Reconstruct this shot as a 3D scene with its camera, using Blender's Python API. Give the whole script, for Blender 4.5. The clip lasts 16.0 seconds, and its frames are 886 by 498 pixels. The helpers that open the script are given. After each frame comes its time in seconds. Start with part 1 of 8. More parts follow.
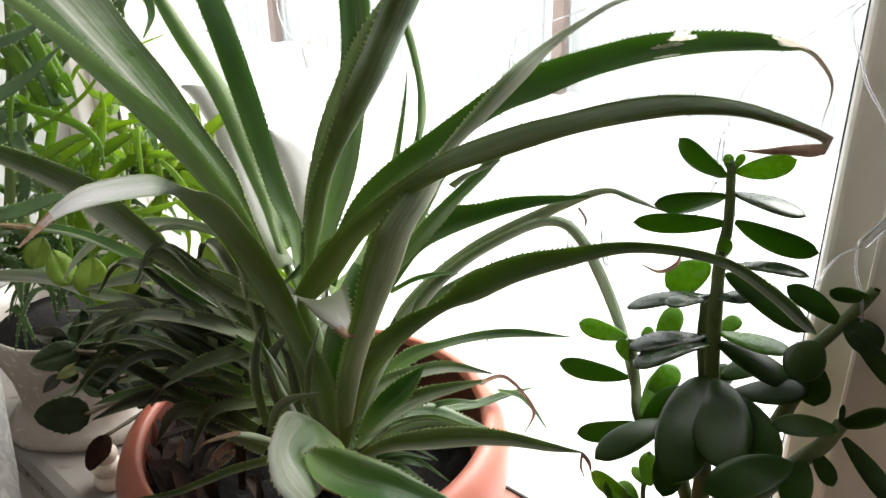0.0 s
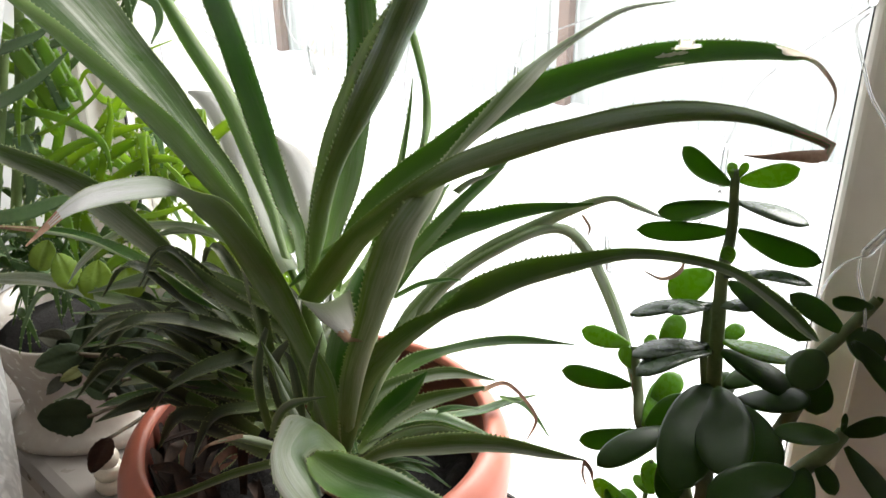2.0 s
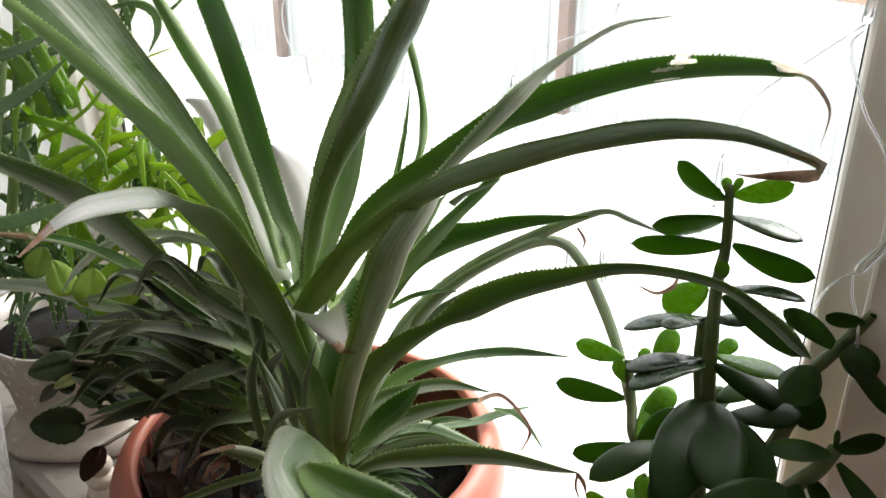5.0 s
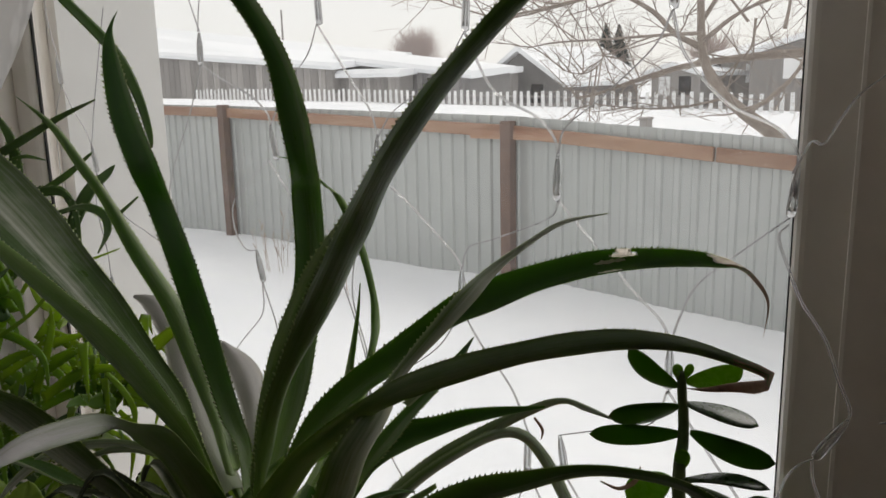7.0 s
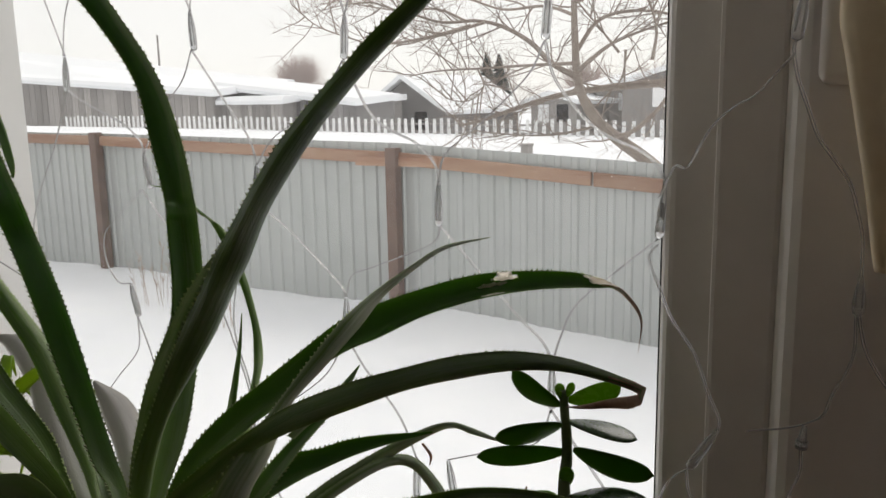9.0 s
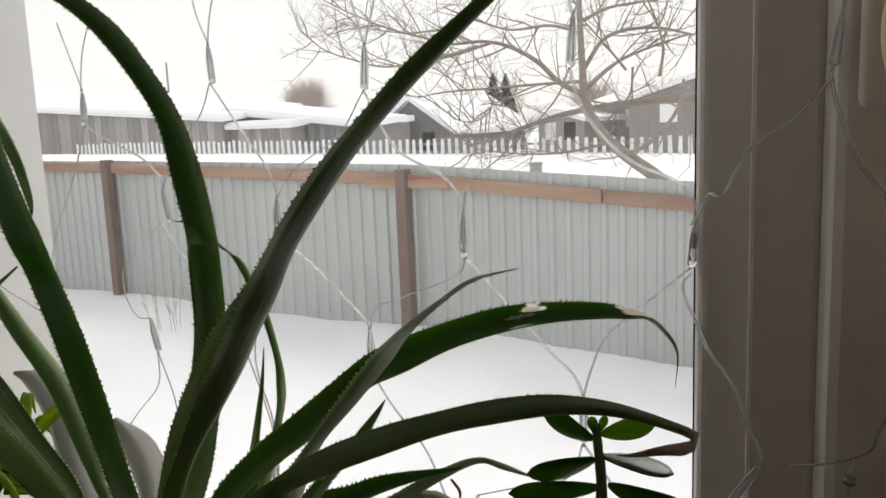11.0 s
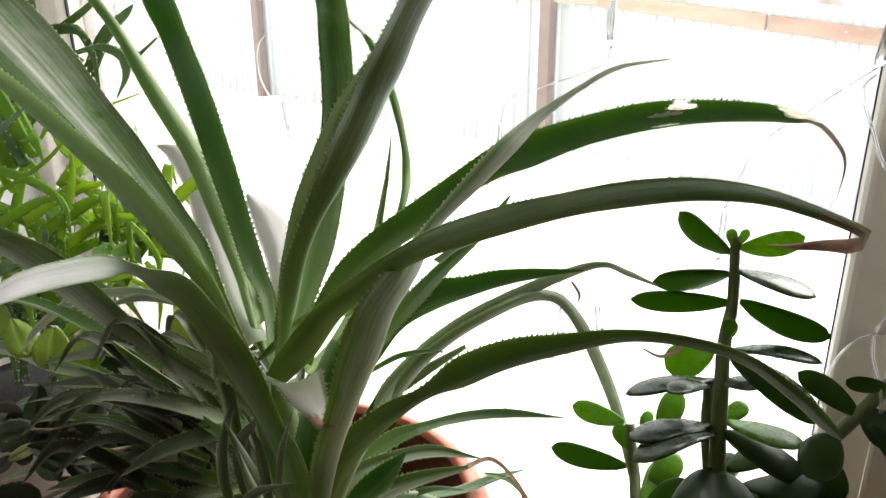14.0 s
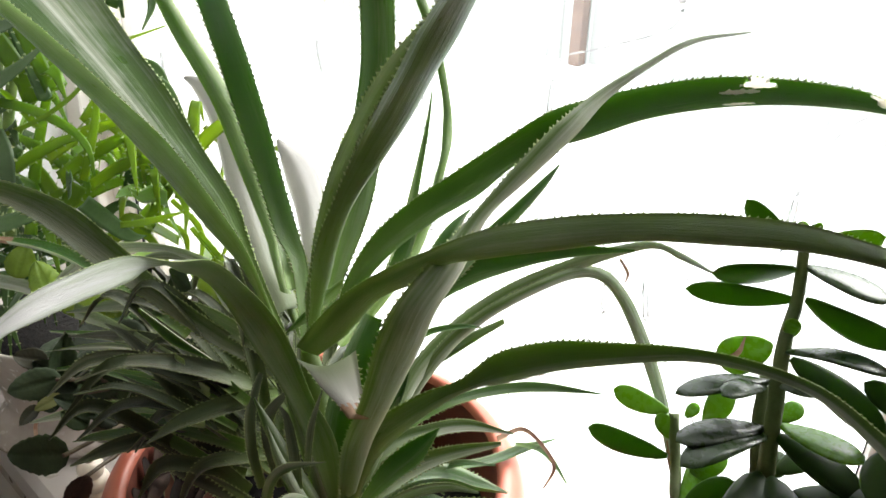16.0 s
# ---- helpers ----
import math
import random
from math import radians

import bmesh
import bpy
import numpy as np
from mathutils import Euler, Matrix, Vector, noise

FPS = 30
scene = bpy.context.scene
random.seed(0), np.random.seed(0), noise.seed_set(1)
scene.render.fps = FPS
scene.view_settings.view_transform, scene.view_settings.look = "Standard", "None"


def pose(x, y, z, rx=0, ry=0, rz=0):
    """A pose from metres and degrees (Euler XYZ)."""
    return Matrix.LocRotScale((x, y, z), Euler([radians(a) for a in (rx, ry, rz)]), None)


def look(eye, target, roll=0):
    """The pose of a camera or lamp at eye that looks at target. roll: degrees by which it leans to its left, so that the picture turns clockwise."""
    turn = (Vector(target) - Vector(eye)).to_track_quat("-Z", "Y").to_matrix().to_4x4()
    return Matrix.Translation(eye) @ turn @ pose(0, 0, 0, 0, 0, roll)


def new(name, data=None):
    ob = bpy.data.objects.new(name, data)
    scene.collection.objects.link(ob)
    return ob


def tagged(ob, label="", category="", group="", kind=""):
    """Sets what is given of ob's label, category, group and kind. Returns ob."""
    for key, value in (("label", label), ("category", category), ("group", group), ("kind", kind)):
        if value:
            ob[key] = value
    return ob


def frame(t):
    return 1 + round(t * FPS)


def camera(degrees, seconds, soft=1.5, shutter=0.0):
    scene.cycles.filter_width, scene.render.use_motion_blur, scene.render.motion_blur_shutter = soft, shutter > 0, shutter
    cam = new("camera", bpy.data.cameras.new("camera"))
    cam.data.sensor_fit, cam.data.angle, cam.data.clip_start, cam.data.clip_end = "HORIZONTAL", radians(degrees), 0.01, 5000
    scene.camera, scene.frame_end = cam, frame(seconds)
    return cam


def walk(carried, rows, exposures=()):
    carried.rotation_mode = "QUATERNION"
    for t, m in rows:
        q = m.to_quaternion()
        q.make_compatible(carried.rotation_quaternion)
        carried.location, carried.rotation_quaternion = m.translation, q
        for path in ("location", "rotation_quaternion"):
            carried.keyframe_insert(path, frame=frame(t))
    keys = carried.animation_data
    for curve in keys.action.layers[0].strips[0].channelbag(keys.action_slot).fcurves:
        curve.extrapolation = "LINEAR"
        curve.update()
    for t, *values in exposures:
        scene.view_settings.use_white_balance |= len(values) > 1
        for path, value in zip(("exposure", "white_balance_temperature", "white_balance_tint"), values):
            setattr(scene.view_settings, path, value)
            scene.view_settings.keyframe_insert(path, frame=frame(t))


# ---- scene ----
cam = camera(57.4, 16.0)
PATH = [
    (0, (0.0016, -0.0037, 1.4006), (-1.2216, 1.3343, 0.5559), -1.09),
    (0.5, (0.0039, -0.0074, 1.4013), (-1.2235, 1.3323, 0.5654), -0.93),
    (1, (0.0044, -0.0069, 1.4006), (-1.2286, 1.3310, 0.5702), -0.90),
    (1.5, (0.0046, -0.0050, 1.3987), (-1.2288, 1.3342, 0.5708), -0.75),
    (2, (0.0033, -0.0059, 1.3990), (-1.2329, 1.3339, 0.5762), -0.64),
    (2.5, (0.0044, -0.0063, 1.3994), (-1.2333, 1.3350, 0.5816), -0.62),
    (3, (0.0063, -0.0091, 1.4008), (-1.2332, 1.3358, 0.5916), -0.44),
    (3.5, (0.0083, -0.0078, 1.4007), (-1.2411, 1.3394, 0.6108), -0.41),
    (6, (0.0020, -0.0032, 1.4054), (-1.2282, 1.3470, 0.5908), 0.16),
    (6.5, (0.0035, -0.0045, 1.4162), (-1.2818, 1.4239, 0.8614), -1.41),
    (7, (0.0000, 0.0000, 1.4200), (-1.2257, 1.5246, 1.0037), -1.31),
    (7.5, (0.0012, 0.0011, 1.4191), (-1.1792, 1.5663, 1.0231), -1.17),
    (8, (0.0013, 0.0011, 1.4181), (-1.1511, 1.5928, 1.0460), -1.05),
    (8.5, (0.0028, 0.0016, 1.4187), (-1.0926, 1.6366, 1.0622), -1.07),
    (9, (0.0023, 0.0021, 1.4198), (-1.0019, 1.6942, 1.0619), -1.11),
    (9.5, (-0.0000, 0.0025, 1.4224), (-0.9814, 1.7098, 1.0731), -1.21),
    (10, (-0.0021, -0.0005, 1.4268), (-0.9916, 1.7088, 1.1115), -1.35),
    (12.5, (-0.0237, 0.0195, 1.4223), (-1.1724, 1.6142, 1.0517), -2.15),
    (13, (-0.0232, 0.0214, 1.4142), (-1.2370, 1.5209, 0.8868), -1.57),
    (13.5, (-0.0199, 0.0245, 1.4054), (-1.2699, 1.4539, 0.7774), -0.96),
    (14, (-0.0236, 0.0243, 1.3998), (-1.2519, 1.4265, 0.6752), -0.23),
    (14.5, (-0.0383, 0.0354, 1.3985), (-1.3001, 1.3797, 0.6234), -0.57),
    (15, (-0.0528, 0.0473, 1.4067), (-1.3633, 1.2979, 0.5590), -0.18),
    (15.5, (-0.0585, 0.0495, 1.4160), (-1.3393, 1.2841, 0.5020), 0.59),
    (16, (-0.0620, 0.0497, 1.4234), (-1.2694, 1.3460, 0.4951), 1.28),
]
walk(cam, [(t, look(e, g, r)) for t, e, g, r in PATH],
     exposures=[(0.0, 2.02, 6500, 10), (5.9, 2.0, 6500, 10), (6.2, 1.3, 6600, 12), (6.45, 0.5, 6700, 13), (6.8, 0.05, 6750, 14), (7.4, 0.06, 6750, 14), (8.6, 0.17, 6750, 14), (9.7, 0.27, 6750, 14),
                (10.2, 0.4, 6750, 13), (11.2, 0.2, 6750, 14), (12.3, 0.0, 6750, 14), (12.9, 0.15, 6750, 14), (13.2, 0.4, 6700, 13),
                (13.5, 0.95, 6650, 12), (14.0, 2.0, 6600, 11), (14.5, 2.15, 6500, 10), (16.0, 2.25, 6500, 10)])

# ---- world and sun: overcast winter day ----
world = bpy.data.worlds.new("overcast_sky")
scene.world = world
world.use_nodes = True
wn, wl = world.node_tree.nodes, world.node_tree.links
sky = wn.new("ShaderNodeTexSky")
sky.sky_type, sky.sun_disc = "NISHITA", False
sky.sun_elevation, sky.sun_rotation = radians(41), radians(8)
sky_grey = wn.new("ShaderNodeMix")
sky_grey.data_type = "RGBA"
sky_grey.inputs[0].default_value = 0.93
sky_grey.inputs[7].default_value = (7.6, 7.6, 7.6, 1)
wl.new(sky.outputs[0], sky_grey.inputs[6])
wl.new(sky_grey.outputs[2], wn["Background"].inputs[0])
wn["Background"].inputs[1].default_value = 0.125
sun = new("sun", bpy.data.lights.new("sun", "SUN"))
sun.data.energy, sun.data.angle, sun.data.color = 1.3, radians(40), (1.0, 0.97, 0.93)
sun.matrix_world = look((0.8, 8, 8), (-0.3, 0, 1))

# ---- materials ----
def material(name, colour, colour_b=None, rough=0.6, scale=20.0, detail=6.0, bump=0.0, bump_scale=None, metallic=0.0,
             coords="Object", stretch=(1, 1, 1), glow=None, thin=0.0, coat=0.0, contrast=(0.35, 0.65), spread=0.06, speck=None, sheen=0.0):
    """A surface of two colours mottled by noise at two scales, with fine relief. thin: how much light passes through it, tinted by glow.
    spread: how far its pieces differ from one another. speck: colour and size of small scattered marks."""
    m = bpy.data.materials.new(name)
    m.use_nodes = True
    n, l = m.node_tree.nodes, m.node_tree.links
    b = n["Principled BSDF"]
    tc, mp = n.new("ShaderNodeTexCoord"), n.new("ShaderNodeMapping")
    l.new(tc.outputs[coords], mp.inputs[0])
    mp.inputs["Scale"].default_value = stretch
    big, small = n.new("ShaderNodeTexNoise"), n.new("ShaderNodeTexNoise")
    for node, s in ((big, scale), (small, scale * 7.3)):
        node.inputs["Scale"].default_value, node.inputs["Detail"].default_value = s, detail
        l.new(mp.outputs[0], node.inputs["Vector"])
    both = n.new("ShaderNodeMath")
    both.operation = "MULTIPLY_ADD"
    both.inputs[1].default_value, both.inputs[2].default_value = 0.35, 0.0
    l.new(small.outputs[0], both.inputs[0])
    total = n.new("ShaderNodeMath")
    total.operation = "MULTIPLY_ADD"
    total.inputs[1].default_value = 0.65
    l.new(big.outputs[0], total.inputs[0])
    l.new(both.outputs[0], total.inputs[2])
    ramp = n.new("ShaderNodeValToRGB")
    ramp.color_ramp.elements[0].position, ramp.color_ramp.elements[1].position = contrast
    ramp.color_ramp.elements[0].color = (*colour, 1)
    ramp.color_ramp.elements[1].color = (*(colour_b or [min(1, c * 1.3) for c in colour]), 1)
    l.new(total.outputs[0], ramp.inputs[0])
    out = ramp.outputs[0]
    if speck:
        vor = n.new("ShaderNodeTexVoronoi")
        vor.inputs["Scale"].default_value = speck[1]
        l.new(mp.outputs[0], vor.inputs["Vector"])
        sr = n.new("ShaderNodeMapRange")
        sr.inputs[1].default_value, sr.inputs[2].default_value, sr.inputs[3].default_value, sr.inputs[4].default_value = 0.05, 0.16, speck[2], 0.0
        l.new(vor.outputs["Distance"], sr.inputs[0])
        sm = n.new("ShaderNodeMix")
        sm.data_type = "RGBA"
        sm.inputs[7].default_value = (*speck[0], 1)
        l.new(sr.outputs[0], sm.inputs[0])
        l.new(out, sm.inputs[6])
        out = sm.outputs[2]
    info, hsv, mr = n.new("ShaderNodeObjectInfo"), n.new("ShaderNodeHueSaturation"), n.new("ShaderNodeMapRange")
    mr.inputs[3].default_value, mr.inputs[4].default_value = 1 - spread * 2, 1 + spread * 2
    l.new(info.outputs["Random"], mr.inputs[0])
    l.new(mr.outputs[0], hsv.inputs["Value"])
    l.new(out, hsv.inputs["Color"])
    l.new(hsv.outputs[0], b.inputs["Base Color"])
    b.inputs["Metallic"].default_value = metallic
    rr = n.new("ShaderNodeMapRange")
    rr.inputs[3].default_value, rr.inputs[4].default_value = max(0.03, rough - 0.1), min(1, rough + 0.1)
    l.new(small.outputs[0], rr.inputs[0])
    l.new(rr.outputs[0], b.inputs["Roughness"])
    b.inputs["Coat Weight"].default_value = coat
    b.inputs["Sheen Weight"].default_value = sheen
    if bump:
        bp = n.new("ShaderNodeBump")
        bp.inputs["Strength"].default_value, bp.inputs["Distance"].default_value = bump, 0.002 if bump_scale is None else bump_scale
        l.new(total.outputs[0], bp.inputs["Height"])
        l.new(bp.outputs[0], b.inputs["Normal"])
    if thin:
        tr, mix = n.new("ShaderNodeBsdfTranslucent"), n.new("ShaderNodeMixShader")
        tint = n.new("ShaderNodeMix")
        tint.data_type, tint.blend_type = "RGBA", "MIX"
        tint.inputs[0].default_value = 0.75
        tint.inputs[7].default_value = (*(glow or colour), 1)
        l.new(hsv.outputs[0], tint.inputs[6])
        l.new(tint.outputs[2], tr.inputs[0])
        mix.inputs[0].default_value = thin
        l.new(b.outputs[0], mix.inputs[1])
        l.new(tr.outputs[0], mix.inputs[2])
        l.new(mix.outputs[0], n["Material Output"].inputs[0])
    return m


def leaf_surface(name, green, silver, bias, glow, thin, tip=0.0, keel=0.0, lit_rim=0.5, streak=0.55):
    """Pineapple leaf: green flesh under a silvery scurf that lies in long patches; paler towards the base. Light caught
    by one margin, and by some tips, is put into the colour.
    """
    m = bpy.data.materials.new(name)
    m.use_nodes = True
    n, l = m.node_tree.nodes, m.node_tree.links
    b = n["Principled BSDF"]
    across, along, info = n.new("ShaderNodeUVMap"), n.new("ShaderNodeUVMap"), n.new("ShaderNodeObjectInfo")
    across.uv_map, along.uv_map = "UVMap", "along"

    def noise_of(sx, sy, detail):
        mp, t = n.new("ShaderNodeMapping"), n.new("ShaderNodeTexNoise")
        mp.inputs["Scale"].default_value = (sx, sy, 1)
        t.inputs["Scale"].default_value, t.inputs["Detail"].default_value = 1.0, detail
        l.new(across.outputs[0], mp.inputs[0])
        l.new(mp.outputs[0], t.inputs["Vector"])
        return t.outputs[0]

    def calc(kind, a, bb, c=0.0):
        q = n.new("ShaderNodeMath")
        q.operation = kind
        for k, v in enumerate((a, bb, c)):
            if hasattr(v, "links"):
                l.new(v, q.inputs[k])
            else:
                q.inputs[k].default_value = v
        return q.outputs[0]

    def blend(f, a, bb):
        q = n.new("ShaderNodeMix")
        q.data_type, q.clamp_factor = "RGBA", True
        for k, v in ((0, f), (6, a), (7, bb)):
            if hasattr(v, "links"):
                l.new(v, q.inputs[k])
            else:
                q.inputs[k].default_value = v if k == 0 else (*v, 1)
        return q.outputs[2]

    sx, sv = n.new("ShaderNodeSeparateXYZ"), n.new("ShaderNodeSeparateXYZ")
    l.new(across.outputs[0], sx.inputs[0])
    l.new(along.outputs[0], sv.inputs[0])
    patch, stripe, mottle = noise_of(2.2, 0.55, 2), noise_of(56, 0.3, 3), noise_of(14, 7, 6)
    f = calc("MULTIPLY_ADD", patch, 1.5, bias - 0.75)
    # one margin lightened, as where it reflects the window
    f = calc("MULTIPLY_ADD", calc("POWER", sx.outputs[0], 5.0), lit_rim, f)
    ridge = calc("POWER", calc("SUBTRACT", 1.0, calc("ABSOLUTE", calc("MULTIPLY_ADD", sx.outputs[0], 2.0, -1.56), 0.0)), 13.0)
    f = calc("MULTIPLY_ADD", ridge, keel, f)
    f = calc("MULTIPLY_ADD", calc("SUBTRACT", stripe, 0.5), streak, f)
    f = calc("MULTIPLY_ADD", calc("SUBTRACT", mottle, 0.5), 0.5, f)
    f = calc("MULTIPLY_ADD", calc("SUBTRACT", info.outputs["Random"], 0.5), 0.3, f)
    # lighter tip, painted where a bent leaf catches the light
    f = calc("MULTIPLY_ADD", calc("POWER", calc("SUBTRACT", 1.0, sv.outputs[0]), 3.0), tip, f)
    col = blend(f, green, silver)
    base = calc("MULTIPLY", calc("POWER", sv.outputs[0], 4.0), 0.6)
    col = blend(base, col, (0.19, 0.3, 0.055))
    l.new(col, b.inputs["Base Color"])
    b.inputs["Specular IOR Level"].default_value = 0.5
    rough = calc("MULTIPLY_ADD", mottle, 0.24, 0.2)
    l.new(rough, b.inputs["Roughness"])
    bp = n.new("ShaderNodeBump")
    bp.inputs["Strength"].default_value, bp.inputs["Distance"].default_value = 0.55, 0.0006
    l.new(calc("MULTIPLY_ADD", mottle, 0.6, stripe), bp.inputs["Height"])
    l.new(bp.outputs[0], b.inputs["Normal"])
    tr, mix = n.new("ShaderNodeBsdfTranslucent"), n.new("ShaderNodeMixShader")
    l.new(blend(calc("MULTIPLY", f, 0.5), glow, (0.62, 0.7, 0.5)), tr.inputs[0])
    rim = calc("POWER", calc("ABSOLUTE", calc("MULTIPLY_ADD", sx.outputs[0], 2.0, -1.0), 0.0), 3.0)
    l.new(calc("MULTIPLY_ADD", rim, thin * 1.3, thin * 0.8), mix.inputs[0])
    l.new(b.outputs[0], mix.inputs[1])
    l.new(tr.outputs[0], mix.inputs[2])
    l.new(mix.outputs[0], n["Material Output"].inputs[0])
    return m


leaf_green = leaf_surface("leaf_green", (0.018, 0.066, 0.004), (0.27, 0.31, 0.2), -0.1, (0.3, 0.76, 0.01), 0.12, lit_rim=0.75)
leaf_silver = leaf_surface("leaf_silver", (0.05, 0.095, 0.018), (0.6, 0.6, 0.52), 0.16, (0.45, 0.66, 0.12), 0.14, lit_rim=0.9)
leaf_hollow = leaf_surface("leaf_hollow", (0.024, 0.055, 0.01), (0.4, 0.4, 0.335), 0.1, (0.38, 0.66, 0.06), 0.11, lit_rim=0.85)
# brighter copy of leaf_green: light shining through the leaf is put into its colour
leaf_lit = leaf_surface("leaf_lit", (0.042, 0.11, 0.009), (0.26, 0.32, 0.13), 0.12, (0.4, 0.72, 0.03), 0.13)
# silver end stands in for light falling on the bent leaf's tip
leaf_lit_tip = leaf_surface("leaf_lit_tip", (0.066, 0.135, 0.02), (0.31, 0.305, 0.295), 0.0, (0.42, 0.7, 0.1), 0.11, tip=1.0, lit_rim=0.2)
# dark copy for the side shoots, with the shade between leaves in its colour
leaf_shaded = leaf_surface("leaf_shaded", (0.018, 0.028, 0.006), (0.2, 0.195, 0.125), 0.1, (0.35, 0.5, 0.1), 0.07)
leaf_faded = leaf_surface("leaf_faded", (0.2, 0.2, 0.17), (0.4, 0.38, 0.37), 0.45, (0.66, 0.63, 0.6), 0.28)
leaf_olive = leaf_surface("leaf_olive", (0.03, 0.07, 0.008), (0.21, 0.23, 0.13), 0.08, (0.36, 0.58, 0.04), 0.11)
leaf_streak = leaf_surface("leaf_streak", (0.03, 0.068, 0.014), (0.56, 0.56, 0.49), -0.15, (0.36, 0.62, 0.06), 0.08, keel=0.55, lit_rim=0.0, streak=0.9)
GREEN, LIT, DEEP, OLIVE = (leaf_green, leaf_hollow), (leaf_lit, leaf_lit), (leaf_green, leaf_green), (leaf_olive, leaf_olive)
SILVER, HOLLOW, LIT_TIP, FADED, STREAKED = (leaf_silver, leaf_silver), (leaf_hollow, leaf_silver), (leaf_lit_tip, leaf_lit_tip), (leaf_faded, leaf_faded), (leaf_streak, leaf_lit)
SHADED = (leaf_shaded, leaf_shaded)
leaf_sage = leaf_surface("leaf_sage", (0.046, 0.088, 0.013), (0.29, 0.31, 0.18), 0.2, (0.4, 0.62, 0.05), 0.11)
SAGE = (leaf_sage, leaf_sage)
# dead leaves, their brown taken near black for the shade inside the pot
leaf_dead_shaded = material("leaf_dead_shaded", (0.016, 0.009, 0.006), (0.06, 0.032, 0.02), 0.85, 60, 5, 0.6, spread=0.2)
leaf_rust = material("leaf_rust", (0.06, 0.022, 0.012), (0.2, 0.085, 0.045), 0.8, 50, 5, 0.6, glow=(0.5, 0.2, 0.08), thin=0.15)
DEAD = (leaf_rust, leaf_rust)
leaf_edge = material("leaf_edge", (0.3, 0.4, 0.16), (0.45, 0.5, 0.25), 0.5, 40, glow=(0.5, 0.6, 0.2), thin=0.3)
leaf_dry = material("leaf_dry", (0.14, 0.06, 0.035), (0.42, 0.29, 0.19), 0.75, 60, 5, 0.6, glow=(0.5, 0.25, 0.1), thin=0.2)
leaf_pale = material("leaf_pale", (0.72, 0.64, 0.54), (0.88, 0.84, 0.77), 0.8, 90, 5, 0.5, glow=(0.95, 0.9, 0.82), thin=0.6)
jade_green = material("jade_green", (0.01, 0.021, 0.005), (0.02, 0.037, 0.01), 0.36, 30, 4, 0.2, 0.001, glow=(0.32, 0.66, 0.03), thin=0.22, spread=0.2, speck=((0.08, 0.11, 0.05), 420, 0.3))
jade_green.node_tree.nodes["Principled BSDF"].inputs["Specular IOR Level"].default_value = 0.13
jade_gloss = material("jade_gloss", (0.014, 0.03, 0.01), (0.03, 0.052, 0.022), 0.28, 30, 4, 0.2, 0.001, glow=(0.34, 0.62, 0.04), thin=0.13, spread=0.15)
# for young shoots, and for grown pads with the light behind put into colour
jade_young_lit = material("jade_young_lit", (0.045, 0.12, 0.01), (0.09, 0.2, 0.022), 0.28, 30, 4, 0.1, glow=(0.38, 0.66, 0.03), thin=0.34, spread=0.2)
jade_stem = material("jade_stem", (0.055, 0.085, 0.022), (0.12, 0.15, 0.055), 0.6, 60, 6, 0.5, glow=(0.4, 0.5, 0.15), thin=0.12)
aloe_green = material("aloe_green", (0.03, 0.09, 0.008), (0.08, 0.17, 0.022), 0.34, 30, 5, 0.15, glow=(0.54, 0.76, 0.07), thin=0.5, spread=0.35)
# darker and brighter copies of aloe_green, for shade and for light from the pane
aloe_shaded = material("aloe_shaded", (0.018, 0.05, 0.007), (0.045, 0.095, 0.018), 0.48, 30, 5, 0.15, glow=(0.36, 0.62, 0.04), thin=0.2, spread=0.25)
aloe_backlit = material("aloe_backlit", (0.06, 0.13, 0.012), (0.12, 0.22, 0.03), 0.34, 30, 5, 0.15, glow=(0.64, 0.82, 0.1), thin=0.6, spread=0.2)
aloe_blue = material("aloe_blue", (0.03, 0.068, 0.018), (0.075, 0.135, 0.045), 0.46, 30, 5, 0.15, glow=(0.36, 0.62, 0.16), thin=0.2, spread=0.25)
aloe_stem = material("aloe_stem", (0.06, 0.11, 0.018), (0.13, 0.19, 0.045), 0.6, 50, 6, 0.4, spread=0.2, glow=(0.5, 0.7, 0.1), thin=0.15)
dark_leaf = material("dark_leaf", (0.012, 0.026, 0.007), (0.034, 0.056, 0.018), 0.75, 70, 6, 0.5, glow=(0.2, 0.4, 0.03), thin=0.08, spread=0.3, sheen=0.08)
violet_under = material("violet_underside", (0.02, 0.022, 0.01), (0.045, 0.042, 0.022), 0.7, 60, 6, 0.3, glow=(0.35, 0.3, 0.08), thin=0.1, spread=0.25)
violet_pale = material("violet_pale", (0.11, 0.12, 0.025), (0.17, 0.18, 0.05), 0.65, 60, 6, 0.3, glow=(0.5, 0.5, 0.08), thin=0.2, spread=0.2)
heart_green = material("heart_green", (0.1, 0.17, 0.015), (0.17, 0.25, 0.03), 0.45, 40, 5, 0.2, glow=(0.6, 0.74, 0.06), thin=0.4, spread=0.2)
violet_stalk = material("violet_stalk", (0.06, 0.045, 0.025), (0.11, 0.085, 0.045), 0.6, 60, 6, 0.3)
brown_leaf = material("brown_leaf", (0.03, 0.016, 0.014), (0.06, 0.03, 0.025), 0.5, 60)
terracotta = material("terracotta_plastic", (0.47, 0.125, 0.075), (0.53, 0.16, 0.1), 0.38, 14, 6, 0.08, 0.0008, spread=0.02)
# darker copy of the pot's plastic: the shade inside the pot is in its colour
shaded_terracotta = material("shaded_terracotta", (0.13, 0.035, 0.022), (0.22, 0.062, 0.04), 0.6, 24, 7, 0.2, 0.0008, spread=0.02)
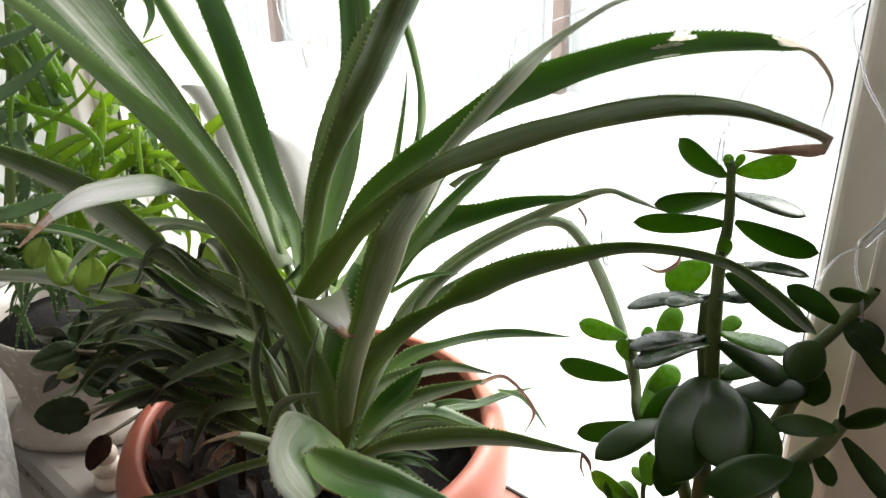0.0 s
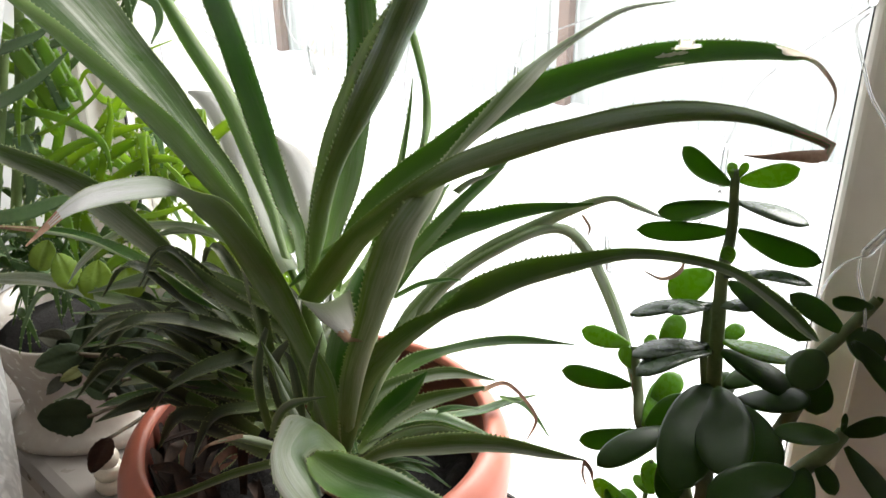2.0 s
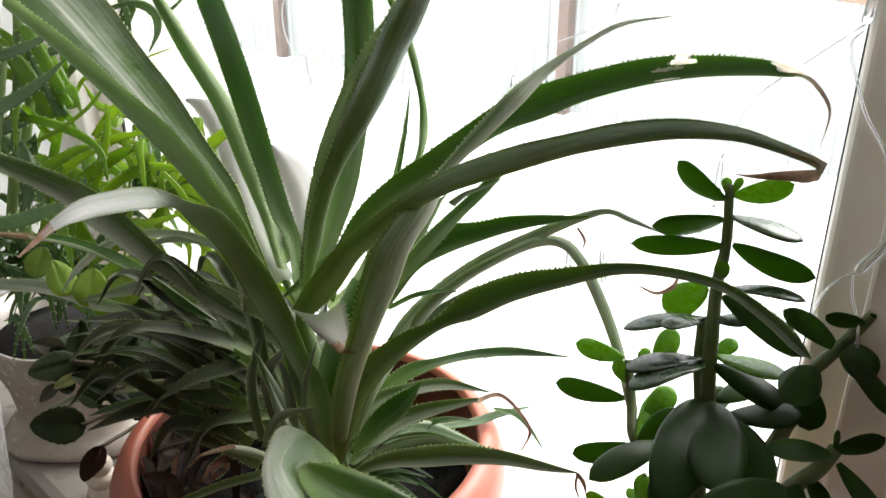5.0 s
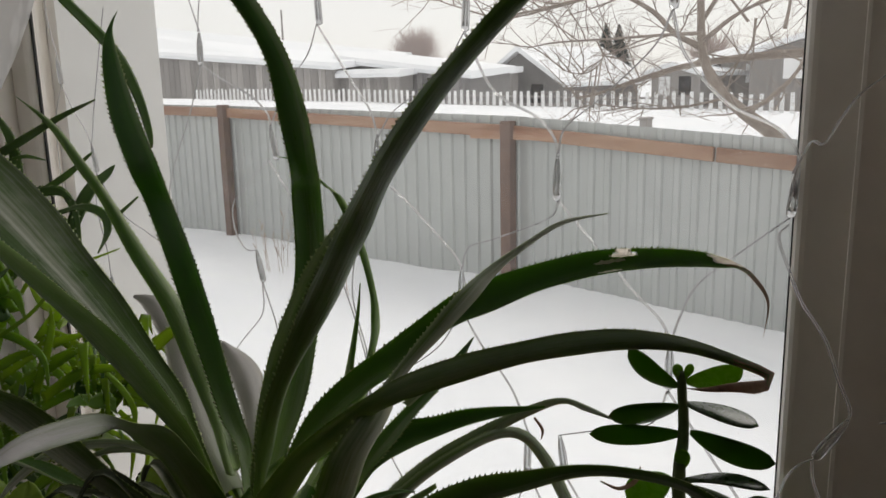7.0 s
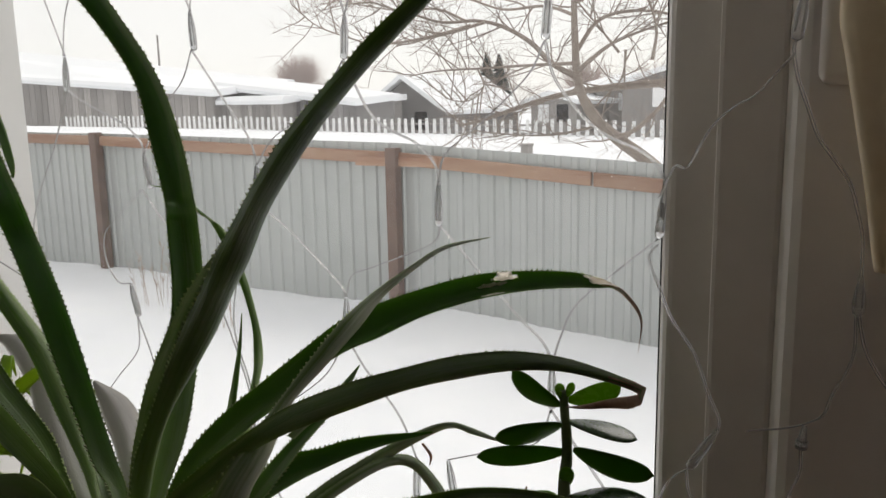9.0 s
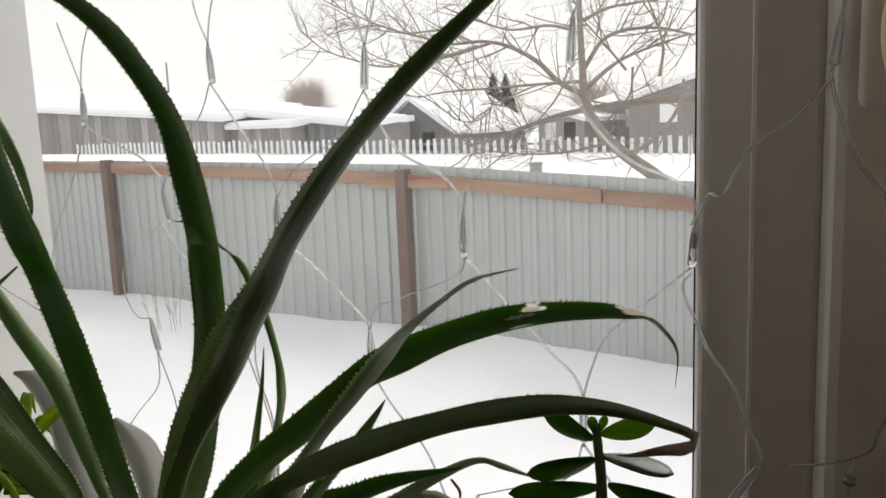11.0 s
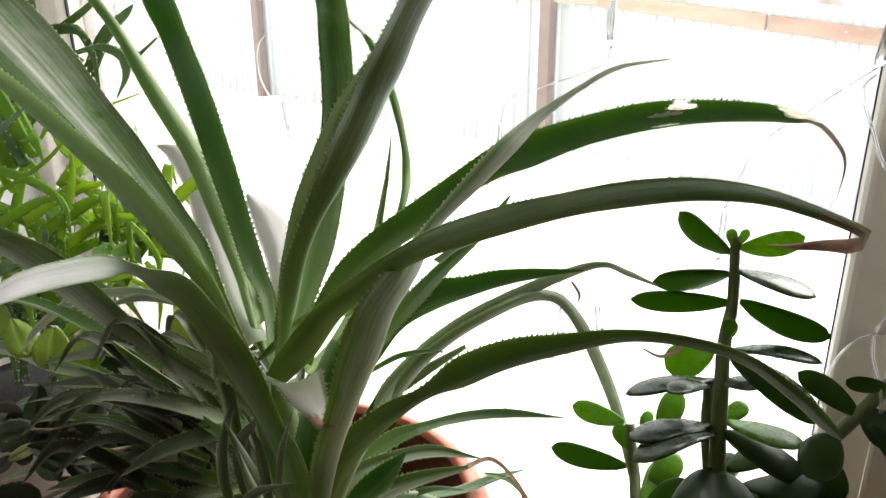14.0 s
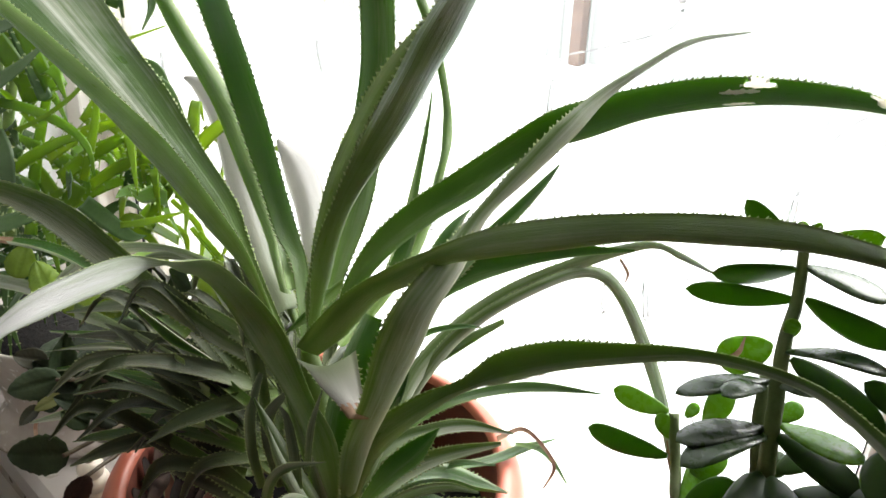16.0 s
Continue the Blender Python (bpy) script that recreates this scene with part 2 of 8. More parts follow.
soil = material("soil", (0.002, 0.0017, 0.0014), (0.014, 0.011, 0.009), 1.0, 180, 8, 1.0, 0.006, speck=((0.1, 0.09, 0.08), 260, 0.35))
ceramic = material("white_ceramic", (0.4, 0.355, 0.31), (0.48, 0.435, 0.385), 0.25, 12, 5, 0.06, coat=0.3, spread=0.03)
ceramic_beige = material("beige_ceramic", (0.6, 0.52, 0.42), (0.72, 0.65, 0.54), 0.35, 30, 5, 0.1, coat=0.2)
pvc = material("white_plastic", (0.75, 0.695, 0.63), (0.83, 0.775, 0.71), 0.36, 6, 8, 0.03, spread=0.01)
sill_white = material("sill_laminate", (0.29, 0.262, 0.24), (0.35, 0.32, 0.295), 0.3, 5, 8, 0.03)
gasket = material("black_rubber", (0.01, 0.01, 0.01), (0.025, 0.025, 0.025), 0.5, 50)
handle_beige = material("yellowed_plastic", (0.72, 0.58, 0.36), (0.8, 0.67, 0.46), 0.42, 20, 6, 0.05)
plaster = material("plaster_white", (0.7, 0.69, 0.67), (0.8, 0.79, 0.77), 0.9, 3, 9, 0.25, 0.003)
wallpaper = material("wallpaper", (0.5, 0.37, 0.24), (0.6, 0.46, 0.32), 0.85, 9, 7, 0.2)
floor_wood = material("floor_laminate", (0.22, 0.13, 0.07), (0.36, 0.23, 0.13), 0.4, 4, 8, 0.1, stretch=(1, 8, 1))
wire_clear = material("clear_wire", (0.97, 0.97, 0.97), (0.99, 0.99, 0.99), 0.12, 30, coat=1.0, spread=0)
wire_clear.node_tree.nodes["Principled BSDF"].inputs["Transmission Weight"].default_value = 0.65
wire_clear.node_tree.nodes["Principled BSDF"].inputs["IOR"].default_value = 1.5
snow = material("snow", (0.78, 0.8, 0.83), (0.88, 0.89, 0.91), 0.85, 0.7, 9, 0.5, 0.06, spread=0)
snow_roof = material("snow_roof", (0.8, 0.82, 0.84), (0.88, 0.89, 0.91), 0.9, 0.4, 8, 0.3, 0.1, spread=0.02)
zinc = material("zinc_sheet", (0.37, 0.388, 0.378), (0.46, 0.478, 0.468), 0.5, 1.1, 8, 0.1, 0.004, metallic=0.25, stretch=(1, 1, 0.35), spread=0.03)
rust_post = material("rusty_steel", (0.11, 0.072, 0.058), (0.18, 0.12, 0.095), 0.8, 9, 8, 0.6)
old_board = material("fence_board", (0.24, 0.125, 0.08), (0.4, 0.27, 0.19), 0.85, 3, 8, 0.6, stretch=(0.4, 4, 4), spread=0.12)
grey_wood = material("weathered_wood", (0.27, 0.252, 0.238), (0.38, 0.36, 0.345), 0.9, 2.2, 8, 0.5, stretch=(5, 5, 0.3), spread=0.15)
dark_wood = material("dark_gable_wood", (0.19, 0.182, 0.178), (0.26, 0.25, 0.245), 0.9, 2, 8, 0.5, stretch=(5, 5, 0.3), spread=0.12)
picket_white = material("picket_paint", (0.72, 0.72, 0.72), (0.84, 0.84, 0.84), 0.8, 5, 8, 0.2)
bark = material("apple_bark", (0.25, 0.205, 0.175), (0.37, 0.315, 0.27), 0.9, 14, 8, 0.8, 0.01)
twig_far = material("far_twigs", (0.42, 0.34, 0.31), (0.54, 0.46, 0.43), 0.95, 3)
needles = material("fir_needles", (0.03, 0.042, 0.036), (0.07, 0.085, 0.075), 0.9, 2)
dry_grass = material("dry_weed", (0.34, 0.25, 0.19), (0.46, 0.36, 0.29), 0.9, 20)


def clear_glass():
    m = bpy.data.materials.new("window_glass")
    m.use_nodes = True
    n, l = m.node_tree.nodes, m.node_tree.links
    tr, gl, mix, fr = (n.new("ShaderNodeBsdf" + k) if k != "Mix" else n.new("ShaderNodeMixShader") for k in ("Transparent", "Glossy", "Mix", "Diffuse"))
    lw, pw, ad = n.new("ShaderNodeLayerWeight"), n.new("ShaderNodeMath"), n.new("ShaderNodeMath")
    pw.operation, pw.inputs[1].default_value = "POWER", 5.0
    ad.operation, ad.inputs[1].default_value, ad.inputs[2].default_value = "MULTIPLY_ADD", 0.6, 0.03
    l.new(lw.outputs["Facing"], pw.inputs[0])
    l.new(pw.outputs[0], ad.inputs[0])
    gl.inputs["Roughness"].default_value = 0.02
    tr.inputs[0].default_value = (0.96, 0.975, 0.965, 1)
    n.remove(fr)
    l.new(ad.outputs[0], mix.inputs[0])
    l.new(tr.outputs[0], mix.inputs[1])
    l.new(gl.outputs[0], mix.inputs[2])
    # thin translucent veil in smears, added to haze the view outside
    tl, veil, noi, mr = n.new("ShaderNodeBsdfTranslucent"), n.new("ShaderNodeMixShader"), n.new("ShaderNodeTexNoise"), n.new("ShaderNodeMapRange")
    tc = n.new("ShaderNodeTexCoord")
    l.new(tc.outputs["Object"], noi.inputs["Vector"])
    noi.inputs["Scale"].default_value, noi.inputs["Detail"].default_value = 5.0, 6.0
    mr.inputs[1].default_value, mr.inputs[2].default_value, mr.inputs[3].default_value, mr.inputs[4].default_value = 0.3, 0.7, 0.010, 0.026
    tl.inputs[0].default_value = (0.95, 0.96, 0.97, 1)
    l.new(noi.outputs[0], mr.inputs[0])
    l.new(mr.outputs[0], veil.inputs[0])
    l.new(mix.outputs[0], veil.inputs[1])
    l.new(tl.outputs[0], veil.inputs[2])
    l.new(veil.outputs[0], n["Material Output"].inputs[0])
    return m


def lace():
    """White voile: a fine open weave with denser embroidered sprigs."""
    m = bpy.data.materials.new("white_voile")
    m.use_nodes = True
    n, l = m.node_tree.nodes, m.node_tree.links
    tc = n.new("ShaderNodeTexCoord")
    vor = n.new("ShaderNodeTexVoronoi")
    vor.inputs["Scale"].default_value = 16
    noi = n.new("ShaderNodeTexNoise")
    noi.inputs["Scale"].default_value = 11
    noi.inputs["Detail"].default_value = 4
    l.new(tc.outputs["Object"], noi.inputs["Vector"])
    l.new(noi.outputs["Color"], vor.inputs["Vector"])
    mr = n.new("ShaderNodeMapRange")
    mr.inputs[1].default_value, mr.inputs[2].default_value, mr.inputs[3].default_value, mr.inputs[4].default_value = 0.25, 0.6, 0.94, 0.72
    l.new(vor.outputs["Distance"], mr.inputs[0])
    dif, trl, trp, add, mix = n.new("ShaderNodeBsdfDiffuse"), n.new("ShaderNodeBsdfTranslucent"), n.new("ShaderNodeBsdfTransparent"), n.new("ShaderNodeMixShader"), n.new("ShaderNodeMixShader")
    dif.inputs[0].default_value = trl.inputs[0].default_value = (0.8, 0.8, 0.79, 1)
    l.new(dif.outputs[0], add.inputs[1])
    l.new(trl.outputs[0], add.inputs[2])
    l.new(mr.outputs[0], mix.inputs[0])
    l.new(trp.outputs[0], mix.inputs[1])
    l.new(add.outputs[0], mix.inputs[2])
    l.new(mix.outputs[0], n["Material Output"].inputs[0])
    return m


def clear_plastic():
    m = bpy.data.materials.new("clear_plastic")
    m.use_nodes = True
    b = m.node_tree.nodes["Principled BSDF"]
    b.inputs["Base Color"].default_value = (0.9, 0.91, 0.92, 1)
    b.inputs["Roughness"].default_value = 0.12
    b.inputs["Transmission Weight"].default_value = 0.75
    b.inputs["IOR"].default_value = 1.4
    return m


glass, voile, bulb_clear = clear_glass(), lace(), clear_plastic()

# ---- mesh tools ----
def mesh_of(name, bm, mats, smooth=True):
    me = bpy.data.meshes.new(name)
    bm.normal_update()
    bm.to_mesh(me)
    bm.free()
    for m in mats if isinstance(mats, (list, tuple)) else [mats]:
        me.materials.append(m)
    if smooth:
        me.shade_smooth()
    return me


def thing(name, base, label, category, group="", kind=""):
    """An empty at the thing's base, to carry its parts."""
    ob = new(name)
    ob.location = base
    ob.empty_display_size = 0.05
    return tagged(ob, label, category, group, kind)


def part(name, bm, mats, parent, label="", smooth=True):
    """One mesh, drawn in world metres, as a part of a thing or of a part."""
    ob = new(name, mesh_of(name, bm, mats, smooth))
    ob.parent = parent
    if parent.parent is None:
        ob.matrix_parent_inverse = Matrix.Translation(-Vector(parent.location))
    return tagged(ob, label)


def whole(name, bm, mats, label, category, group="", kind="", smooth=True):
    return tagged(new(name, mesh_of(name, bm, mats, smooth)), label, category, group, kind)


def box(bm, lo, hi, bevel=0.0, mat=0, segments=2):
    got = bmesh.ops.create_cube(bm, size=1.0)["verts"]
    lo, hi = Vector(lo), Vector(hi)
    for v in got:
        v.co = Vector((a + (b - a) * (c + 0.5) for a, b, c in zip(lo, hi, v.co)))
    faces = {f for v in got for f in v.link_faces}
    for f in faces:
        f.material_index = mat
    if bevel:
        bmesh.ops.bevel(bm, geom=list({e for f in faces for e in f.edges}), offset=bevel, segments=segments, profile=0.5, affect="EDGES")
    return bm


def smooth_line(points, n):
    """Catmull-Rom through points (tuples of any size), n samples."""
    pts = np.array(points, float)
    if len(pts) == 2:
        return np.array([pts[0] + (pts[1] - pts[0]) * k / (n - 1) for k in range(n)])
    ext = np.vstack([2 * pts[0] - pts[1], pts, 2 * pts[-1] - pts[-2]])
    steps = np.r_[0, np.cumsum(np.linalg.norm(np.diff(pts[:, :3], axis=0), axis=1))]
    out = []
    for s in np.linspace(0, steps[-1], n):
        i = min(int(np.searchsorted(steps, s, "right")) - 1, len(pts) - 2)
        u = (s - steps[i]) / max(steps[i + 1] - steps[i], 1e-9)
        a, b, c, d = ext[i:i + 4]
        out.append(0.5 * (2 * b + (c - a) * u + (2 * a - 5 * b + 4 * c - d) * u * u + (3 * b - a - 3 * c + d) * u ** 3))
    return np.array(out)


def unit(v):
    v = np.asarray(v, float)
    return v / max(np.linalg.norm(v), 1e-9)


def tube(bm, points, radii, sides=8, samples=None, mat=0, cap=True):
    """A round bar along a smooth line; radii at its points, in metres."""
    radii = [radii] * len(points) if np.isscalar(radii) else radii
    line = smooth_line([(*p, r) for p, r in zip(points, radii)], samples or 6 * len(points))
    rings, side = [], None
    for i, (*p, r) in enumerate(line):
        tan = unit(line[min(i + 1, len(line) - 1)][:3] - line[max(i - 1, 0)][:3])
        if side is None:
            side = unit(np.cross(tan, (0.31, 0.87, 0.37)))
        side = unit(side - tan * np.dot(side, tan))
        up = np.cross(tan, side)
        rings.append([bm.verts.new(np.array(p) + max(r, 1e-5) * (side * math.cos(a) + up * math.sin(a))) for a in np.linspace(0, 2 * math.pi, sides, endpoint=False)])
    for a, b in zip(rings, rings[1:]):
        for k in range(sides):
            bm.faces.new((a[k], a[(k + 1) % sides], b[(k + 1) % sides], b[k])).material_index = mat
    if cap:
        bm.faces.new(rings[0][::-1]).material_index = mat
        bm.faces.new(rings[-1]).material_index = mat
    return bm


def lathe(bm, centre, profile, sides=48, mat=0, wobble=None):
    """A turned shape: profile of (radius, height) from the bottom on."""
    rings = []
    for r, z in profile:
        rings.append([bm.verts.new((centre[0] + r * math.cos(a) * (wobble(a, z) if wobble else 1), centre[1] + r * math.sin(a) * (wobble(a, z) if wobble else 1), centre[2] + z))
                      for a in np.linspace(0, 2 * math.pi, sides, endpoint=False)])
    for a, b in zip(rings, rings[1:]):
        for k in range(sides):
            bm.faces.new((a[k], a[(k + 1) % sides], b[(k + 1) % sides], b[k])).material_index = mat
    bm.faces.new(rings[0][::-1]).material_index = mat
    return rings


def extrude_profile(bm, outline, length, place, mat=0):
    """A straight bar of a given cross-section: outline in (a, b), set in the world by place(a, b, s) for s = 0 and length."""
    ends = [[bm.verts.new(place(a, b, s)) for a, b in outline] for s in (0, length)]
    n = len(outline)
    for k in range(n):
        bm.faces.new((ends[0][k], ends[0][(k + 1) % n], ends[1][(k + 1) % n], ends[1][k])).material_index = mat
    bm.faces.new(ends[0][::-1])
    bm.faces.new(ends[1])
    bmesh.ops.recalc_face_normals(bm, faces=bm.faces)
    return bm

# ---- the room and its window wall ----
SILL, GLASS_Y, FRONT_Y = 0.80, 0.485, 0.25
TOP = 2.15
LEFT_IN, RIGHT_IN = -1.10, 0.95


def structure(name, pieces, mat, label, bevel=0.0):
    bm = bmesh.new()
    for lo, hi in pieces:
        box(bm, lo, hi, bevel)
    return whole(name, bm, mat, label, name.split("_")[0], kind="structure", smooth=False)


structure("wall_north", [((-2.0, 0.25, 0), (LEFT_IN, 0.52, 2.6)), ((RIGHT_IN, 0.25, 0), (2.3, 0.66, 2.6)),
                         ((LEFT_IN, 0.25, 0), (RIGHT_IN, 0.66, SILL - 0.03)), ((LEFT_IN, 0.25, TOP), (RIGHT_IN, 0.66, 2.6)),
                         ((-2.0, 0.52, -0.6), (-1.03, 0.66, 2.6))], plaster, "thick white plastered wall with a deep window opening")
# opening behind the viewer, added to let fill light into the room
structure("wall_south", [((-2.0, -3.3, 0), (0.05, -3.2, 2.6)), ((0.7, -3.3, 0), (2.3, -3.2, 2.6)), ((0.05, -3.3, 0), (0.7, -3.2, 1.1)), ((0.05, -3.3, 1.75), (0.7, -3.2, 2.6))], wallpaper, "unseen beige papered wall with an opening added for fill light")
structure("wall_west", [((-2.1, -3.2, 0), (-2.0, 0.25, 2.6))], wallpaper, "beige papered side wall of the room")
structure("wall_east", [((2.3, -3.2, 0), (2.4, 0.66, 2.6))], wallpaper, "beige papered side wall of the room")
structure("ceiling", [((-2.0, -3.2, 2.6), (2.3, 0.66, 2.7))], plaster, "plain white painted ceiling")
structure("floor", [((-2.0, -3.2, -0.08), (2.3, 0.25, 0.0))], floor_wood, "brown laminate floor of the room")

# window sill, with a rounded nose over the room
bm = bmesh.new()
nose = [(0.485, 0.0), (0.232, 0.0), (0.222, -0.004), (0.216, -0.014), (0.216, -0.034), (0.222, -0.042), (0.236, -0.042), (0.236, -0.030), (0.485, -0.030)]
extrude_profile(bm, nose, RIGHT_IN - LEFT_IN, lambda a, b, s: (LEFT_IN + s, a, SILL + b))
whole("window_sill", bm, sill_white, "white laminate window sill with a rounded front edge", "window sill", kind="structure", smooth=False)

# ---- windows: a fixed light beside an opening sash ----
GL, GR, GB = -1.02, -0.1285, 0.862          # edges of the fixed glass
window_fixed = thing("window_1", (-0.57, GLASS_Y, SILL), "white plastic window with a fixed pane and black gasket", "window", kind="structure")


def bar(name, parent, lo, hi, mat=None, bevel=0.003, label=""):
    bm = bmesh.new()
    box(bm, lo, hi, bevel)
    return part(name, bm, mat or pvc, parent, label, smooth=False)


# glazing bead with a stepped and sloped section; a is the way out of the glass edge, b the way to the room
BEAD = [(0.0, -0.006), (0.0, 0.004), (0.003, 0.009), (0.006, 0.0115), (0.009, 0.0125), (0.0325, 0.0165), (0.0335, 0.015), (0.0335, -0.006)]
for name, place, length in (
        ("bead_right", lambda a, b, s: (GR + a, GLASS_Y - b, GB + s), TOP - 0.06 - GB),
        ("bead_left", lambda a, b, s: (GL - a, GLASS_Y - b, GB + s), TOP - 0.06 - GB),
        ("bead_bottom", lambda a, b, s: (GL + s, GLASS_Y - b, GB - a), GR - GL),
        ("bead_top", lambda a, b, s: (GL + s, GLASS_Y - b, TOP - 0.06 + a), GR - GL)):
    bm = bmesh.new()
    extrude_profile(bm, BEAD, length, place)
    part("glazing_bead", bm, pvc, window_fixed, smooth=False)
for lo, hi in (((GR - 0.0012, GLASS_Y - 0.003, GB), (GR - 0.0002, GLASS_Y - 0.0005, TOP - 0.06)), ((GL + 0.0002, GLASS_Y - 0.003, GB), (GL + 0.004, GLASS_Y - 0.0005, TOP - 0.06)),
               ((GL + 0.0045, GLASS_Y - 0.003, GB + 0.0002), (GR - 0.0015, GLASS_Y - 0.0005, GB + 0.003))):
    bar("gasket", window_fixed, lo, hi, gasket, 0, "thin black rubber gasket")
bar("frame_post", window_fixed, (GR + 0.0345, 0.452, SILL), (GR + 0.0695, 0.52, TOP))
bar("frame_post", window_fixed, (LEFT_IN, 0.447, SILL), (GL - 0.0345, 0.52, TOP))
bar("frame_rail", window_fixed, (GL - 0.0335, 0.447, SILL), (GR + 0.0335, 0.52, GB - 0.0345))
bar("frame_rail", window_fixed, (GL - 0.0335, 0.447, TOP - 0.0255), (GR + 0.0335, 0.52, TOP))
bm = bmesh.new()
box(bm, (GL - 0.01, GLASS_Y, GB - 0.01), (GR + 0.01, GLASS_Y + 0.004, TOP - 0.055))
pane = part("pane", bm, glass, window_fixed, "clear double glazing", smooth=False)
pane.visible_shadow = False

# dried specks of dirt, thickest along the edge of the glass
rng = random.Random(21)
bm = bmesh.new()
for k in range(90):
    x = GR - 0.002 - rng.expovariate(55) if k % 8 else rng.uniform(GL + 0.05, GR - 0.02)
    z, r = rng.uniform(1.05, 1.6), rng.uniform(0.00015, 0.00042)
    if x > GL:
        bm.faces.new([bm.verts.new((x + r * math.cos(a) * rng.uniform(0.6, 1.2), GLASS_Y - 0.0008, z + r * math.sin(a) * rng.uniform(0.6, 1.3))) for a in np.linspace(0, 2 * math.pi, 7, endpoint=False)])
part("dirt_speck", bm, leaf_pale, window_fixed, "tiny dried specks of dirt on the pane", smooth=False)

# opening sash, overlapping the frame, with its handle
SL = GR + 0.070
window_open = thing("window_2", (0.4, GLASS_Y, SILL), "closed white plastic opening sash with a handle", "window", kind="structure")
SASH = [(0.0, 0.0), (0.004, 0.012), (0.007, 0.0165), (0.012, 0.019), (0.078, 0.019), (0.082, 0.016), (0.096, 0.004), (0.1, -0.03), (0.1, -0.06), (0.0, -0.06)]
for name, place, length in (
        ("stile", lambda a, b, s: (SL + a, 0.447 - b, SILL + 0.03 + s), TOP - SILL - 0.06),
        ("stile", lambda a, b, s: (RIGHT_IN - 0.01 - a, 0.447 - b, SILL + 0.03 + s), TOP - SILL - 0.06),
        ("rail", lambda a, b, s: (SL + 0.1 + s, 0.447 - b, SILL + 0.03 + a), RIGHT_IN - 0.21 - SL),
        ("rail", lambda a, b, s: (SL + 0.1 + s, 0.447 - b, TOP - 0.03 - a), RIGHT_IN - 0.21 - SL)):
    bm = bmesh.new()
    extrude_profile(bm, SASH, length, place)
    part(name, bm, pvc, window_open, smooth=False)
bm = bmesh.new()
box(bm, (SL + 0.09, GLASS_Y, SILL + 0.12), (RIGHT_IN - 0.1, GLASS_Y + 0.004, TOP - 0.12))
pane = part("pane", bm, glass, window_open, "clear double glazing", smooth=False)
pane.visible_shadow = False
bm = bmesh.new()
box(bm, (-0.042, 0.413, 1.424), (-0.006, 0.4275, 1.495), 0.006, segments=4)
plate = part("handle", bm, pvc, window_open, "white plastic handle plate")
bm = bmesh.new()
line = smooth_line([(-0.017, 0.404, 1.482, 0.0135, 0.009), (-0.0165, 0.398, 1.455, 0.0165, 0.011), (-0.013, 0.391, 1.43, 0.0150, 0.010), (-0.006, 0.388, 1.38, 0.0120, 0.008), (-0.003, 0.388, 1.354, 0.0108, 0.0075), (-0.0025, 0.389, 1.345, 0.0095, 0.0065)], 30)
rings = [[bm.verts.new((x + a * math.copysign(abs(math.cos(k)) ** 0.6, math.cos(k)), y + b * math.copysign(abs(math.sin(k)) ** 0.6, math.sin(k)), z)) for k in np.linspace(0, 2 * math.pi, 20, endpoint=False)] for x, y, z, a, b in line]
for a, b in zip(rings, rings[1:]):
    for k in range(20):
        bm.faces.new((a[k], a[(k + 1) % 20], b[(k + 1) % 20], b[k]))
bm.faces.new(rings[0])
bm.faces.new(rings[-1][::-1])
tube(bm, [(-0.018, 0.4125, 1.462), (-0.018, 0.404, 1.462)], 0.009, 16, 4)
bmesh.ops.recalc_face_normals(bm, faces=bm.faces)
part("lever", bm, handle_beige, plate, "yellowed plastic lever hanging down")

# ---- snowy yard ----
def ground_height(x, y):
    near = -0.27 - 0.06 * max(0.0, min(1.0, (x + 3.2) / 1.8))
    k = max(0.0, min(1.0, (y - 6.0) / 16.0))
    far = 0.38 - 0.014 * (x + 18)
    far = max(-0.2, min(0.75, far))
    h = near + (far - near) * k * k * (3 - 2 * k)
    dip = max(0.0, min(1.0, (y - 24.5) / 4.0)) * max(0.0, min(1.0, (90 - y) / 30.0))
    h -= 1.3 * dip
    calm = 1.0 if y < 40 else 0.0
    return h + calm * (0.05 * noise.noise((x * 0.5, y * 0.5, 0.3)) + 0.018 * noise.noise((x * 2.3, y * 2.3, 5.1)))


bm = bmesh.new()
xs = np.r_[-1500, -500, -200, -120, np.linspace(-80, -14, 34), np.linspace(-13, 4, 86), np.linspace(5, 40, 14), 120, 400, 1500]
ys = np.r_[np.linspace(0.67, 6, 36), np.linspace(6.5, 30, 48), np.linspace(33, 80, 16), 120, 200, 500, 2500]
grid = [[bm.verts.new((x, y, ground_height(x, y))) for x in xs] for y in ys]
for a, b in zip(grid, grid[1:]):
    for k in range(len(xs) - 1):
        bm.faces.new((a[k], a[k + 1], b[k + 1], b[k]))
whole("ground", bm, snow, "yard and fields under deep untouched snow", "snow", kind="structure")

# ---- corrugated fence ----
FENCE_Y = 5.5


def rail_top(x):
    return float(np.interp(x, [-12, -7.4, -3.68, -1.54, 4], [1.21, 1.14, 1.025, 0.875, 0.5]))


fence = thing("fence", (-4.0, FENCE_Y, -0.45), "grey corrugated sheet fence with rusty posts and a brown top board", "fence")


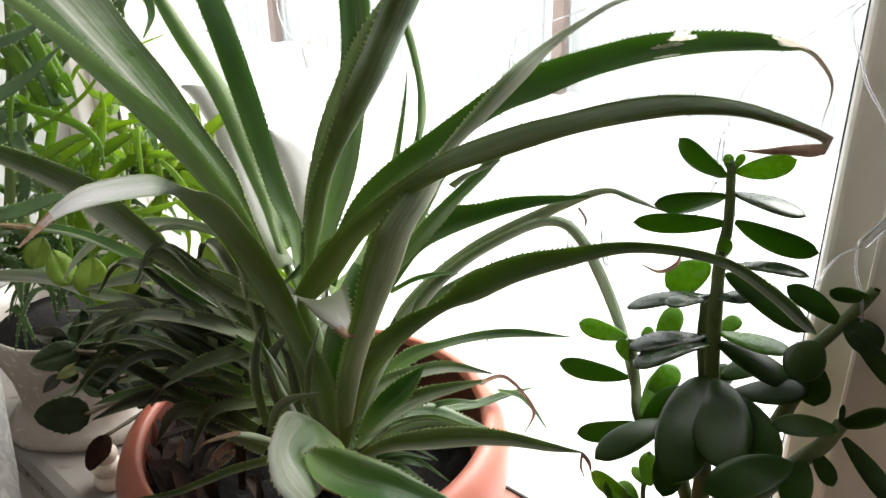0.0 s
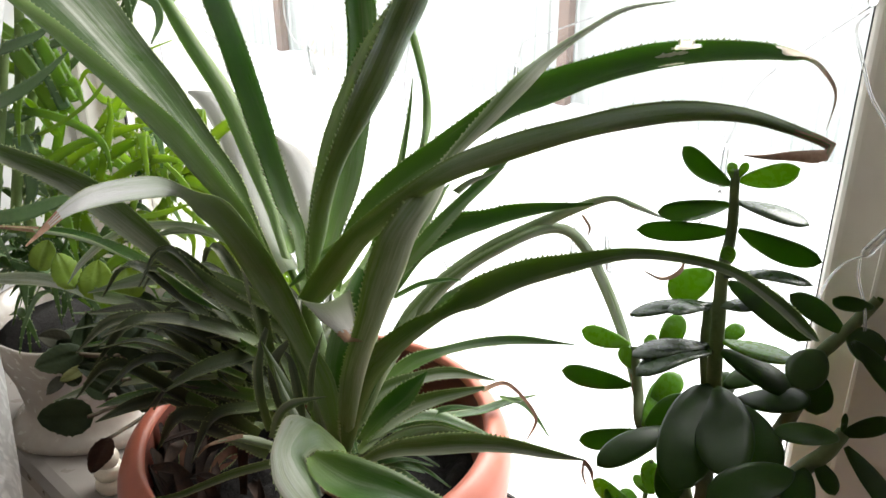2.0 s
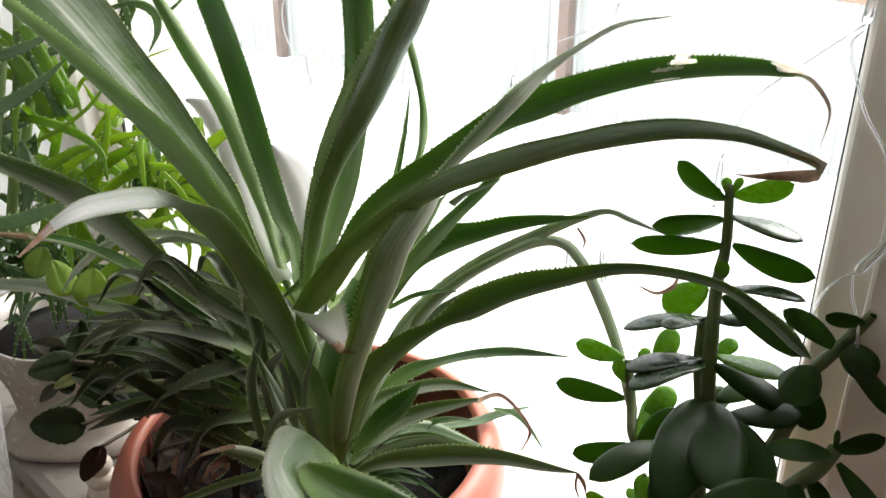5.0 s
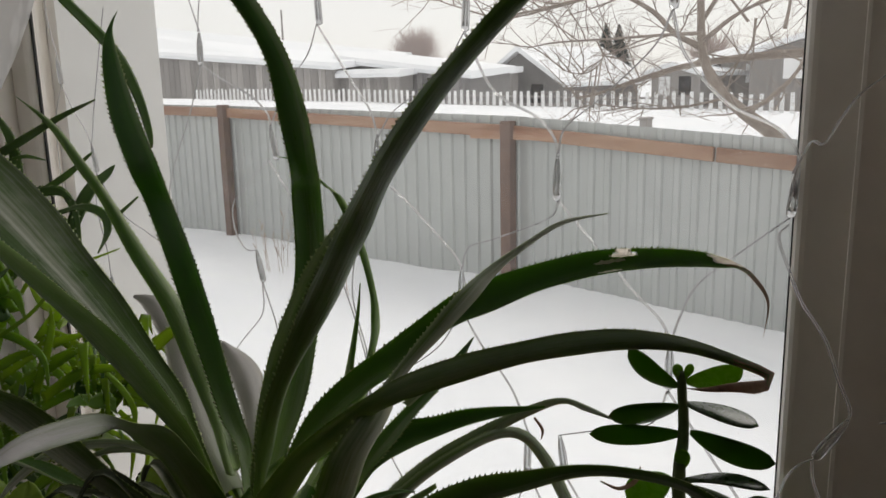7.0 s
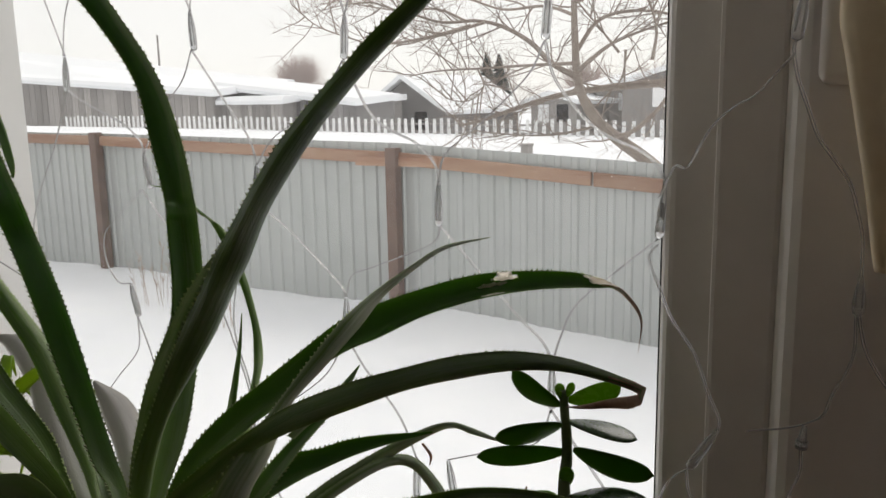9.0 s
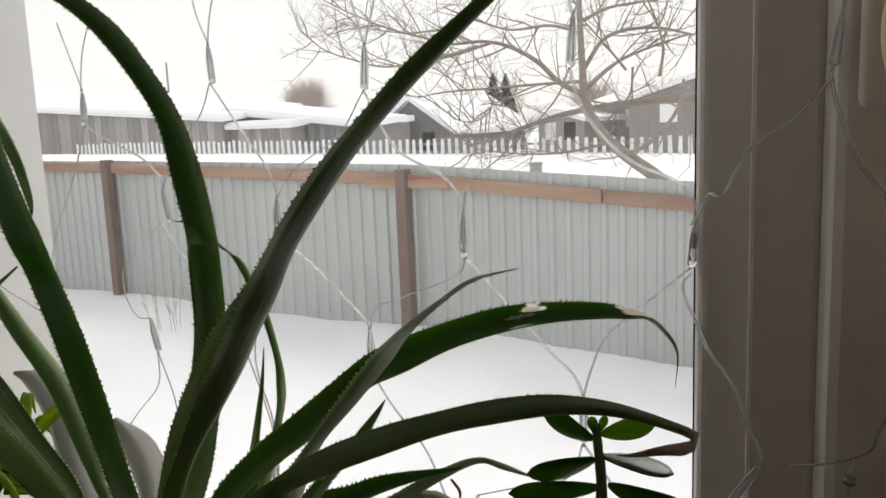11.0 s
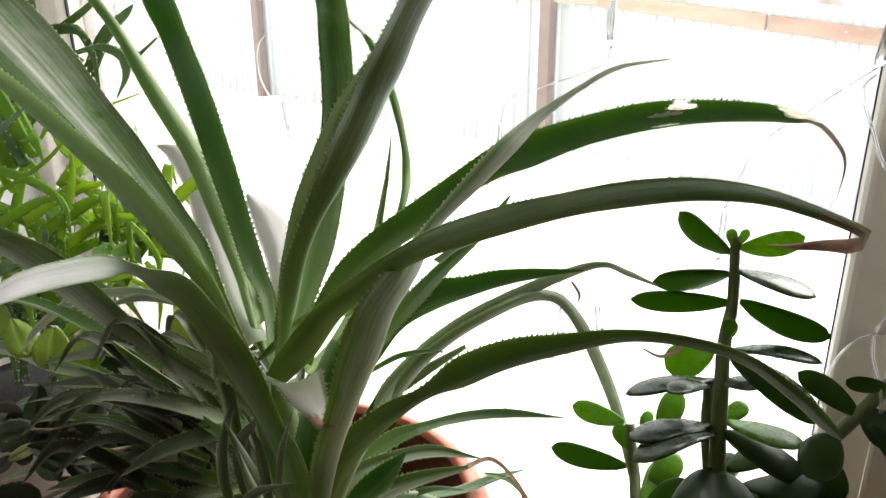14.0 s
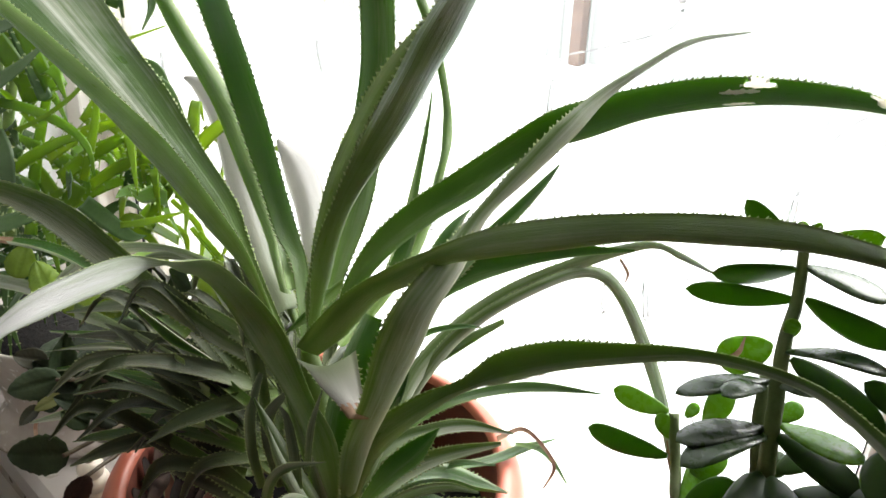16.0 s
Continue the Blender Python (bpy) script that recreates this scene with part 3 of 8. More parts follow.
def sheet(x0, x1):
    """A sheet with trapezoid ribs of 0.14 m pitch."""
    bm = bmesh.new()
    pitch, low = 0.137, []
    x = x0
    while x < x1 - 1e-6:
        for f, d in ((0.0, 0.0), (0.52, 0.0), (0.62, 0.018), (0.90, 0.018)):
            low.append((min(x + f * pitch, x1), d))
        x += pitch
    low.append((x1, 0.0))
    cols = [[bm.verts.new((px, FENCE_Y + 0.05 - d + 0.003 * (x0 % 0.37), z)) for z in (-0.75, -0.1, 0.45, rail_top(px) + float(np.interp(px, [-8, -1.5], [0.015, 0.10])))] for px, d in low]
    for a, b in zip(cols, cols[1:]):
        for k in range(3):
            if (b[k].co - a[k].co).length > 1e-5:
                bm.faces.new((a[k], b[k], b[k + 1], a[k + 1]))
    return bm


for k in range(15):
    part("sheet", sheet(-12.4 + 1.096 * k, -12.4 + 1.096 * (k + 1)), zinc, fence, smooth=False)
for x in (-11.1, -7.42, -3.7, 0.05, 3.6):
    bm = bmesh.new()
    box(bm, (x - 0.05, FENCE_Y - 0.075, -0.8), (x + 0.05, FENCE_Y + 0.02, rail_top(x) + 0.035), 0.006)
    part("post", bm, rust_post, fence, "rusty square steel post", smooth=False)
for x0, x1 in ((-12.4, -7.46), (-7.38, -3.74), (-3.66, -2.02), (-2.0, 0.01), (0.09, 3.9)):
    bm = bmesh.new()
    z0, z1 = rail_top(x0), rail_top(x1)
    box(bm, (x0, FENCE_Y - 0.02, -0.1), (x1, FENCE_Y + 0.018, 0.0), 0.004)
    for v in bm.verts:
        v.co.z += z0 + (z1 - z0) * (v.co.x - x0) / (x1 - x0)
    part("top_board", bm, old_board, fence, "weathered brown wooden board", smooth=False)
for x in (-3.7,):
    bm = bmesh.new()
    box(bm, (x - 0.38, FENCE_Y - 0.03, rail_top(x) - 0.115), (x + 0.42, FENCE_Y - 0.0215, rail_top(x) - 0.04), 0.002)
    part("patch_board", bm, old_board, fence, "short nailed board at the post", smooth=False)

# dry weeds standing in the snow
rng = random.Random(4)
for x, y, n in ((-5.6, 4.6, 9), (-4.75, 4.4, 8)):
    bm = bmesh.new()
    for _ in range(n):
        px, py = x + rng.uniform(-0.2, 0.2), y + rng.uniform(-0.15, 0.15)
        h, lx = rng.uniform(0.25, 0.6), rng.uniform(-0.12, 0.12)
        g = ground_height(px, py) - 0.03
        tube(bm, [(px, py, g), (px + lx * 0.4, py, g + h * 0.6), (px + lx, py + 0.03, g + h)], [0.0022, 0.0018, 0.001], 4, 8)
        for j in range(5):
            s = rng.uniform(0.5, 1)
            bx, bz = px + lx * s, g + h * s
            tube(bm, [(bx, py, bz), (bx + rng.uniform(-0.05, 0.05), py, bz + 0.05)], [0.0015, 0.003], 4, 4)
    whole("dry_weed", bm, dry_grass, "dry brown weed stalks poking out of the snow", "weed", "weeds in the yard")

# short post standing in the snow beyond the fence
bm = bmesh.new()
box(bm, (-3.40, 7.26, 0.2), (-3.32, 7.38, 0.975), 0.006)
box(bm, (-3.41, 7.25, 0.976), (-3.31, 7.39, 1.0), 0.01)
whole("garden_post", bm, grey_wood, "short grey wooden post standing in the snow beyond the fence", "post", smooth=False)

# ---- far picket fence ----
PICK_Y = 24.0
picket_fence = thing("picket_fence", (-20, PICK_Y, 0.2), "white picket fence half buried in snow", "fence")
bm = bmesh.new()
box(bm, (-0.07, -0.015, -0.3), (0.07, 0.015, 0.55), 0.0)
for v in [v for v in bm.verts if v.co.z > 0.5]:
    v.co.x *= 0.75
picket_mesh = mesh_of("picket", bm, picket_white, False)
rng = random.Random(9)
for k in range(100):
    x = -34.5 + 0.29 * k
    ob = new("picket", picket_mesh)
    ob.parent = picket_fence
    ob.matrix_parent_inverse = Matrix.Translation(-Vector(picket_fence.location))
    ob.matrix_basis = pose(x, PICK_Y, float(np.interp(x, [-30, -7], [0.52, 0.19])) + rng.uniform(-0.03, 0.05), 0, rng.uniform(-2, 2), 0)
for dz in (0.12, 0.38):
    bm = bmesh.new()
    tube(bm, [(-34.6, PICK_Y + 0.05, 0.52 + dz + 0.06), (-7, PICK_Y + 0.05, 0.19 + dz)], 0.035, 4, 12)
    part("fence_rail", bm, grey_wood, picket_fence, "grey wooden rail")

# ---- sheds and houses beyond ----
def lean_shed(name, x0, x1, y, depth, base, wall0, wall1, roof0, roof1, wall_mat, label, boards):
    """A long shed whose wall top falls from wall0 to wall1 and whose snowy roof rises behind it to roof0 and roof1."""
    shed = thing(name, ((x0 + x1) / 2, y, base), label, "shed", "sheds beyond the fence")
    bm = bmesh.new()
    vs = [bm.verts.new(c) for c in ((x0, y, base), (x1, y, base), (x1, y, wall1), (x0, y, wall0), (x0, y + depth, base), (x1, y + depth, base), (x1, y + depth, roof1), (x0, y + depth, roof0))]
    for f in ((0, 1, 2, 3), (5, 4, 7, 6), (4, 0, 3, 7), (1, 5, 6, 2), (3, 2, 6, 7)):
        bm.faces.new([vs[i] for i in f])
    part("wall", bm, wall_mat, shed, smooth=False)
    n = boards
    for k in range(n):
        a, b = x0 + (x1 - x0) * k / n, x0 + (x1 - x0) * (k + 0.93) / n
        za, zb = (wall0 + (wall1 - wall0) * (v - x0) / (x1 - x0) for v in (a, b))
        bm = bmesh.new()
        box(bm, (a, y - 0.06, base), (b, y - 0.002, 1.0))
        for v in bm.verts:
            if v.co.z > 0.99:
                v.co.z = za if v.co.x < (a + b) / 2 else zb
        part("board", bm, wall_mat, shed, smooth=False)
    bm = bmesh.new()
    t = 0.32
    line = [(y - 0.5, -0.12), (y - 0.55, 0.1), (y - 0.3, t), (y + depth, t), (y + depth, -0.05)]
    ends = []
    for x, w, r in ((x0 - 0.4, wall0, roof0), (x1 + 0.4, wall1, roof1)):
        ends.append([bm.verts.new((x, py, w + (r - w) * max(0, py - y) / depth + dz)) for py, dz in line])
    for k in range(5):
        bm.faces.new((ends[0][k], ends[0][(k + 1) % 5], ends[1][(k + 1) % 5], ends[1][k]))
    bm.faces.new(ends[0][::-1])
    bm.faces.new(ends[1])
    bmesh.ops.recalc_face_normals(bm, faces=bm.faces)
    part("roof", bm, snow_roof, shed, "roof under thick snow", smooth=False)
    return shed


lean_shed("long_shed", -78, -37.3, 36, 7, -1.2, 5.0, 2.1, 7.2, 2.75, grey_wood, "long low grey board shed with a snowy roof", 60)
lean_shed("low_shed", -38.6, -28.2, 38, 4, -1.2, 2.62, 1.4, 2.9, 1.66, dark_wood, "low dark board shed with a snowy roof", 26)
lean_shed("lean_to", -38.4, -32.4, 36.6, 1.2, -1.2, 1.62, 1.58, 1.72, 1.68, grey_wood, "grey lean-to with snow on its roof", 20)
lean_shed("small_shed", -33.0, -29.6, 43, 2, -1.2, 1.55, 1.55, 1.65, 1.65, grey_wood, "small grey shed against a wooden house", 12)


def gable_house(x, y, wide, deep, base, eave, peak, label, turn, wall_mat):
    """A house with its gable to the viewer and snow on both slopes."""
    house = thing("house", (x, y, base), label, "house", "houses beyond the fence")
    m = Matrix.Translation((x, y, 0)) @ Matrix.Rotation(radians(turn), 4, "Z")
    bm = bmesh.new()
    pts = [(-wide / 2, base), (wide / 2, base), (wide / 2, eave), (0, peak), (-wide / 2, eave)]
    ends = [[bm.verts.new(m @ Vector((a, d, b))) for a, b in pts] for d in (0, deep)]
    for k in range(5):
        bm.faces.new((ends[0][k], ends[0][(k + 1) % 5], ends[1][(k + 1) % 5], ends[1][k]))
    bm.faces.new(ends[0][::-1])
    bm.faces.new(ends[1])
    bmesh.ops.recalc_face_normals(bm, faces=bm.faces)
    part("wall", bm, wall_mat, house, smooth=False)
    for s in (-1, 1):
        bm = bmesh.new()
        slope = (peak - eave) / (wide / 2)
        prof = [(0.0, peak + 0.02), (s * (wide / 2 + 0.5), eave - 0.5 * slope + 0.02), (s * (wide / 2 + 0.55), eave - 0.5 * slope + 0.3), (0.0, peak + 0.36)]
        ends = [[bm.verts.new(m @ Vector((a, d, b))) for a, b in prof] for d in (-0.5, deep + 0.4)]
        for k in range(4):
            bm.faces.new((ends[0][k], ends[0][(k + 1) % 4], ends[1][(k + 1) % 4], ends[1][k]))
        bm.faces.new(ends[0][::-1])
        bm.faces.new(ends[1])
        bmesh.ops.recalc_face_normals(bm, faces=bm.faces)
        part("roof", bm, snow_roof, house, "slope under thick snow", smooth=False)
    for k, a in enumerate((-wide * 0.22, wide * 0.2)):
        bm = bmesh.new()
        box(bm, (a - 0.5, -0.05, eave - 1.3), (a + 0.5, 0.05, eave - 0.1), 0.0)
        bmesh.ops.transform(bm, matrix=m, verts=bm.verts)
        part("window", bm, gasket if k else picket_white, house, "small window", smooth=False)
    return house


gable_house(-30.0, 46, 6.6, 9, -1.2, 0.9, 2.95, "dark weathered wooden house with a steep gable and snowy roof", -6, dark_wood)
gable_house(-21.9, 52, 4.2, 7, -1.2, 1.2, 1.7, "small outbuilding under snow", -20, grey_wood)
gable_house(-16.5, 56, 7.5, 9, -1.2, 1.9, 2.9, "grey house behind bare trees with a snowy roof", 35, grey_wood)
gable_house(-11.6, 48, 8.0, 10, -1.2, 2.2, 3.4, "large grey house with a low snowy roof", 12, grey_wood)

# lamp pole far off
bm = bmesh.new()
tube(bm, [(-128, 110, 0.5), (-128, 110, 15)], [0.25, 0.18], 8, 6)
whole("utility_pole", bm, grey_wood, "bare wooden utility pole in the distance", "pole")


# ---- trees ----
def grow(bm, rng, start, way, length, radius, depth, spread=0.6, lift=0.12):
    """A limb with side branches, each thinner than the last."""
    pts, p, w = [tuple(start)], np.array(start, float), unit(way)
    n = 4
    for k in range(n):
        w = unit(w + np.array([rng.gauss(0, 0.16), rng.gauss(0, 0.16), rng.gauss(lift * 0.3, 0.12)]))
        p = p + w * length / n
        pts.append(tuple(p))
    radii = [radius * (1 - 0.6 * k / n) for k in range(n + 1)]
    tube(bm, pts, radii, 6 if radius > 0.012 else 4, 2 * n + 1, cap=False)
    if depth <= 0:
        return
    kids = rng.randint(3, 5)
    for k in range(kids):
        i = min(n, 1 + int(k * n / kids + rng.random()))
        turn = unit(np.array([rng.gauss(0, 1), rng.gauss(0, 1), rng.gauss(0.2, 0.7)]))
        grow(bm, rng, pts[i], unit(w * (1 - spread) + turn * spread), length * rng.uniform(0.5, 0.75), radii[i] * 0.62, depth - 1, spread, lift)


apple = thing("apple_tree", (-1.75, 7.5, -0.2), "bare leaning apple tree behind the fence", "tree")
def limb(pts, r0, r1, twigs=True):
    """A main branch along a line, thinning from r0 to r1, with twigs springing from it."""
    rng = random.Random(round(abs(pts[0][0]) * 977 + abs(pts[-1][2]) * 331))
    bm = bmesh.new()
    m = len(pts)
    tube(bm, pts, [r0 + (r1 - r0) * (i / (m - 1)) ** 0.7 for i in range(m)], 6 if twigs else 9, 6 * m)
    if twigs:
        line = smooth_line(pts, 5 * m)
        for i in range(3, len(line)):
            if rng.random() < 0.55:
                way = unit(line[i] - line[i - 1])
                side = unit(np.array([rng.gauss(0, 1), rng.gauss(0, 0.6), rng.gauss(0.35, 1)]))
                grow(bm, rng, tuple(line[i]), unit(way * 0.5 + side * 0.6), rng.uniform(0.22, 0.8), rng.uniform(0.006, 0.011), rng.choice((1, 2, 2)))
    part("branch" if twigs else "trunk", bm, bark, apple)


limb([(-1.56, 7.50, 0.24), (-2.16, 7.50, 0.80), (-2.52, 7.50, 1.06), (-2.76, 7.50, 1.28), (-2.90, 7.50, 1.57), (-2.94, 7.50, 2.01), (-2.96, 7.50, 2.45), (-3.01, 7.50, 3.06)], 0.085, 0.02, False)
limb([(-2.90, 7.50, 1.62), (-3.18, 7.50, 1.77), (-3.39, 7.50, 1.97), (-3.69, 7.50, 2.14), (-3.99, 7.50, 2.22), (-4.39, 7.50, 2.23), (-4.71, 7.50, 2.32), (-5.14, 7.50, 2.45), (-5.58, 7.50, 2.63), (-6.04, 7.50, 2.85)], 0.034, 0.006)
limb([(-3.86, 7.40, 2.19), (-4.25, 7.40, 2.11), (-4.58, 7.40, 2.06), (-4.92, 7.40, 2.01)], 0.018, 0.006)
limb([(-4.16, 7.60, 2.23), (-4.52, 7.60, 2.38), (-4.99, 7.60, 2.40), (-5.48, 7.60, 2.49), (-5.94, 7.60, 2.60)], 0.016, 0.005)
limb([(-2.84, 7.30, 1.75), (-3.23, 7.30, 1.75), (-3.82, 7.30, 1.74), (-4.36, 7.30, 1.73), (-4.69, 7.30, 1.69)], 0.02, 0.006)
limb([(-3.91, 7.20, 2.15), (-4.06, 7.20, 2.12), (-4.53, 7.20, 2.05), (-5.04, 7.20, 2.03), (-5.47, 7.20, 2.14), (-5.83, 7.20, 2.27), (-6.15, 7.20, 2.50)], 0.018, 0.006)
limb([(-2.95, 7.60, 1.89), (-2.77, 7.60, 2.13), (-2.54, 7.60, 2.21), (-2.22, 7.60, 2.20), (-1.91, 7.60, 2.11)], 0.024, 0.01)
limb([(-2.86, 7.40, 1.69), (-2.57, 7.40, 1.90), (-2.31, 7.40, 2.00), (-1.89, 7.40, 2.11)], 0.024, 0.008)
limb([(-2.57, 7.70, 1.85), (-2.78, 7.70, 2.11), (-2.98, 7.70, 2.34), (-3.12, 7.70, 2.61)], 0.014, 0.006)
limb([(-2.13, 7.30, 1.75), (-2.10, 7.30, 2.01), (-2.17, 7.30, 2.25), (-2.26, 7.30, 2.48)], 0.018, 0.008)
limb([(-1.76, 7.80, 1.57), (-2.01, 7.80, 1.56), (-2.33, 7.80, 1.55), (-2.77, 7.80, 1.52), (-3.23, 7.80, 1.46), (-3.69, 7.80, 1.34), (-4.09, 7.80, 1.22), (-4.38, 7.80, 1.16)], 0.06, 0.014)
limb([(-3.89, 7.30, 1.74), (-3.82, 7.30, 1.56), (-3.98, 7.30, 1.43), (-4.21, 7.30, 1.44), (-4.33, 7.30, 1.54)], 0.01, 0.004)
limb([(-2.73, 7.60, 1.16), (-3.15, 7.60, 1.08), (-3.60, 7.60, 1.07), (-4.10, 7.60, 1.12), (-4.31, 7.60, 1.19)], 0.014, 0.005)
limb([(-1.94, 7.40, 1.72), (-2.02, 7.40, 1.42), (-2.27, 7.40, 1.15), (-2.49, 7.40, 1.06)], 0.014, 0.022)
limb([(-2.47, 7.60, 1.87), (-2.50, 7.60, 1.62), (-2.66, 7.60, 1.44)], 0.014, 0.008)
limb([(-2.93, 7.50, 2.20), (-3.25, 7.50, 2.31), (-3.69, 7.50, 2.31), (-4.06, 7.50, 2.44), (-4.46, 7.50, 2.61)], 0.02, 0.008)
limb([(-2.94, 7.50, 2.32), (-2.64, 7.50, 2.42), (-2.20, 7.50, 2.44)], 0.02, 0.008)
limb([(-2.99, 7.60, 2.58), (-3.58, 7.60, 2.73), (-4.27, 7.60, 2.90), (-5.01, 7.60, 3.01)], 0.02, 0.006)


def fir(x, y, base, height):
    tree = thing("fir_tree", (x, y, base), "dark fir tree on the far edge of the village", "tree", "far firs")
    bm = bmesh.new()
    tube(bm, [(x, y, base), (x, y, base + height)], [0.25, 0.03], 6, 4)
    part("trunk", bm, bark, tree)
    bm = bmesh.new()
    r = random.Random(int(x * 10))
    for k in range(700):
        h = r.random() ** 0.8
        rad = (1 - h) * height * 0.36 + 0.3
        a = r.uniform(0, 6.283)
        c = Vector((x, y, base + h * height * 0.97 + 0.3))
        tip = c + Vector((math.cos(a) * rad, math.sin(a) * rad, -rad * 0.35 + r.uniform(-0.1, 0.1)))
        s = Vector((-math.sin(a), math.cos(a), 0)) * rad * 0.26
        bm.faces.new([bm.verts.new(v) for v in (c, c.lerp(tip, 0.6) + s, tip, c.lerp(tip, 0.6) - s)])
    part("crown", bm, needles, tree)


fir(-57.1, 110, 0.6, 7.9)
fir(-55.0, 110, 0.6, 7.6)
for x, y, w, h, n in ((-93, 110, 13, 10, 2200), (-112, 120, 8, 6.5, 500), (-68, 120, 10, 6.4, 700), (-44, 118, 10, 7, 700), (-30, 112, 9, 6, 600), (-80, 125, 9, 6, 500)):
    bm = bmesh.new()
    r = random.Random(int(x))
    for k in range(n):
        a, q = r.uniform(0, 6.283), r.random() ** 0.5
        root = Vector((x + r.uniform(-1, 1), y, 0.1 if k < 12 else 0.6 + r.uniform(0.2, 0.5) * h * 0.6))
        end = Vector((x + math.cos(a) * q * w / 2, y + r.uniform(-2, 2), 0.6 + h * (0.55 + 0.45 * math.sin(a) * q)))
        side = Vector((0.05, 0, 0.03))
        mid = root.lerp(end, 0.6) + Vector((r.uniform(-0.4, 0.4), 0, r.uniform(-0.3, 0.3)))
        bm.faces.new([bm.verts.new(v) for v in (root, mid - side, end, mid + side)])
    whole("far_tree", bm, twig_far, "bare reddish-brown tree crown in the distance", "tree", "far trees", smooth=False)

# ---- leaves ----
def blade(owner, points, halves, up, fold, dry=0.0, torn=False, teeth=True, mats=None):
    """A stiff leaf hollowed along its midrib, with thorny margins, from tip to base: green on its upper, hollow side, silvery below.
    halves: width of each half in mm; up: where the hollow side looks, once or at each point; fold: degrees between each half and that direction."""
    n = max(20, 5 * len(points))
    line = smooth_line([(*p, w / 1000) for p, w in zip(points, halves)], n)
    rng = random.Random(round(points[0][0] * 1e4 + points[-1][2] * 1e3))
    bm = bmesh.new()
    uv, uv_along = bm.loops.layers.uv.new("UVMap"), bm.loops.layers.uv.new("along")
    us = (-1, -0.78, -0.5, -0.22, 0, 0.22, 0.5, 0.78, 1)
    rows, arc = [], 0.0
    ups = smooth_line(up, n) if isinstance(up, list) else [unit(up)] * n
    sa, ca = math.sin(radians(fold)), math.cos(radians(fold))
    phase, curl = rng.uniform(0, 6), rng.uniform(-0.12, 0.12)
    for i, (*p, h) in enumerate(line):
        p = np.array(p)
        if i:
            arc += float(np.linalg.norm(p - line[i - 1][:3]))
        tan = unit(line[min(i + 1, n - 1)][:3] - line[max(i - 1, 0)][:3])
        nor = unit(ups[i] - tan * np.dot(ups[i], tan))
        side = np.cross(tan, nor)
        h = max(h, 0.0005)
        top, low = [], []
        for u in us:
            deep = 0.72 * abs(u) ** 1.7
            lip = curl * max(0, abs(u) - 0.5) ** 2
            ripple = 0.05 * u * u * math.sin(arc * 75 + phase + (2 if u > 0 else 0))
            c = p + side * h * u * sa + nor * h * (ca * deep * 1.4 + lip + ripple)
            th = 0.0006 * (1 - u * u) + 0.0001
            top.append(bm.verts.new(c + nor * th))
            low.append(bm.verts.new(c - nor * th))
        rows.append((top, low, arc, side, nor, h, tan))
    total = rows[-1][2]
    for i in range(n - 1):
        for k in range(8):
            for j, m in ((0, 0), (1, 1)):
                a, b = rows[i], rows[i + 1]
                vs = (a[j][k], a[j][k + 1], b[j][k + 1], b[j][k])
                face = bm.faces.new(vs if j == 0 else vs[::-1])
                face.material_index = m
                if a[2] / total < dry:
                    face.material_index = 3
                face.smooth = True
                order = ((a, k), (a, k + 1), (b, k + 1), (b, k))
                for loop, (r, q) in zip(face.loops, order if j == 0 else order[::-1]):
                    loop[uv].uv = (us[q] * 0.5 + 0.5, r[2] * 8 + points[0][0] * 7)
                    loop[uv_along].uv = (r[2] / total, 0)
    for e in (0, 8):
        for i in range(n - 1):
            a, b = rows[i], rows[i + 1]
            bm.faces.new((a[0][e], a[1][e], b[1][e], b[0][e])).material_index = 2
    if teeth:
        step, at_next = 0.0036, 0.004
        for i in range(n - 1):
            a, b = rows[i], rows[i + 1]
            gap = max(b[2] - a[2], 1e-6)
            while at_next < b[2]:
                k = (at_next - a[2]) / gap
                if a[5] > 0.0025:
                    for e, inner in ((0, 1), (8, 7)):
                        c = np.array(a[0][e].co.lerp(b[0][e].co, max(0, k)))
                        out = unit(np.array(a[0][e].co - a[0][inner].co))
                        h = min(0.0013, 0.15 * a[5]) * rng.uniform(0.7, 1.3)
                        tip = c + out * h - a[6] * h * 0.8
                        q = [c - a[6] * h * 0.75, c + a[6] * h, tip]
                        bm.faces.new([bm.verts.new(v) for v in q]).material_index = 2
                at_next += max(0.0014, min(step, 0.45 * a[5])) * rng.uniform(0.8, 1.2)
    for s0, s1, u0, wide in (((0.105, 0.15, 0.6, 0.22), (0.125, 0.16, 0.86, 0.1), (0.245, 0.3, 0.72, 0.14), (0.262, 0.315, 0.9, 0.1), (0.27, 0.30, -0.55, 0.1)) if torn else ()):
        strip = []
        for k in range(11):
            s = s0 + (s1 - s0) * k / 10
            q = min(range(n), key=lambda i: abs(rows[i][2] / total - s))
            q2 = min(q + 1, n - 1)
            f = max(0.0, min(1.0, (s * total - rows[q][2]) / max(rows[q2][2] - rows[q][2], 1e-6)))
            half = 1.7 * wide * math.sin(math.pi * (k + 0.3) / 10.6) * rng.uniform(0.35, 1)
            pair = []
            for u in (u0 - half / 2, u0 + half / 2):
                u = max(-1.0, min(1.0, u))
                e = min(7, max(i for i in range(8) if us[i] <= u))
                g = (u - us[e]) / (us[e + 1] - us[e])
                c = rows[q][0][e].co.lerp(rows[q][0][e + 1].co, g).lerp(rows[q2][0][e].co.lerp(rows[q2][0][e + 1].co, g), f)
                pair.append(bm.verts.new(c + Vector(rows[q][4]) * 0.0005))
            strip.append(pair)
        for a, b in zip(strip, strip[1:]):
            bm.faces.new((a[0], a[1], b[1], b[0])).material_index = 4
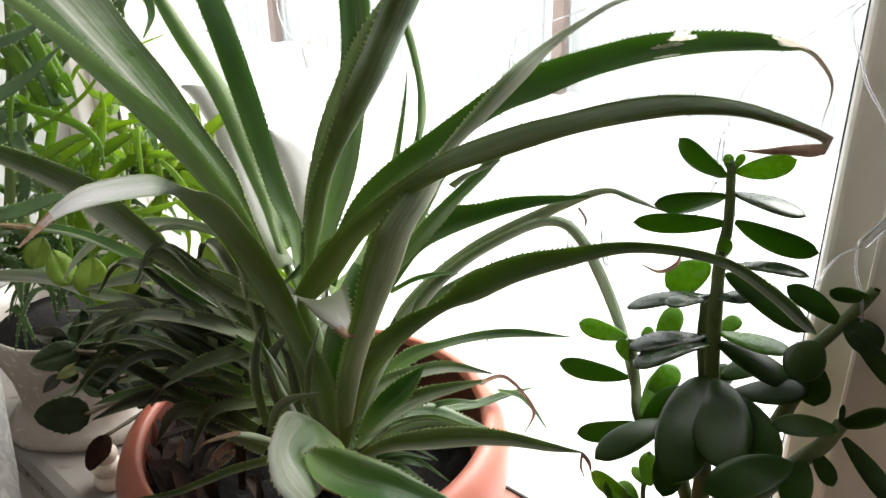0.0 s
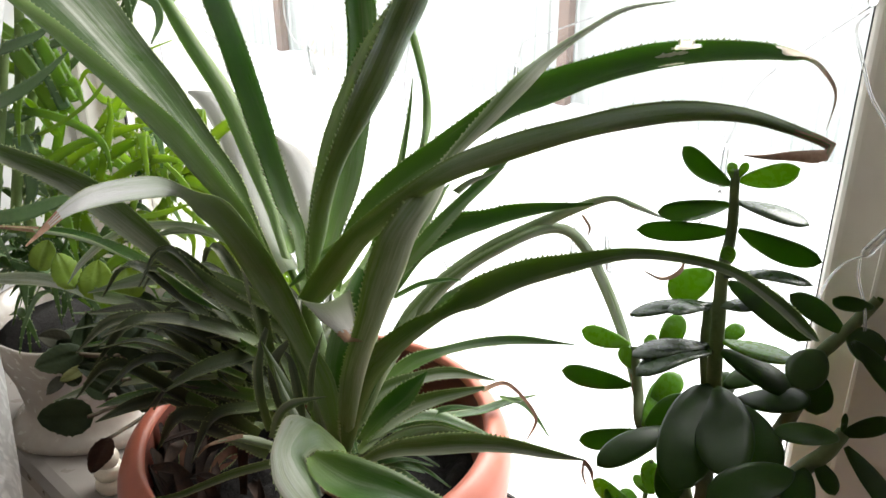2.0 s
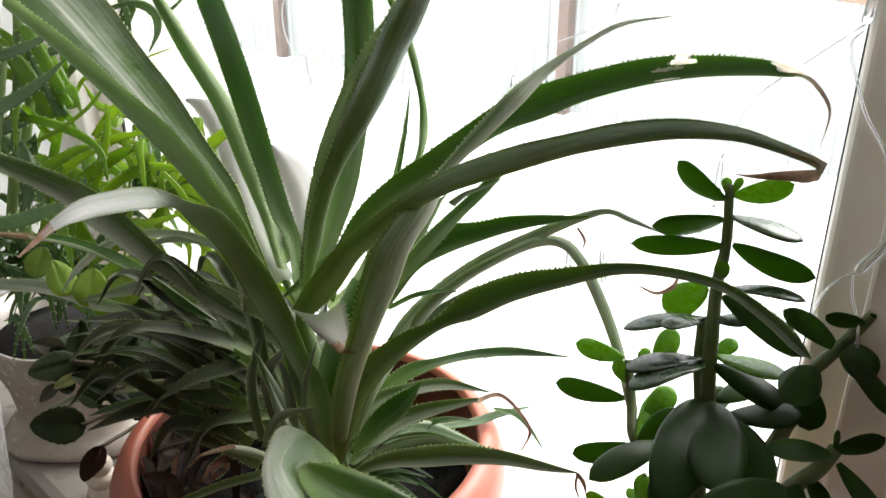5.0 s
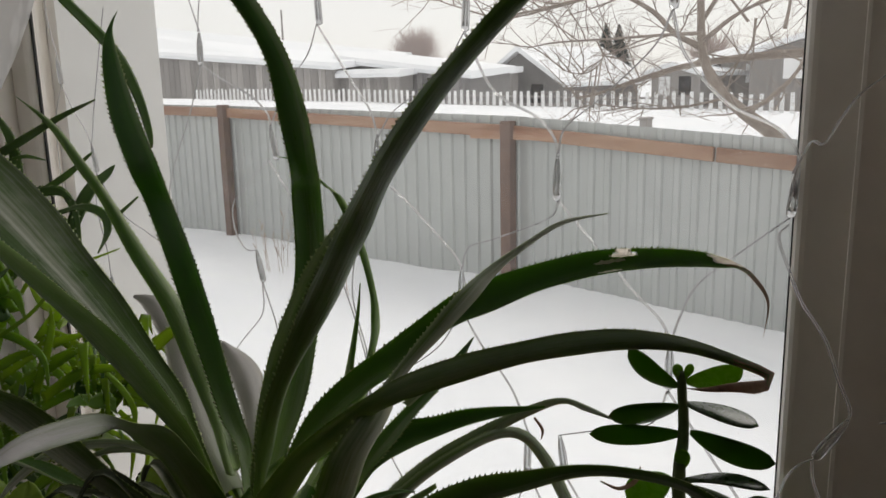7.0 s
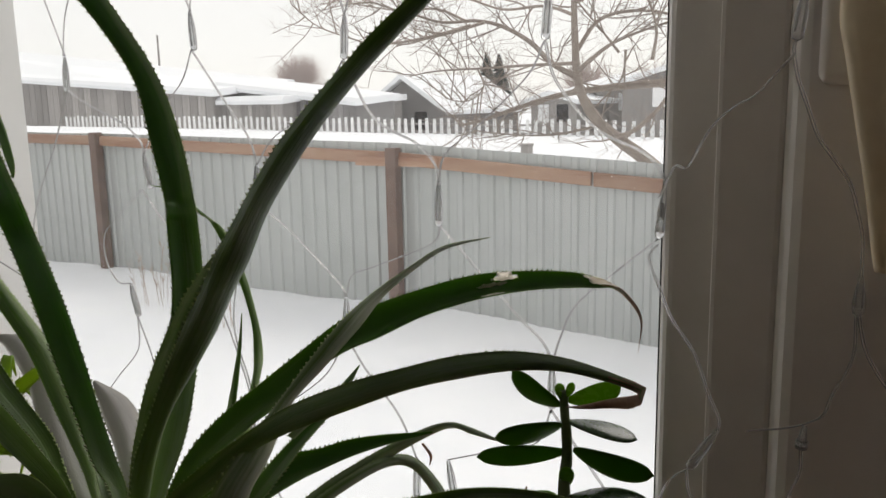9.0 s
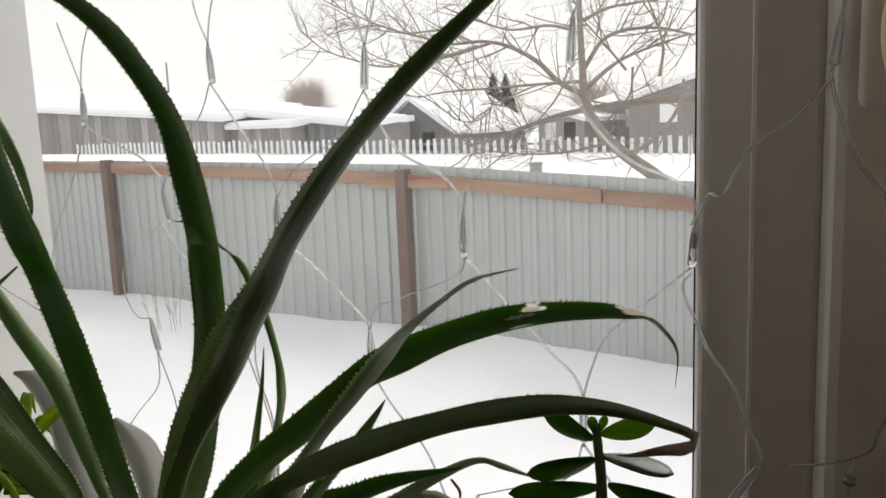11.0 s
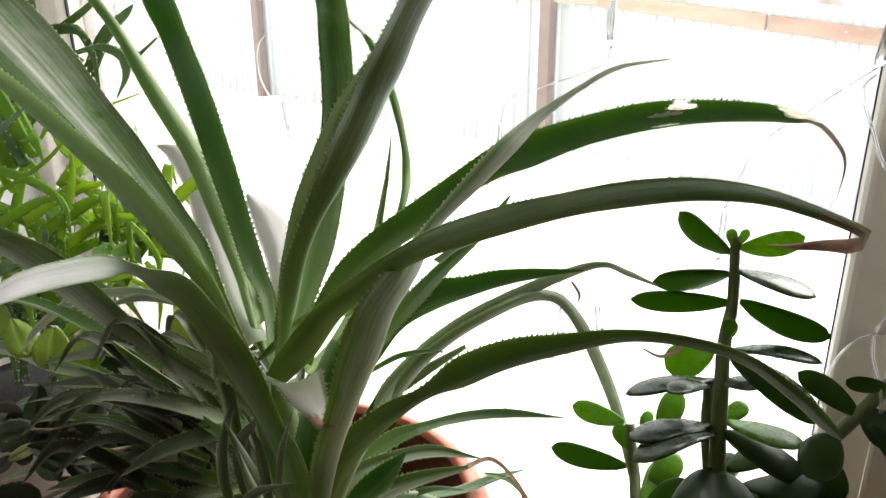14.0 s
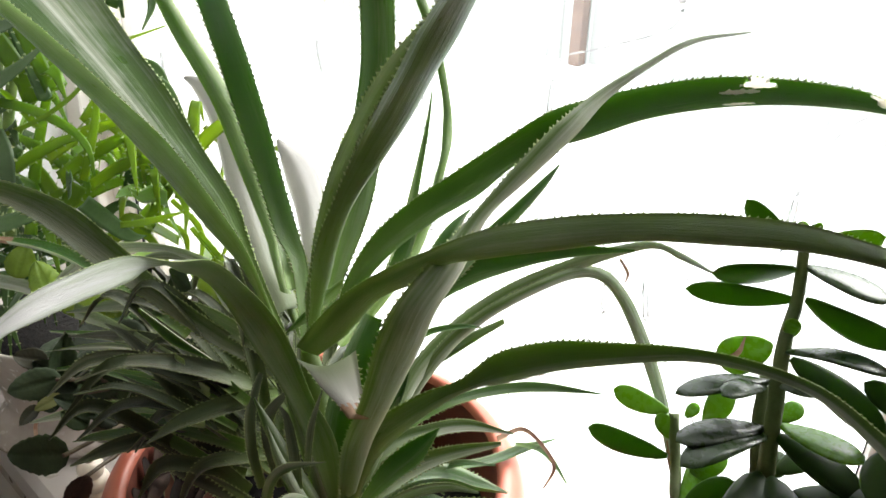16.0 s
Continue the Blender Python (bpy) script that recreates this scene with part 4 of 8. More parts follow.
    return part("leaf", bm, mats or [leaf_green, leaf_silver, leaf_edge, leaf_dry, leaf_pale], owner)


def strap_leaf(owner, rows, mats, dry=0.0, torn=False, curl=0.04, thorn=1.0, bare=False):
    """A long channelled leaf between three guide lines, keel and two margins, with thorns along its margins (the second margin may be bare) and, where torn, split dry patches."""
    base = np.array(owner.location)
    n = max(26, (14 if torn else 5) * len(rows))
    line = smooth_line([(*(base + np.array(k) / 1000), *(np.array(a) / 1000), *(np.array(b) / 1000)) for k, a, b in rows[::-1]], n)
    rng = random.Random(round(abs(rows[0][0][0]) * 91 + abs(rows[-1][0][2]) * 13))
    bm = bmesh.new()
    uv, uv_along = bm.loops.layers.uv.new("UVMap"), bm.loops.layers.uv.new("along")
    us = (-1, -0.8, -0.55, -0.28, 0, 0.28, 0.55, 0.8, 1)
    tans = [unit(line[min(i + 1, n - 1)][:3] - line[max(i - 1, 0)][:3]) for i in range(n)]
    nors = [unit(np.cross(t, q[6:9] - q[3:6])) for t, q in zip(tans, line)]
    sign = -1 if sum(float(np.dot(m, q[3:6] + q[6:9])) for m, q in zip(nors, line)) < 0 else 1
    nors = [sign * m for m in nors]
    side_swap = float(np.dot(np.cross(tans[n // 2], nors[n // 2]), line[n // 2][6:9] - line[n // 2][3:6])) < 0
    grid, arc, phase = [], 0.0, rng.uniform(0, 6)
    for i, q in enumerate(line):
        if i:
            arc += float(np.linalg.norm(q[:3] - line[i - 1][:3]))
        k, a, b = q[:3], q[3:6], q[6:9]
        wide = max(np.linalg.norm(b - a) / 2, 0.0004)
        top, low = [], []
        for u in us:
            round_way = (b - a) / 2 * u + (b + a) / 2 * u * u
            sharp_way = (b if u > 0 else a) * abs(u)
            c = k + round_way * 0.7 + sharp_way * 0.3
            c = c + nors[i] * wide * (curl * u * u * math.sin(arc * 62 + phase + (2.1 if u > 0 else 0)))
            across = 0.7 * ((b - a) / 2 + (b + a) * u) + 0.3 * (b if u > 0 else -a if u < 0 else (b - a) / 2)
            out = sign * unit(np.cross(tans[i], across))
            th = min(0.0007, wide * 0.3) * (1 - 0.85 * u * u)
            top.append(bm.verts.new(c + out * th))
            low.append(bm.verts.new(c - out * th))
        grid.append((top, low, arc, tans[i], wide))
    total = grid[-1][2]
    tears = ((0.118, 0.165, -0.5, 0.5), (0.13, 0.175, -0.85, 0.2), (0.28, 0.325, -0.62, 0.12), (0.29, 0.315, -0.9, 0.18), (0.30, 0.35, -0.3, 0.1), (0.305, 0.345, 0.72, 0.12)) if torn else ()
    for i in range(n - 1):
        for k in range(8):
            for j in (0, 1):
                a, b = grid[i], grid[i + 1]
                mid_s, mid_u = (a[2] + b[2]) / 2 / total, (us[k] + us[k + 1]) / 2
                if any(s0 + 0.004 < mid_s < s1 - 0.004 and abs(mid_u - u0) < half * 0.6 for s0, s1, u0, half in tears):
                    continue
                order = [(a, k), (a, k + 1), (b, k + 1), (b, k)]
                if (j == 0) == side_swap:
                    order.reverse()
                face = bm.faces.new([r[j][q] for r, q in order])
                face.material_index = 3 if a[2] / total < dry * (1 + 0.25 * math.sin(k * 2.7)) else j
                for loop, (r, q) in zip(face.loops, order):
                    loop[uv].uv = (us[q] * 0.5 + 0.5, r[2] * 8 + rows[0][0][0] * 0.07)
                    loop[uv_along].uv = (r[2] / total, 0)
    for e in (0, 8):
        for a, b in zip(grid, grid[1:]):
            bm.faces.new((a[0][e], a[1][e], b[1][e], b[0][e])).material_index = 2 if a[2] / total >= dry else 3
    at_next = 0.006
    for a, b in zip(grid, grid[1:]):
        while at_next < b[2]:
            f = (at_next - a[2]) / max(b[2] - a[2], 1e-6)
            size = 0.0015 * thorn * min(1.0, a[4] / 0.006) * rng.uniform(0.75, 1.25)
            if size > 0.0004:
                for e, inner in ((0, 1),) if bare else ((0, 1), (8, 7)):
                    c = np.array(a[0][e].co.lerp(b[0][e].co, max(0.0, f)))
                    c = c + a[3] * rng.uniform(-0.0007, 0.0007)
                    out = unit(np.array(a[0][e].co - a[0][inner].co))
                    tip = c + out * size - a[3] * size * 0.7
                    root = c - out * size * 0.25
                    back, fore = root - a[3] * size * 0.75, root + a[3] * size * 1.1
                    lift = np.cross(out, a[3]) * size * 0.22
                    vs = [bm.verts.new(v) for v in (back, fore, tip, (back + fore) / 2 + lift)]
                    for tri in ((0, 1, 2), (0, 3, 2), (1, 3, 2)):
                        bm.faces.new([vs[q] for q in tri]).material_index = 2 if a[2] / total >= dry else 3
            at_next += max(0.0016, min(0.0040, 0.55 * a[4])) * rng.uniform(0.8, 1.2)
    for s0, s1, u0, half in tears:
        strip, under = [], []
        for k in range(13):
            s = (s0 + (s1 - s0) * k / 12) * total
            q = max(i for i in range(n - 1) if grid[i][2] <= s)
            f = (s - grid[q][2]) / (grid[q + 1][2] - grid[q][2])
            w = max(half, 0.12) * math.sin(math.pi * (k + 0.9) / 13.8) ** 0.5 * rng.uniform(0.85, 1.25)
            pair, back = [], []
            for u in (u0 - w, u0 + w):
                u = max(-1.0, min(1.0, u + rng.uniform(-0.05, 0.05)))
                e = max(i for i in range(8) if us[i] <= u)
                g = (u - us[e]) / (us[e + 1] - us[e])
                c = grid[q][0][e].co.lerp(grid[q][0][e + 1].co, g).lerp(grid[q + 1][0][e].co.lerp(grid[q + 1][0][e + 1].co, g), f)
                pair.append(bm.verts.new(c + Vector(nors[q]) * 0.0008))
                back.append(bm.verts.new(c - Vector(nors[q]) * 0.0022))
            strip.append(pair)
            under.append(back)
        for a, b in [*zip(strip, strip[1:]), *zip(under, under[1:])]:
            bm.faces.new((a[0], a[1], b[1], b[0])).material_index = 4
    for face in bm.faces:
        face.smooth = True
    return part("leaf", bm, [*mats, leaf_edge, leaf_dry, leaf_pale], owner)


def pad(owner, base, tip, width, facing, roll=0.0, mat=None, thick=0.15, name="leaf"):
    """A plump egg-shaped leaf, from its stalk to its tip."""
    base, tip, f = np.array(base), np.array(tip), unit(facing)
    way = tip - base
    length = float(np.linalg.norm(way))
    tan = way / length
    side = unit(np.cross(tan, f))
    nor = np.cross(side, tan)
    a = radians(roll)
    side, nor = side * math.cos(a) + nor * math.sin(a), nor * math.cos(a) - side * math.sin(a)
    w = width / 1000 / max(0.45, abs(math.cos(a)))
    w = min(w, length * 0.85)
    bm = bmesh.new()
    rings, n, sides = [], 14, 14
    bend = length * random.Random(round(base[0] * 1e5)).uniform(0.02, 0.1)
    for i in range(n + 1):
        s = i / n
        prof = max(0.0, (s ** 0.75) * (1 - s ** 3.4)) ** 0.62 * 1.16
        half = max(w / 2 * prof, 0.0016 if s < 0.5 else 0.0002)
        th = max(half * thick * 1.4, 0.0013 if s < 0.5 else 0.0002)
        c = base + tan * length * s + nor * bend * (math.sin(s * math.pi) - 0.4 * s)
        rings.append([bm.verts.new(c + side * half * math.cos(k) + nor * th * math.copysign(abs(math.sin(k)) ** 0.8, math.sin(k))) for k in np.linspace(0, 2 * math.pi, sides, endpoint=False)])
    for p, q in zip(rings, rings[1:]):
        for k in range(sides):
            bm.faces.new((p[k], p[(k + 1) % sides], q[(k + 1) % sides], q[k]))
    bm.faces.new(rings[0][::-1])
    bm.faces.new(rings[-1])
    bmesh.ops.recalc_face_normals(bm, faces=bm.faces)
    return part(name, bm, mat or jade_green, owner)


def downy_leaf(owner, base, tip, width, facing, roll=0.0, mat=None):
    """A broad soft leaf with a notched heart-shaped base, scalloped margin and sunken veins, paler beneath."""
    base, tip, f = np.array(base), np.array(tip), unit(facing)
    length = float(np.linalg.norm(tip - base))
    tan = (tip - base) / length
    side = unit(np.cross(tan, f))
    nor = np.cross(side, tan)
    a = radians(roll)
    side, nor = side * math.cos(a) + nor * math.sin(a), nor * math.cos(a) - side * math.sin(a)
    rng = random.Random(round(abs(base[0]) * 1e4 + abs(tip[2]) * 1e3))
    cup, droop, n, sides = rng.uniform(-0.1, 0.16), rng.uniform(0.08, 0.22), 18, 12
    bm = bmesh.new()
    grid = []
    for i in range(n + 1):
        s = i / n
        half = width / 2000 * max(0.02, (math.sin(math.pi * min(1.0, s ** 0.72)) ** 0.6)) * (1 + 0.05 * math.sin(s * 44))
        top, low = [], []
        for k in range(sides + 1):
            u = 2 * k / sides - 1
            vein = 0.035 * abs(math.sin((s - 0.28 * abs(u)) * 20)) - 0.05 * math.exp(-(u / 0.12) ** 2)
            lift = length * (vein * (1 - u ** 4) + cup * u * u - droop * s * s + 0.03 * u * math.sin(s * 9 + cup * 40))
            back = 0.12 * length * abs(u) * max(0.0, 0.25 - s) * 3
            c = base + tan * (length * s - back) + side * half * u + nor * lift
            top.append(bm.verts.new(c))
            low.append(bm.verts.new(c - nor * 0.0011 * (1.05 - u * u)))
        grid.append((top, low))
    for p, q in zip(grid, grid[1:]):
        for k in range(sides):
            bm.faces.new((p[0][k], p[0][k + 1], q[0][k + 1], q[0][k]))
            bm.faces.new((p[1][k], q[1][k], q[1][k + 1], p[1][k + 1])).material_index = 1
        for k in (0, sides):
            bm.faces.new((p[0][k], q[0][k], q[1][k], p[1][k]))
    bmesh.ops.recalc_face_normals(bm, faces=bm.faces)
    return part("leaf", bm, [mat or dark_leaf, violet_under if mat is dark_leaf else mat], owner)


def stem(owner, points, r0, r1, mat=None):
    bm = bmesh.new()
    k = len(points)
    tube(bm, points, [(r0 + (r1 - r0) * i / (k - 1)) / 1000 for i in range(k)], 10, 10 * k)
    for v in bm.verts:
        v.co += Vector((0.0005 * noise.noise(v.co * 160 + Vector((i, 0, 0))) for i in range(3)))
    return part("stem", bm, mat or jade_stem, owner)


# ---- pineapple plant in its terracotta pot ----
POT = Vector((-0.438, 0.321, SILL))
pot = thing("flower_pot", POT, "large terracotta-coloured plastic flower pot on the window sill", "flower pot")
bm = bmesh.new()
lathe(bm, POT, [(0.105, 0.0), (0.111, 0.004), (0.128, 0.05), (0.144, 0.10), (0.154, 0.148), (0.157, 0.170), (0.156, 0.184), (0.1515, 0.195), (0.145, 0.2025), (0.139, 0.2055), (0.1355, 0.2045), (0.1338, 0.199)], 96)
# inside wall, in the copy with the shade painted in
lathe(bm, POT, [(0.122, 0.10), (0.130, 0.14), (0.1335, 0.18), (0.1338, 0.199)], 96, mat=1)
part("body", bm, [terracotta, shaded_terracotta], pot)
bm = bmesh.new()
rng = random.Random(3)
rings = []
for r in np.linspace(0.004, 0.131, 26):
    rings.append([bm.verts.new((POT.x + r * math.cos(a), POT.y + r * math.sin(a), SILL + 0.138 + 0.012 * noise.noise((r * 60 * math.cos(a), r * 60 * math.sin(a), 1)) + rng.uniform(-0.002, 0.003))) for a in np.linspace(0, 2 * math.pi, 72, endpoint=False)])
for a, b in zip(rings, rings[1:]):
    for k in range(72):
        bm.faces.new((a[k], a[(k + 1) % 72], b[(k + 1) % 72], b[k]))
bm.faces.new(rings[0])
part("soil", bm, soil, pot, "dark crumbly potting soil")

pineapple = thing("pineapple_plant", POT + Vector((0, 0, 0.14)), "pineapple plant with long arching thorny grey-green leaves", "houseplant")
bm = bmesh.new()
tube(bm, [(-0.425, 0.33, SILL + 0.13), (-0.425, 0.325, SILL + 0.20), (-0.43, 0.32, SILL + 0.27), (-0.435, 0.318, SILL + 0.32)], [0.012, 0.012, 0.01, 0.004], 12, 20)
part("stem", bm, aloe_stem, pineapple)
# great leaves of the crown: rows from base to tip of keel, one margin and the other, in mm from the crown and from the keel
strap_leaf(pineapple, [((80.2, -42, 93.4), (2, 1.2, 1), (-0.9, -2, 0)), ((64.2, -40.9, 148.4), (9.1, 4.2, 0.9), (-4.7, -7.5, 2.8)), ((46.9, -44.3, 179.9), (11.6, 4, -1.6), (-5.9, -8, 5.6)), ((34.8, -49, 206.2), (13, 5.4, -0.1), (-6.3, -9.9, 4.2)), ((28.4, -56.2, 229.5), (14.6, 5.5, -1.4), (-7, -10.4, 5.6)), ((39.1, -78.4, 266), (14.1, 6.1, 0.2), (-6.4, -10.9, 3.5)), ((68.9, -111.3, 301.8), (9.7, 5.1, 2), (-3.9, -8.4, 0.4)), ((93, -137.1, 321.1), (4.5, 2.8, 2.1), (-1.5, -4.5, -0.9)), ((110.5, -158.7, 335), (0, 0.3, 4.5), (3.4, -2.1, -4.2)), ((127.8, -184.5, 344.6), (-0.5, -0.1, 4.4), (4, -1.4, -4.1)), ((138.2, -202.1, 348.8), (-0.8, -0.5, 3.6), (4, -0.6, -3.3)), ((142.4, -213.6, 348), (-0.6, -0.6, 1.9), (2.5, 0, -1.7)), ((145.8, -222.4, 345.1), (-0.4, -0.4, 1.2), (1.4, 0.1, -0.8)), ((148.8, -232.4, 341.1), (-0.1, -0.1, 0.2), (0.3, 0, -0.2))], mats=LIT_TIP, curl=0.1, dry=0.03, thorn=0.42)
strap_leaf(pineapple, [((18.6, -32.6, 189.1), (2.9, 1.5, 2.7), (-1.1, 6.2, 4)), ((-13.1, -33.4, 232.6), (7.2, 2.9, 2.9), (1.8, 8.6, 1.7)), ((-37.8, -38.2, 253.5), (17.7, 5.9, 2.8), (7.7, 18.9, -3.5)), ((-55.7, -42.1, 267.5), (20, 7.3, 4.9), (10.3, 27.2, -3.4)), ((-76.8, -47.6, 286.5), (24.7, 8.3, 3.6), (13.3, 33.2, -6.3)), ((-108, -56.8, 312.5), (29.3, 9.2, 2), (16.1, 41.1, -7.9)), ((-138.4, -69, 339.9), (24.5, 8.2, 2.1), (17.7, 50.2, -5.5)), ((-169.2, -81.5, 367.3), (17.6, 5.9, 1.1), (19.7, 58.2, -5.9)), ((-197.7, -93.9, 391.2), (10.6, 4.3, 2.4), (17.4, 63.2, 1.8)), ((-235.2, -110.7, 429.4), (5.4, 2.4, 2), (15.5, 63.2, 3.8)), ((-280.4, -134.6, 472.8), (5.6, 2.5, 1.8), (7.8, 43.4, 5.9)), ((-321.8, -155.2, 515.8), (0.4, 0.1, 0.7), (-0.9, 1.3, 1.5))], mats=STREAKED)
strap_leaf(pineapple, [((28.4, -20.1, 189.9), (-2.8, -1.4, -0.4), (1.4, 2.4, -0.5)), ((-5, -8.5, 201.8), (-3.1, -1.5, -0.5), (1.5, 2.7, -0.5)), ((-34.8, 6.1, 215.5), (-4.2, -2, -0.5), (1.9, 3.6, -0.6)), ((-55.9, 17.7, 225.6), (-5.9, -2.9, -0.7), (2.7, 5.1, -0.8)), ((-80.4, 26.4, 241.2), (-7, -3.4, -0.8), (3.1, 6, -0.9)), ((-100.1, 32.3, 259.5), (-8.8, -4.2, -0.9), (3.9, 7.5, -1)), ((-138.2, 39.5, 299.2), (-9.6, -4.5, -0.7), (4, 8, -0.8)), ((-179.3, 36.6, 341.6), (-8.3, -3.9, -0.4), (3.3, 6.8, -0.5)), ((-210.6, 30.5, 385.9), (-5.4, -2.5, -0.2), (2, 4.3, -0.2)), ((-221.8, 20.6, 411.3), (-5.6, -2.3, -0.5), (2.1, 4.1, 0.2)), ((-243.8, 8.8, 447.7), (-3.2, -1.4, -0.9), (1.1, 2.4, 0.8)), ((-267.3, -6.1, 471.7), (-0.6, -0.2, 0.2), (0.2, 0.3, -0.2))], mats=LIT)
strap_leaf(pineapple, [((33.8, -25.4, 192.5), (-1.5, -2.5, 0.4), (2.8, 1.5, 0.4)), ((-6.9, 3.1, 224.4), (-2.7, -4.4, 0.7), (5, 2.7, 0.6)), ((-28.3, 10, 239.8), (-4, -6.7, 0.9), (7.6, 4, 0.8)), ((-51.1, 15.8, 270.4), (-3.7, -7.2, -0.2), (7.7, 4.5, 1.7)), ((-69, 16.1, 314.6), (-4.7, -8.3, 0.8), (9.7, 5, 0.6)), ((-80.4, 12.1, 356), (-4.7, -8.5, 0.6), (10, 5.1, 0.5)), ((-95.8, 9, 395.5), (-4.3, -8, 0.4), (9.6, 4.8, 0.3)), ((-91.3, -2.1, 419.9), (-5.6, -8.7, 0.6), (11.7, 5.1, 0.1)), ((-106, -5.6, 459.9), (-4.9, -7.7, 0.3), (10.5, 4.5, -0.1)), ((-117.9, -4.2, 500), (-2.6, -4.4, -0.3), (5.8, 2.6, 0.2)), ((-120.1, -0.7, 519.3), (-0.9, -1.4, 0), (1.9, 0.8, -0.1)), ((-117.4, 4.7, 531.1), (-0.1, -0.2, 0), (0.2, 0.1, 0))], mats=DEEP)
strap_leaf(pineapple, [((27.5, -11.7, 195.4), (-1.7, -4.2, 1), (4.9, 1.8, 1)), ((12.4, 18.4, 225.1), (-2.4, -6.2, 1.3), (7.1, 2.5, 1.2)), ((-0.4, 46.1, 257.2), (-3.7, -9.8, 1.7), (11, 3.7, 1.6)), ((-13.8, 70.8, 300.2), (-4, -11.2, 1.5), (12.4, 3.9, 1.4)), ((-14.2, 81, 346), (-3.9, -11.1, 1.1), (12.2, 3.7, 1)), ((-12.9, 79.8, 395.2), (-3.7, -11.1, 0.7), (12.2, 3.5, 0.5)), ((7.9, 59, 418.9), (-3.5, -8.3, 0.7), (12.3, 3, 0.3)), ((4.9, 54.2, 458.1), (-3.5, -8.7, 0.4), (12.9, 3.1, 0)), ((0.8, 46.8, 496), (-2.8, -7, 0.1), (10.6, 2.5, -0.3)), ((-10.2, 34, 529.3), (-2.5, -6.9, -0.5), (10.5, 2.6, -0.2)), ((-22.9, 18.5, 558.2), (-2.7, -7.9, -1.3), (9.9, 2.6, 0.1)), ((-43.7, -3.9, 580.5), (-0.4, -4.1, -3), (4.6, 1.3, 2.1)), ((-65.2, -25.1, 590.2), (0.1, -0.3, -0.4), (0.3, 0.1, 0.3))], mats=GREEN)
strap_leaf(pineapple, [((41.6, -24.3, 199.8), (-3.1, -5.1, 4), (-5.4, -1.1, 0.3)), ((40.8, -18.5, 223.5), (-3.2, -4.8, 5.8), (-10.7, -2.3, 0.5)), ((43, -12.2, 243.6), (-5, -9.2, 5.2), (-14.2, -4.4, -2.2)), ((48.7, -10.3, 265.6), (-5.2, -9.2, 6.1), (-16.8, -3.6, 0.8)), ((58.5, -9.4, 289.5), (-4.5, -8.1, 4.9), (-18.4, -3.1, 2.5)), ((69.5, -7.1, 309.1), (-5.3, -9, 6.9), (-22.7, -3.4, 3.7)), ((82.9, -3.7, 329.2), (-6.7, -12, 7.6), (-27.3, -3.6, 5.4)), ((99.4, -0.1, 354.8), (-7.6, -17.2, 3.4), (-30.6, -6.8, 0.8)), ((114, 1.2, 379.4), (-7.3, -19.6, 0.2), (-27.7, -7.1, -1.5)), ((126.5, 0.8, 396.9), (-7.9, -16.4, 4.9), (-21.7, -4.2, 1.6)), ((148.8, -7.3, 424), (-6.9, -14.6, -0.2), (-15.5, -3.5, -3.7)), ((176, -14.9, 450.6), (-6.7, -13.3, 1.3), (-13.7, -2.8, -1.6)), ((196.2, -15, 472.4), (-6.8, -13.9, -0.3), (-13.6, -2.7, -2.5)), ((218.5, -13.6, 493.6), (-5.8, -11.4, 0.1), (-10.7, -1.9, -1.6)), ((236.3, -7.4, 511.8), (-5, -9, 2.2), (-9, -0.8, 2.1)), ((256.2, 0.8, 531.7), (-4, -7.3, 1.3), (-6.6, -0.6, 1.1)), ((276.1, 14.6, 552.1), (-3.3, -5.9, 1.4), (-5.1, -0.2, 1.6)), ((299, 35.8, 572.2), (-0.9, -1.6, 1.2), (-1.1, 0.4, 1.1))], mats=OLIVE)
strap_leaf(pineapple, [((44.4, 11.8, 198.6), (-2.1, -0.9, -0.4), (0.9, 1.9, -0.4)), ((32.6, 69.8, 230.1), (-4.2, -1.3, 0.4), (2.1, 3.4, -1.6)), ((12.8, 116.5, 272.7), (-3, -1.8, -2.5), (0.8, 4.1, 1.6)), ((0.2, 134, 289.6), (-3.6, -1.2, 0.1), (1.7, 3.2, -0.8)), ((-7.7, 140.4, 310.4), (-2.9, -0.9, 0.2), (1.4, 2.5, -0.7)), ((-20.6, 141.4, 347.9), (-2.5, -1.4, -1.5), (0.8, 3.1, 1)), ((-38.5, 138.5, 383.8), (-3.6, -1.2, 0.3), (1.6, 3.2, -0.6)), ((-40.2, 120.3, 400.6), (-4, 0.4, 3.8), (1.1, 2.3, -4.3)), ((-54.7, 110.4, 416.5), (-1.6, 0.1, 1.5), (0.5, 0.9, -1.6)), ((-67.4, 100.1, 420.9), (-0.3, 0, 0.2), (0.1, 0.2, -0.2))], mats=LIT)
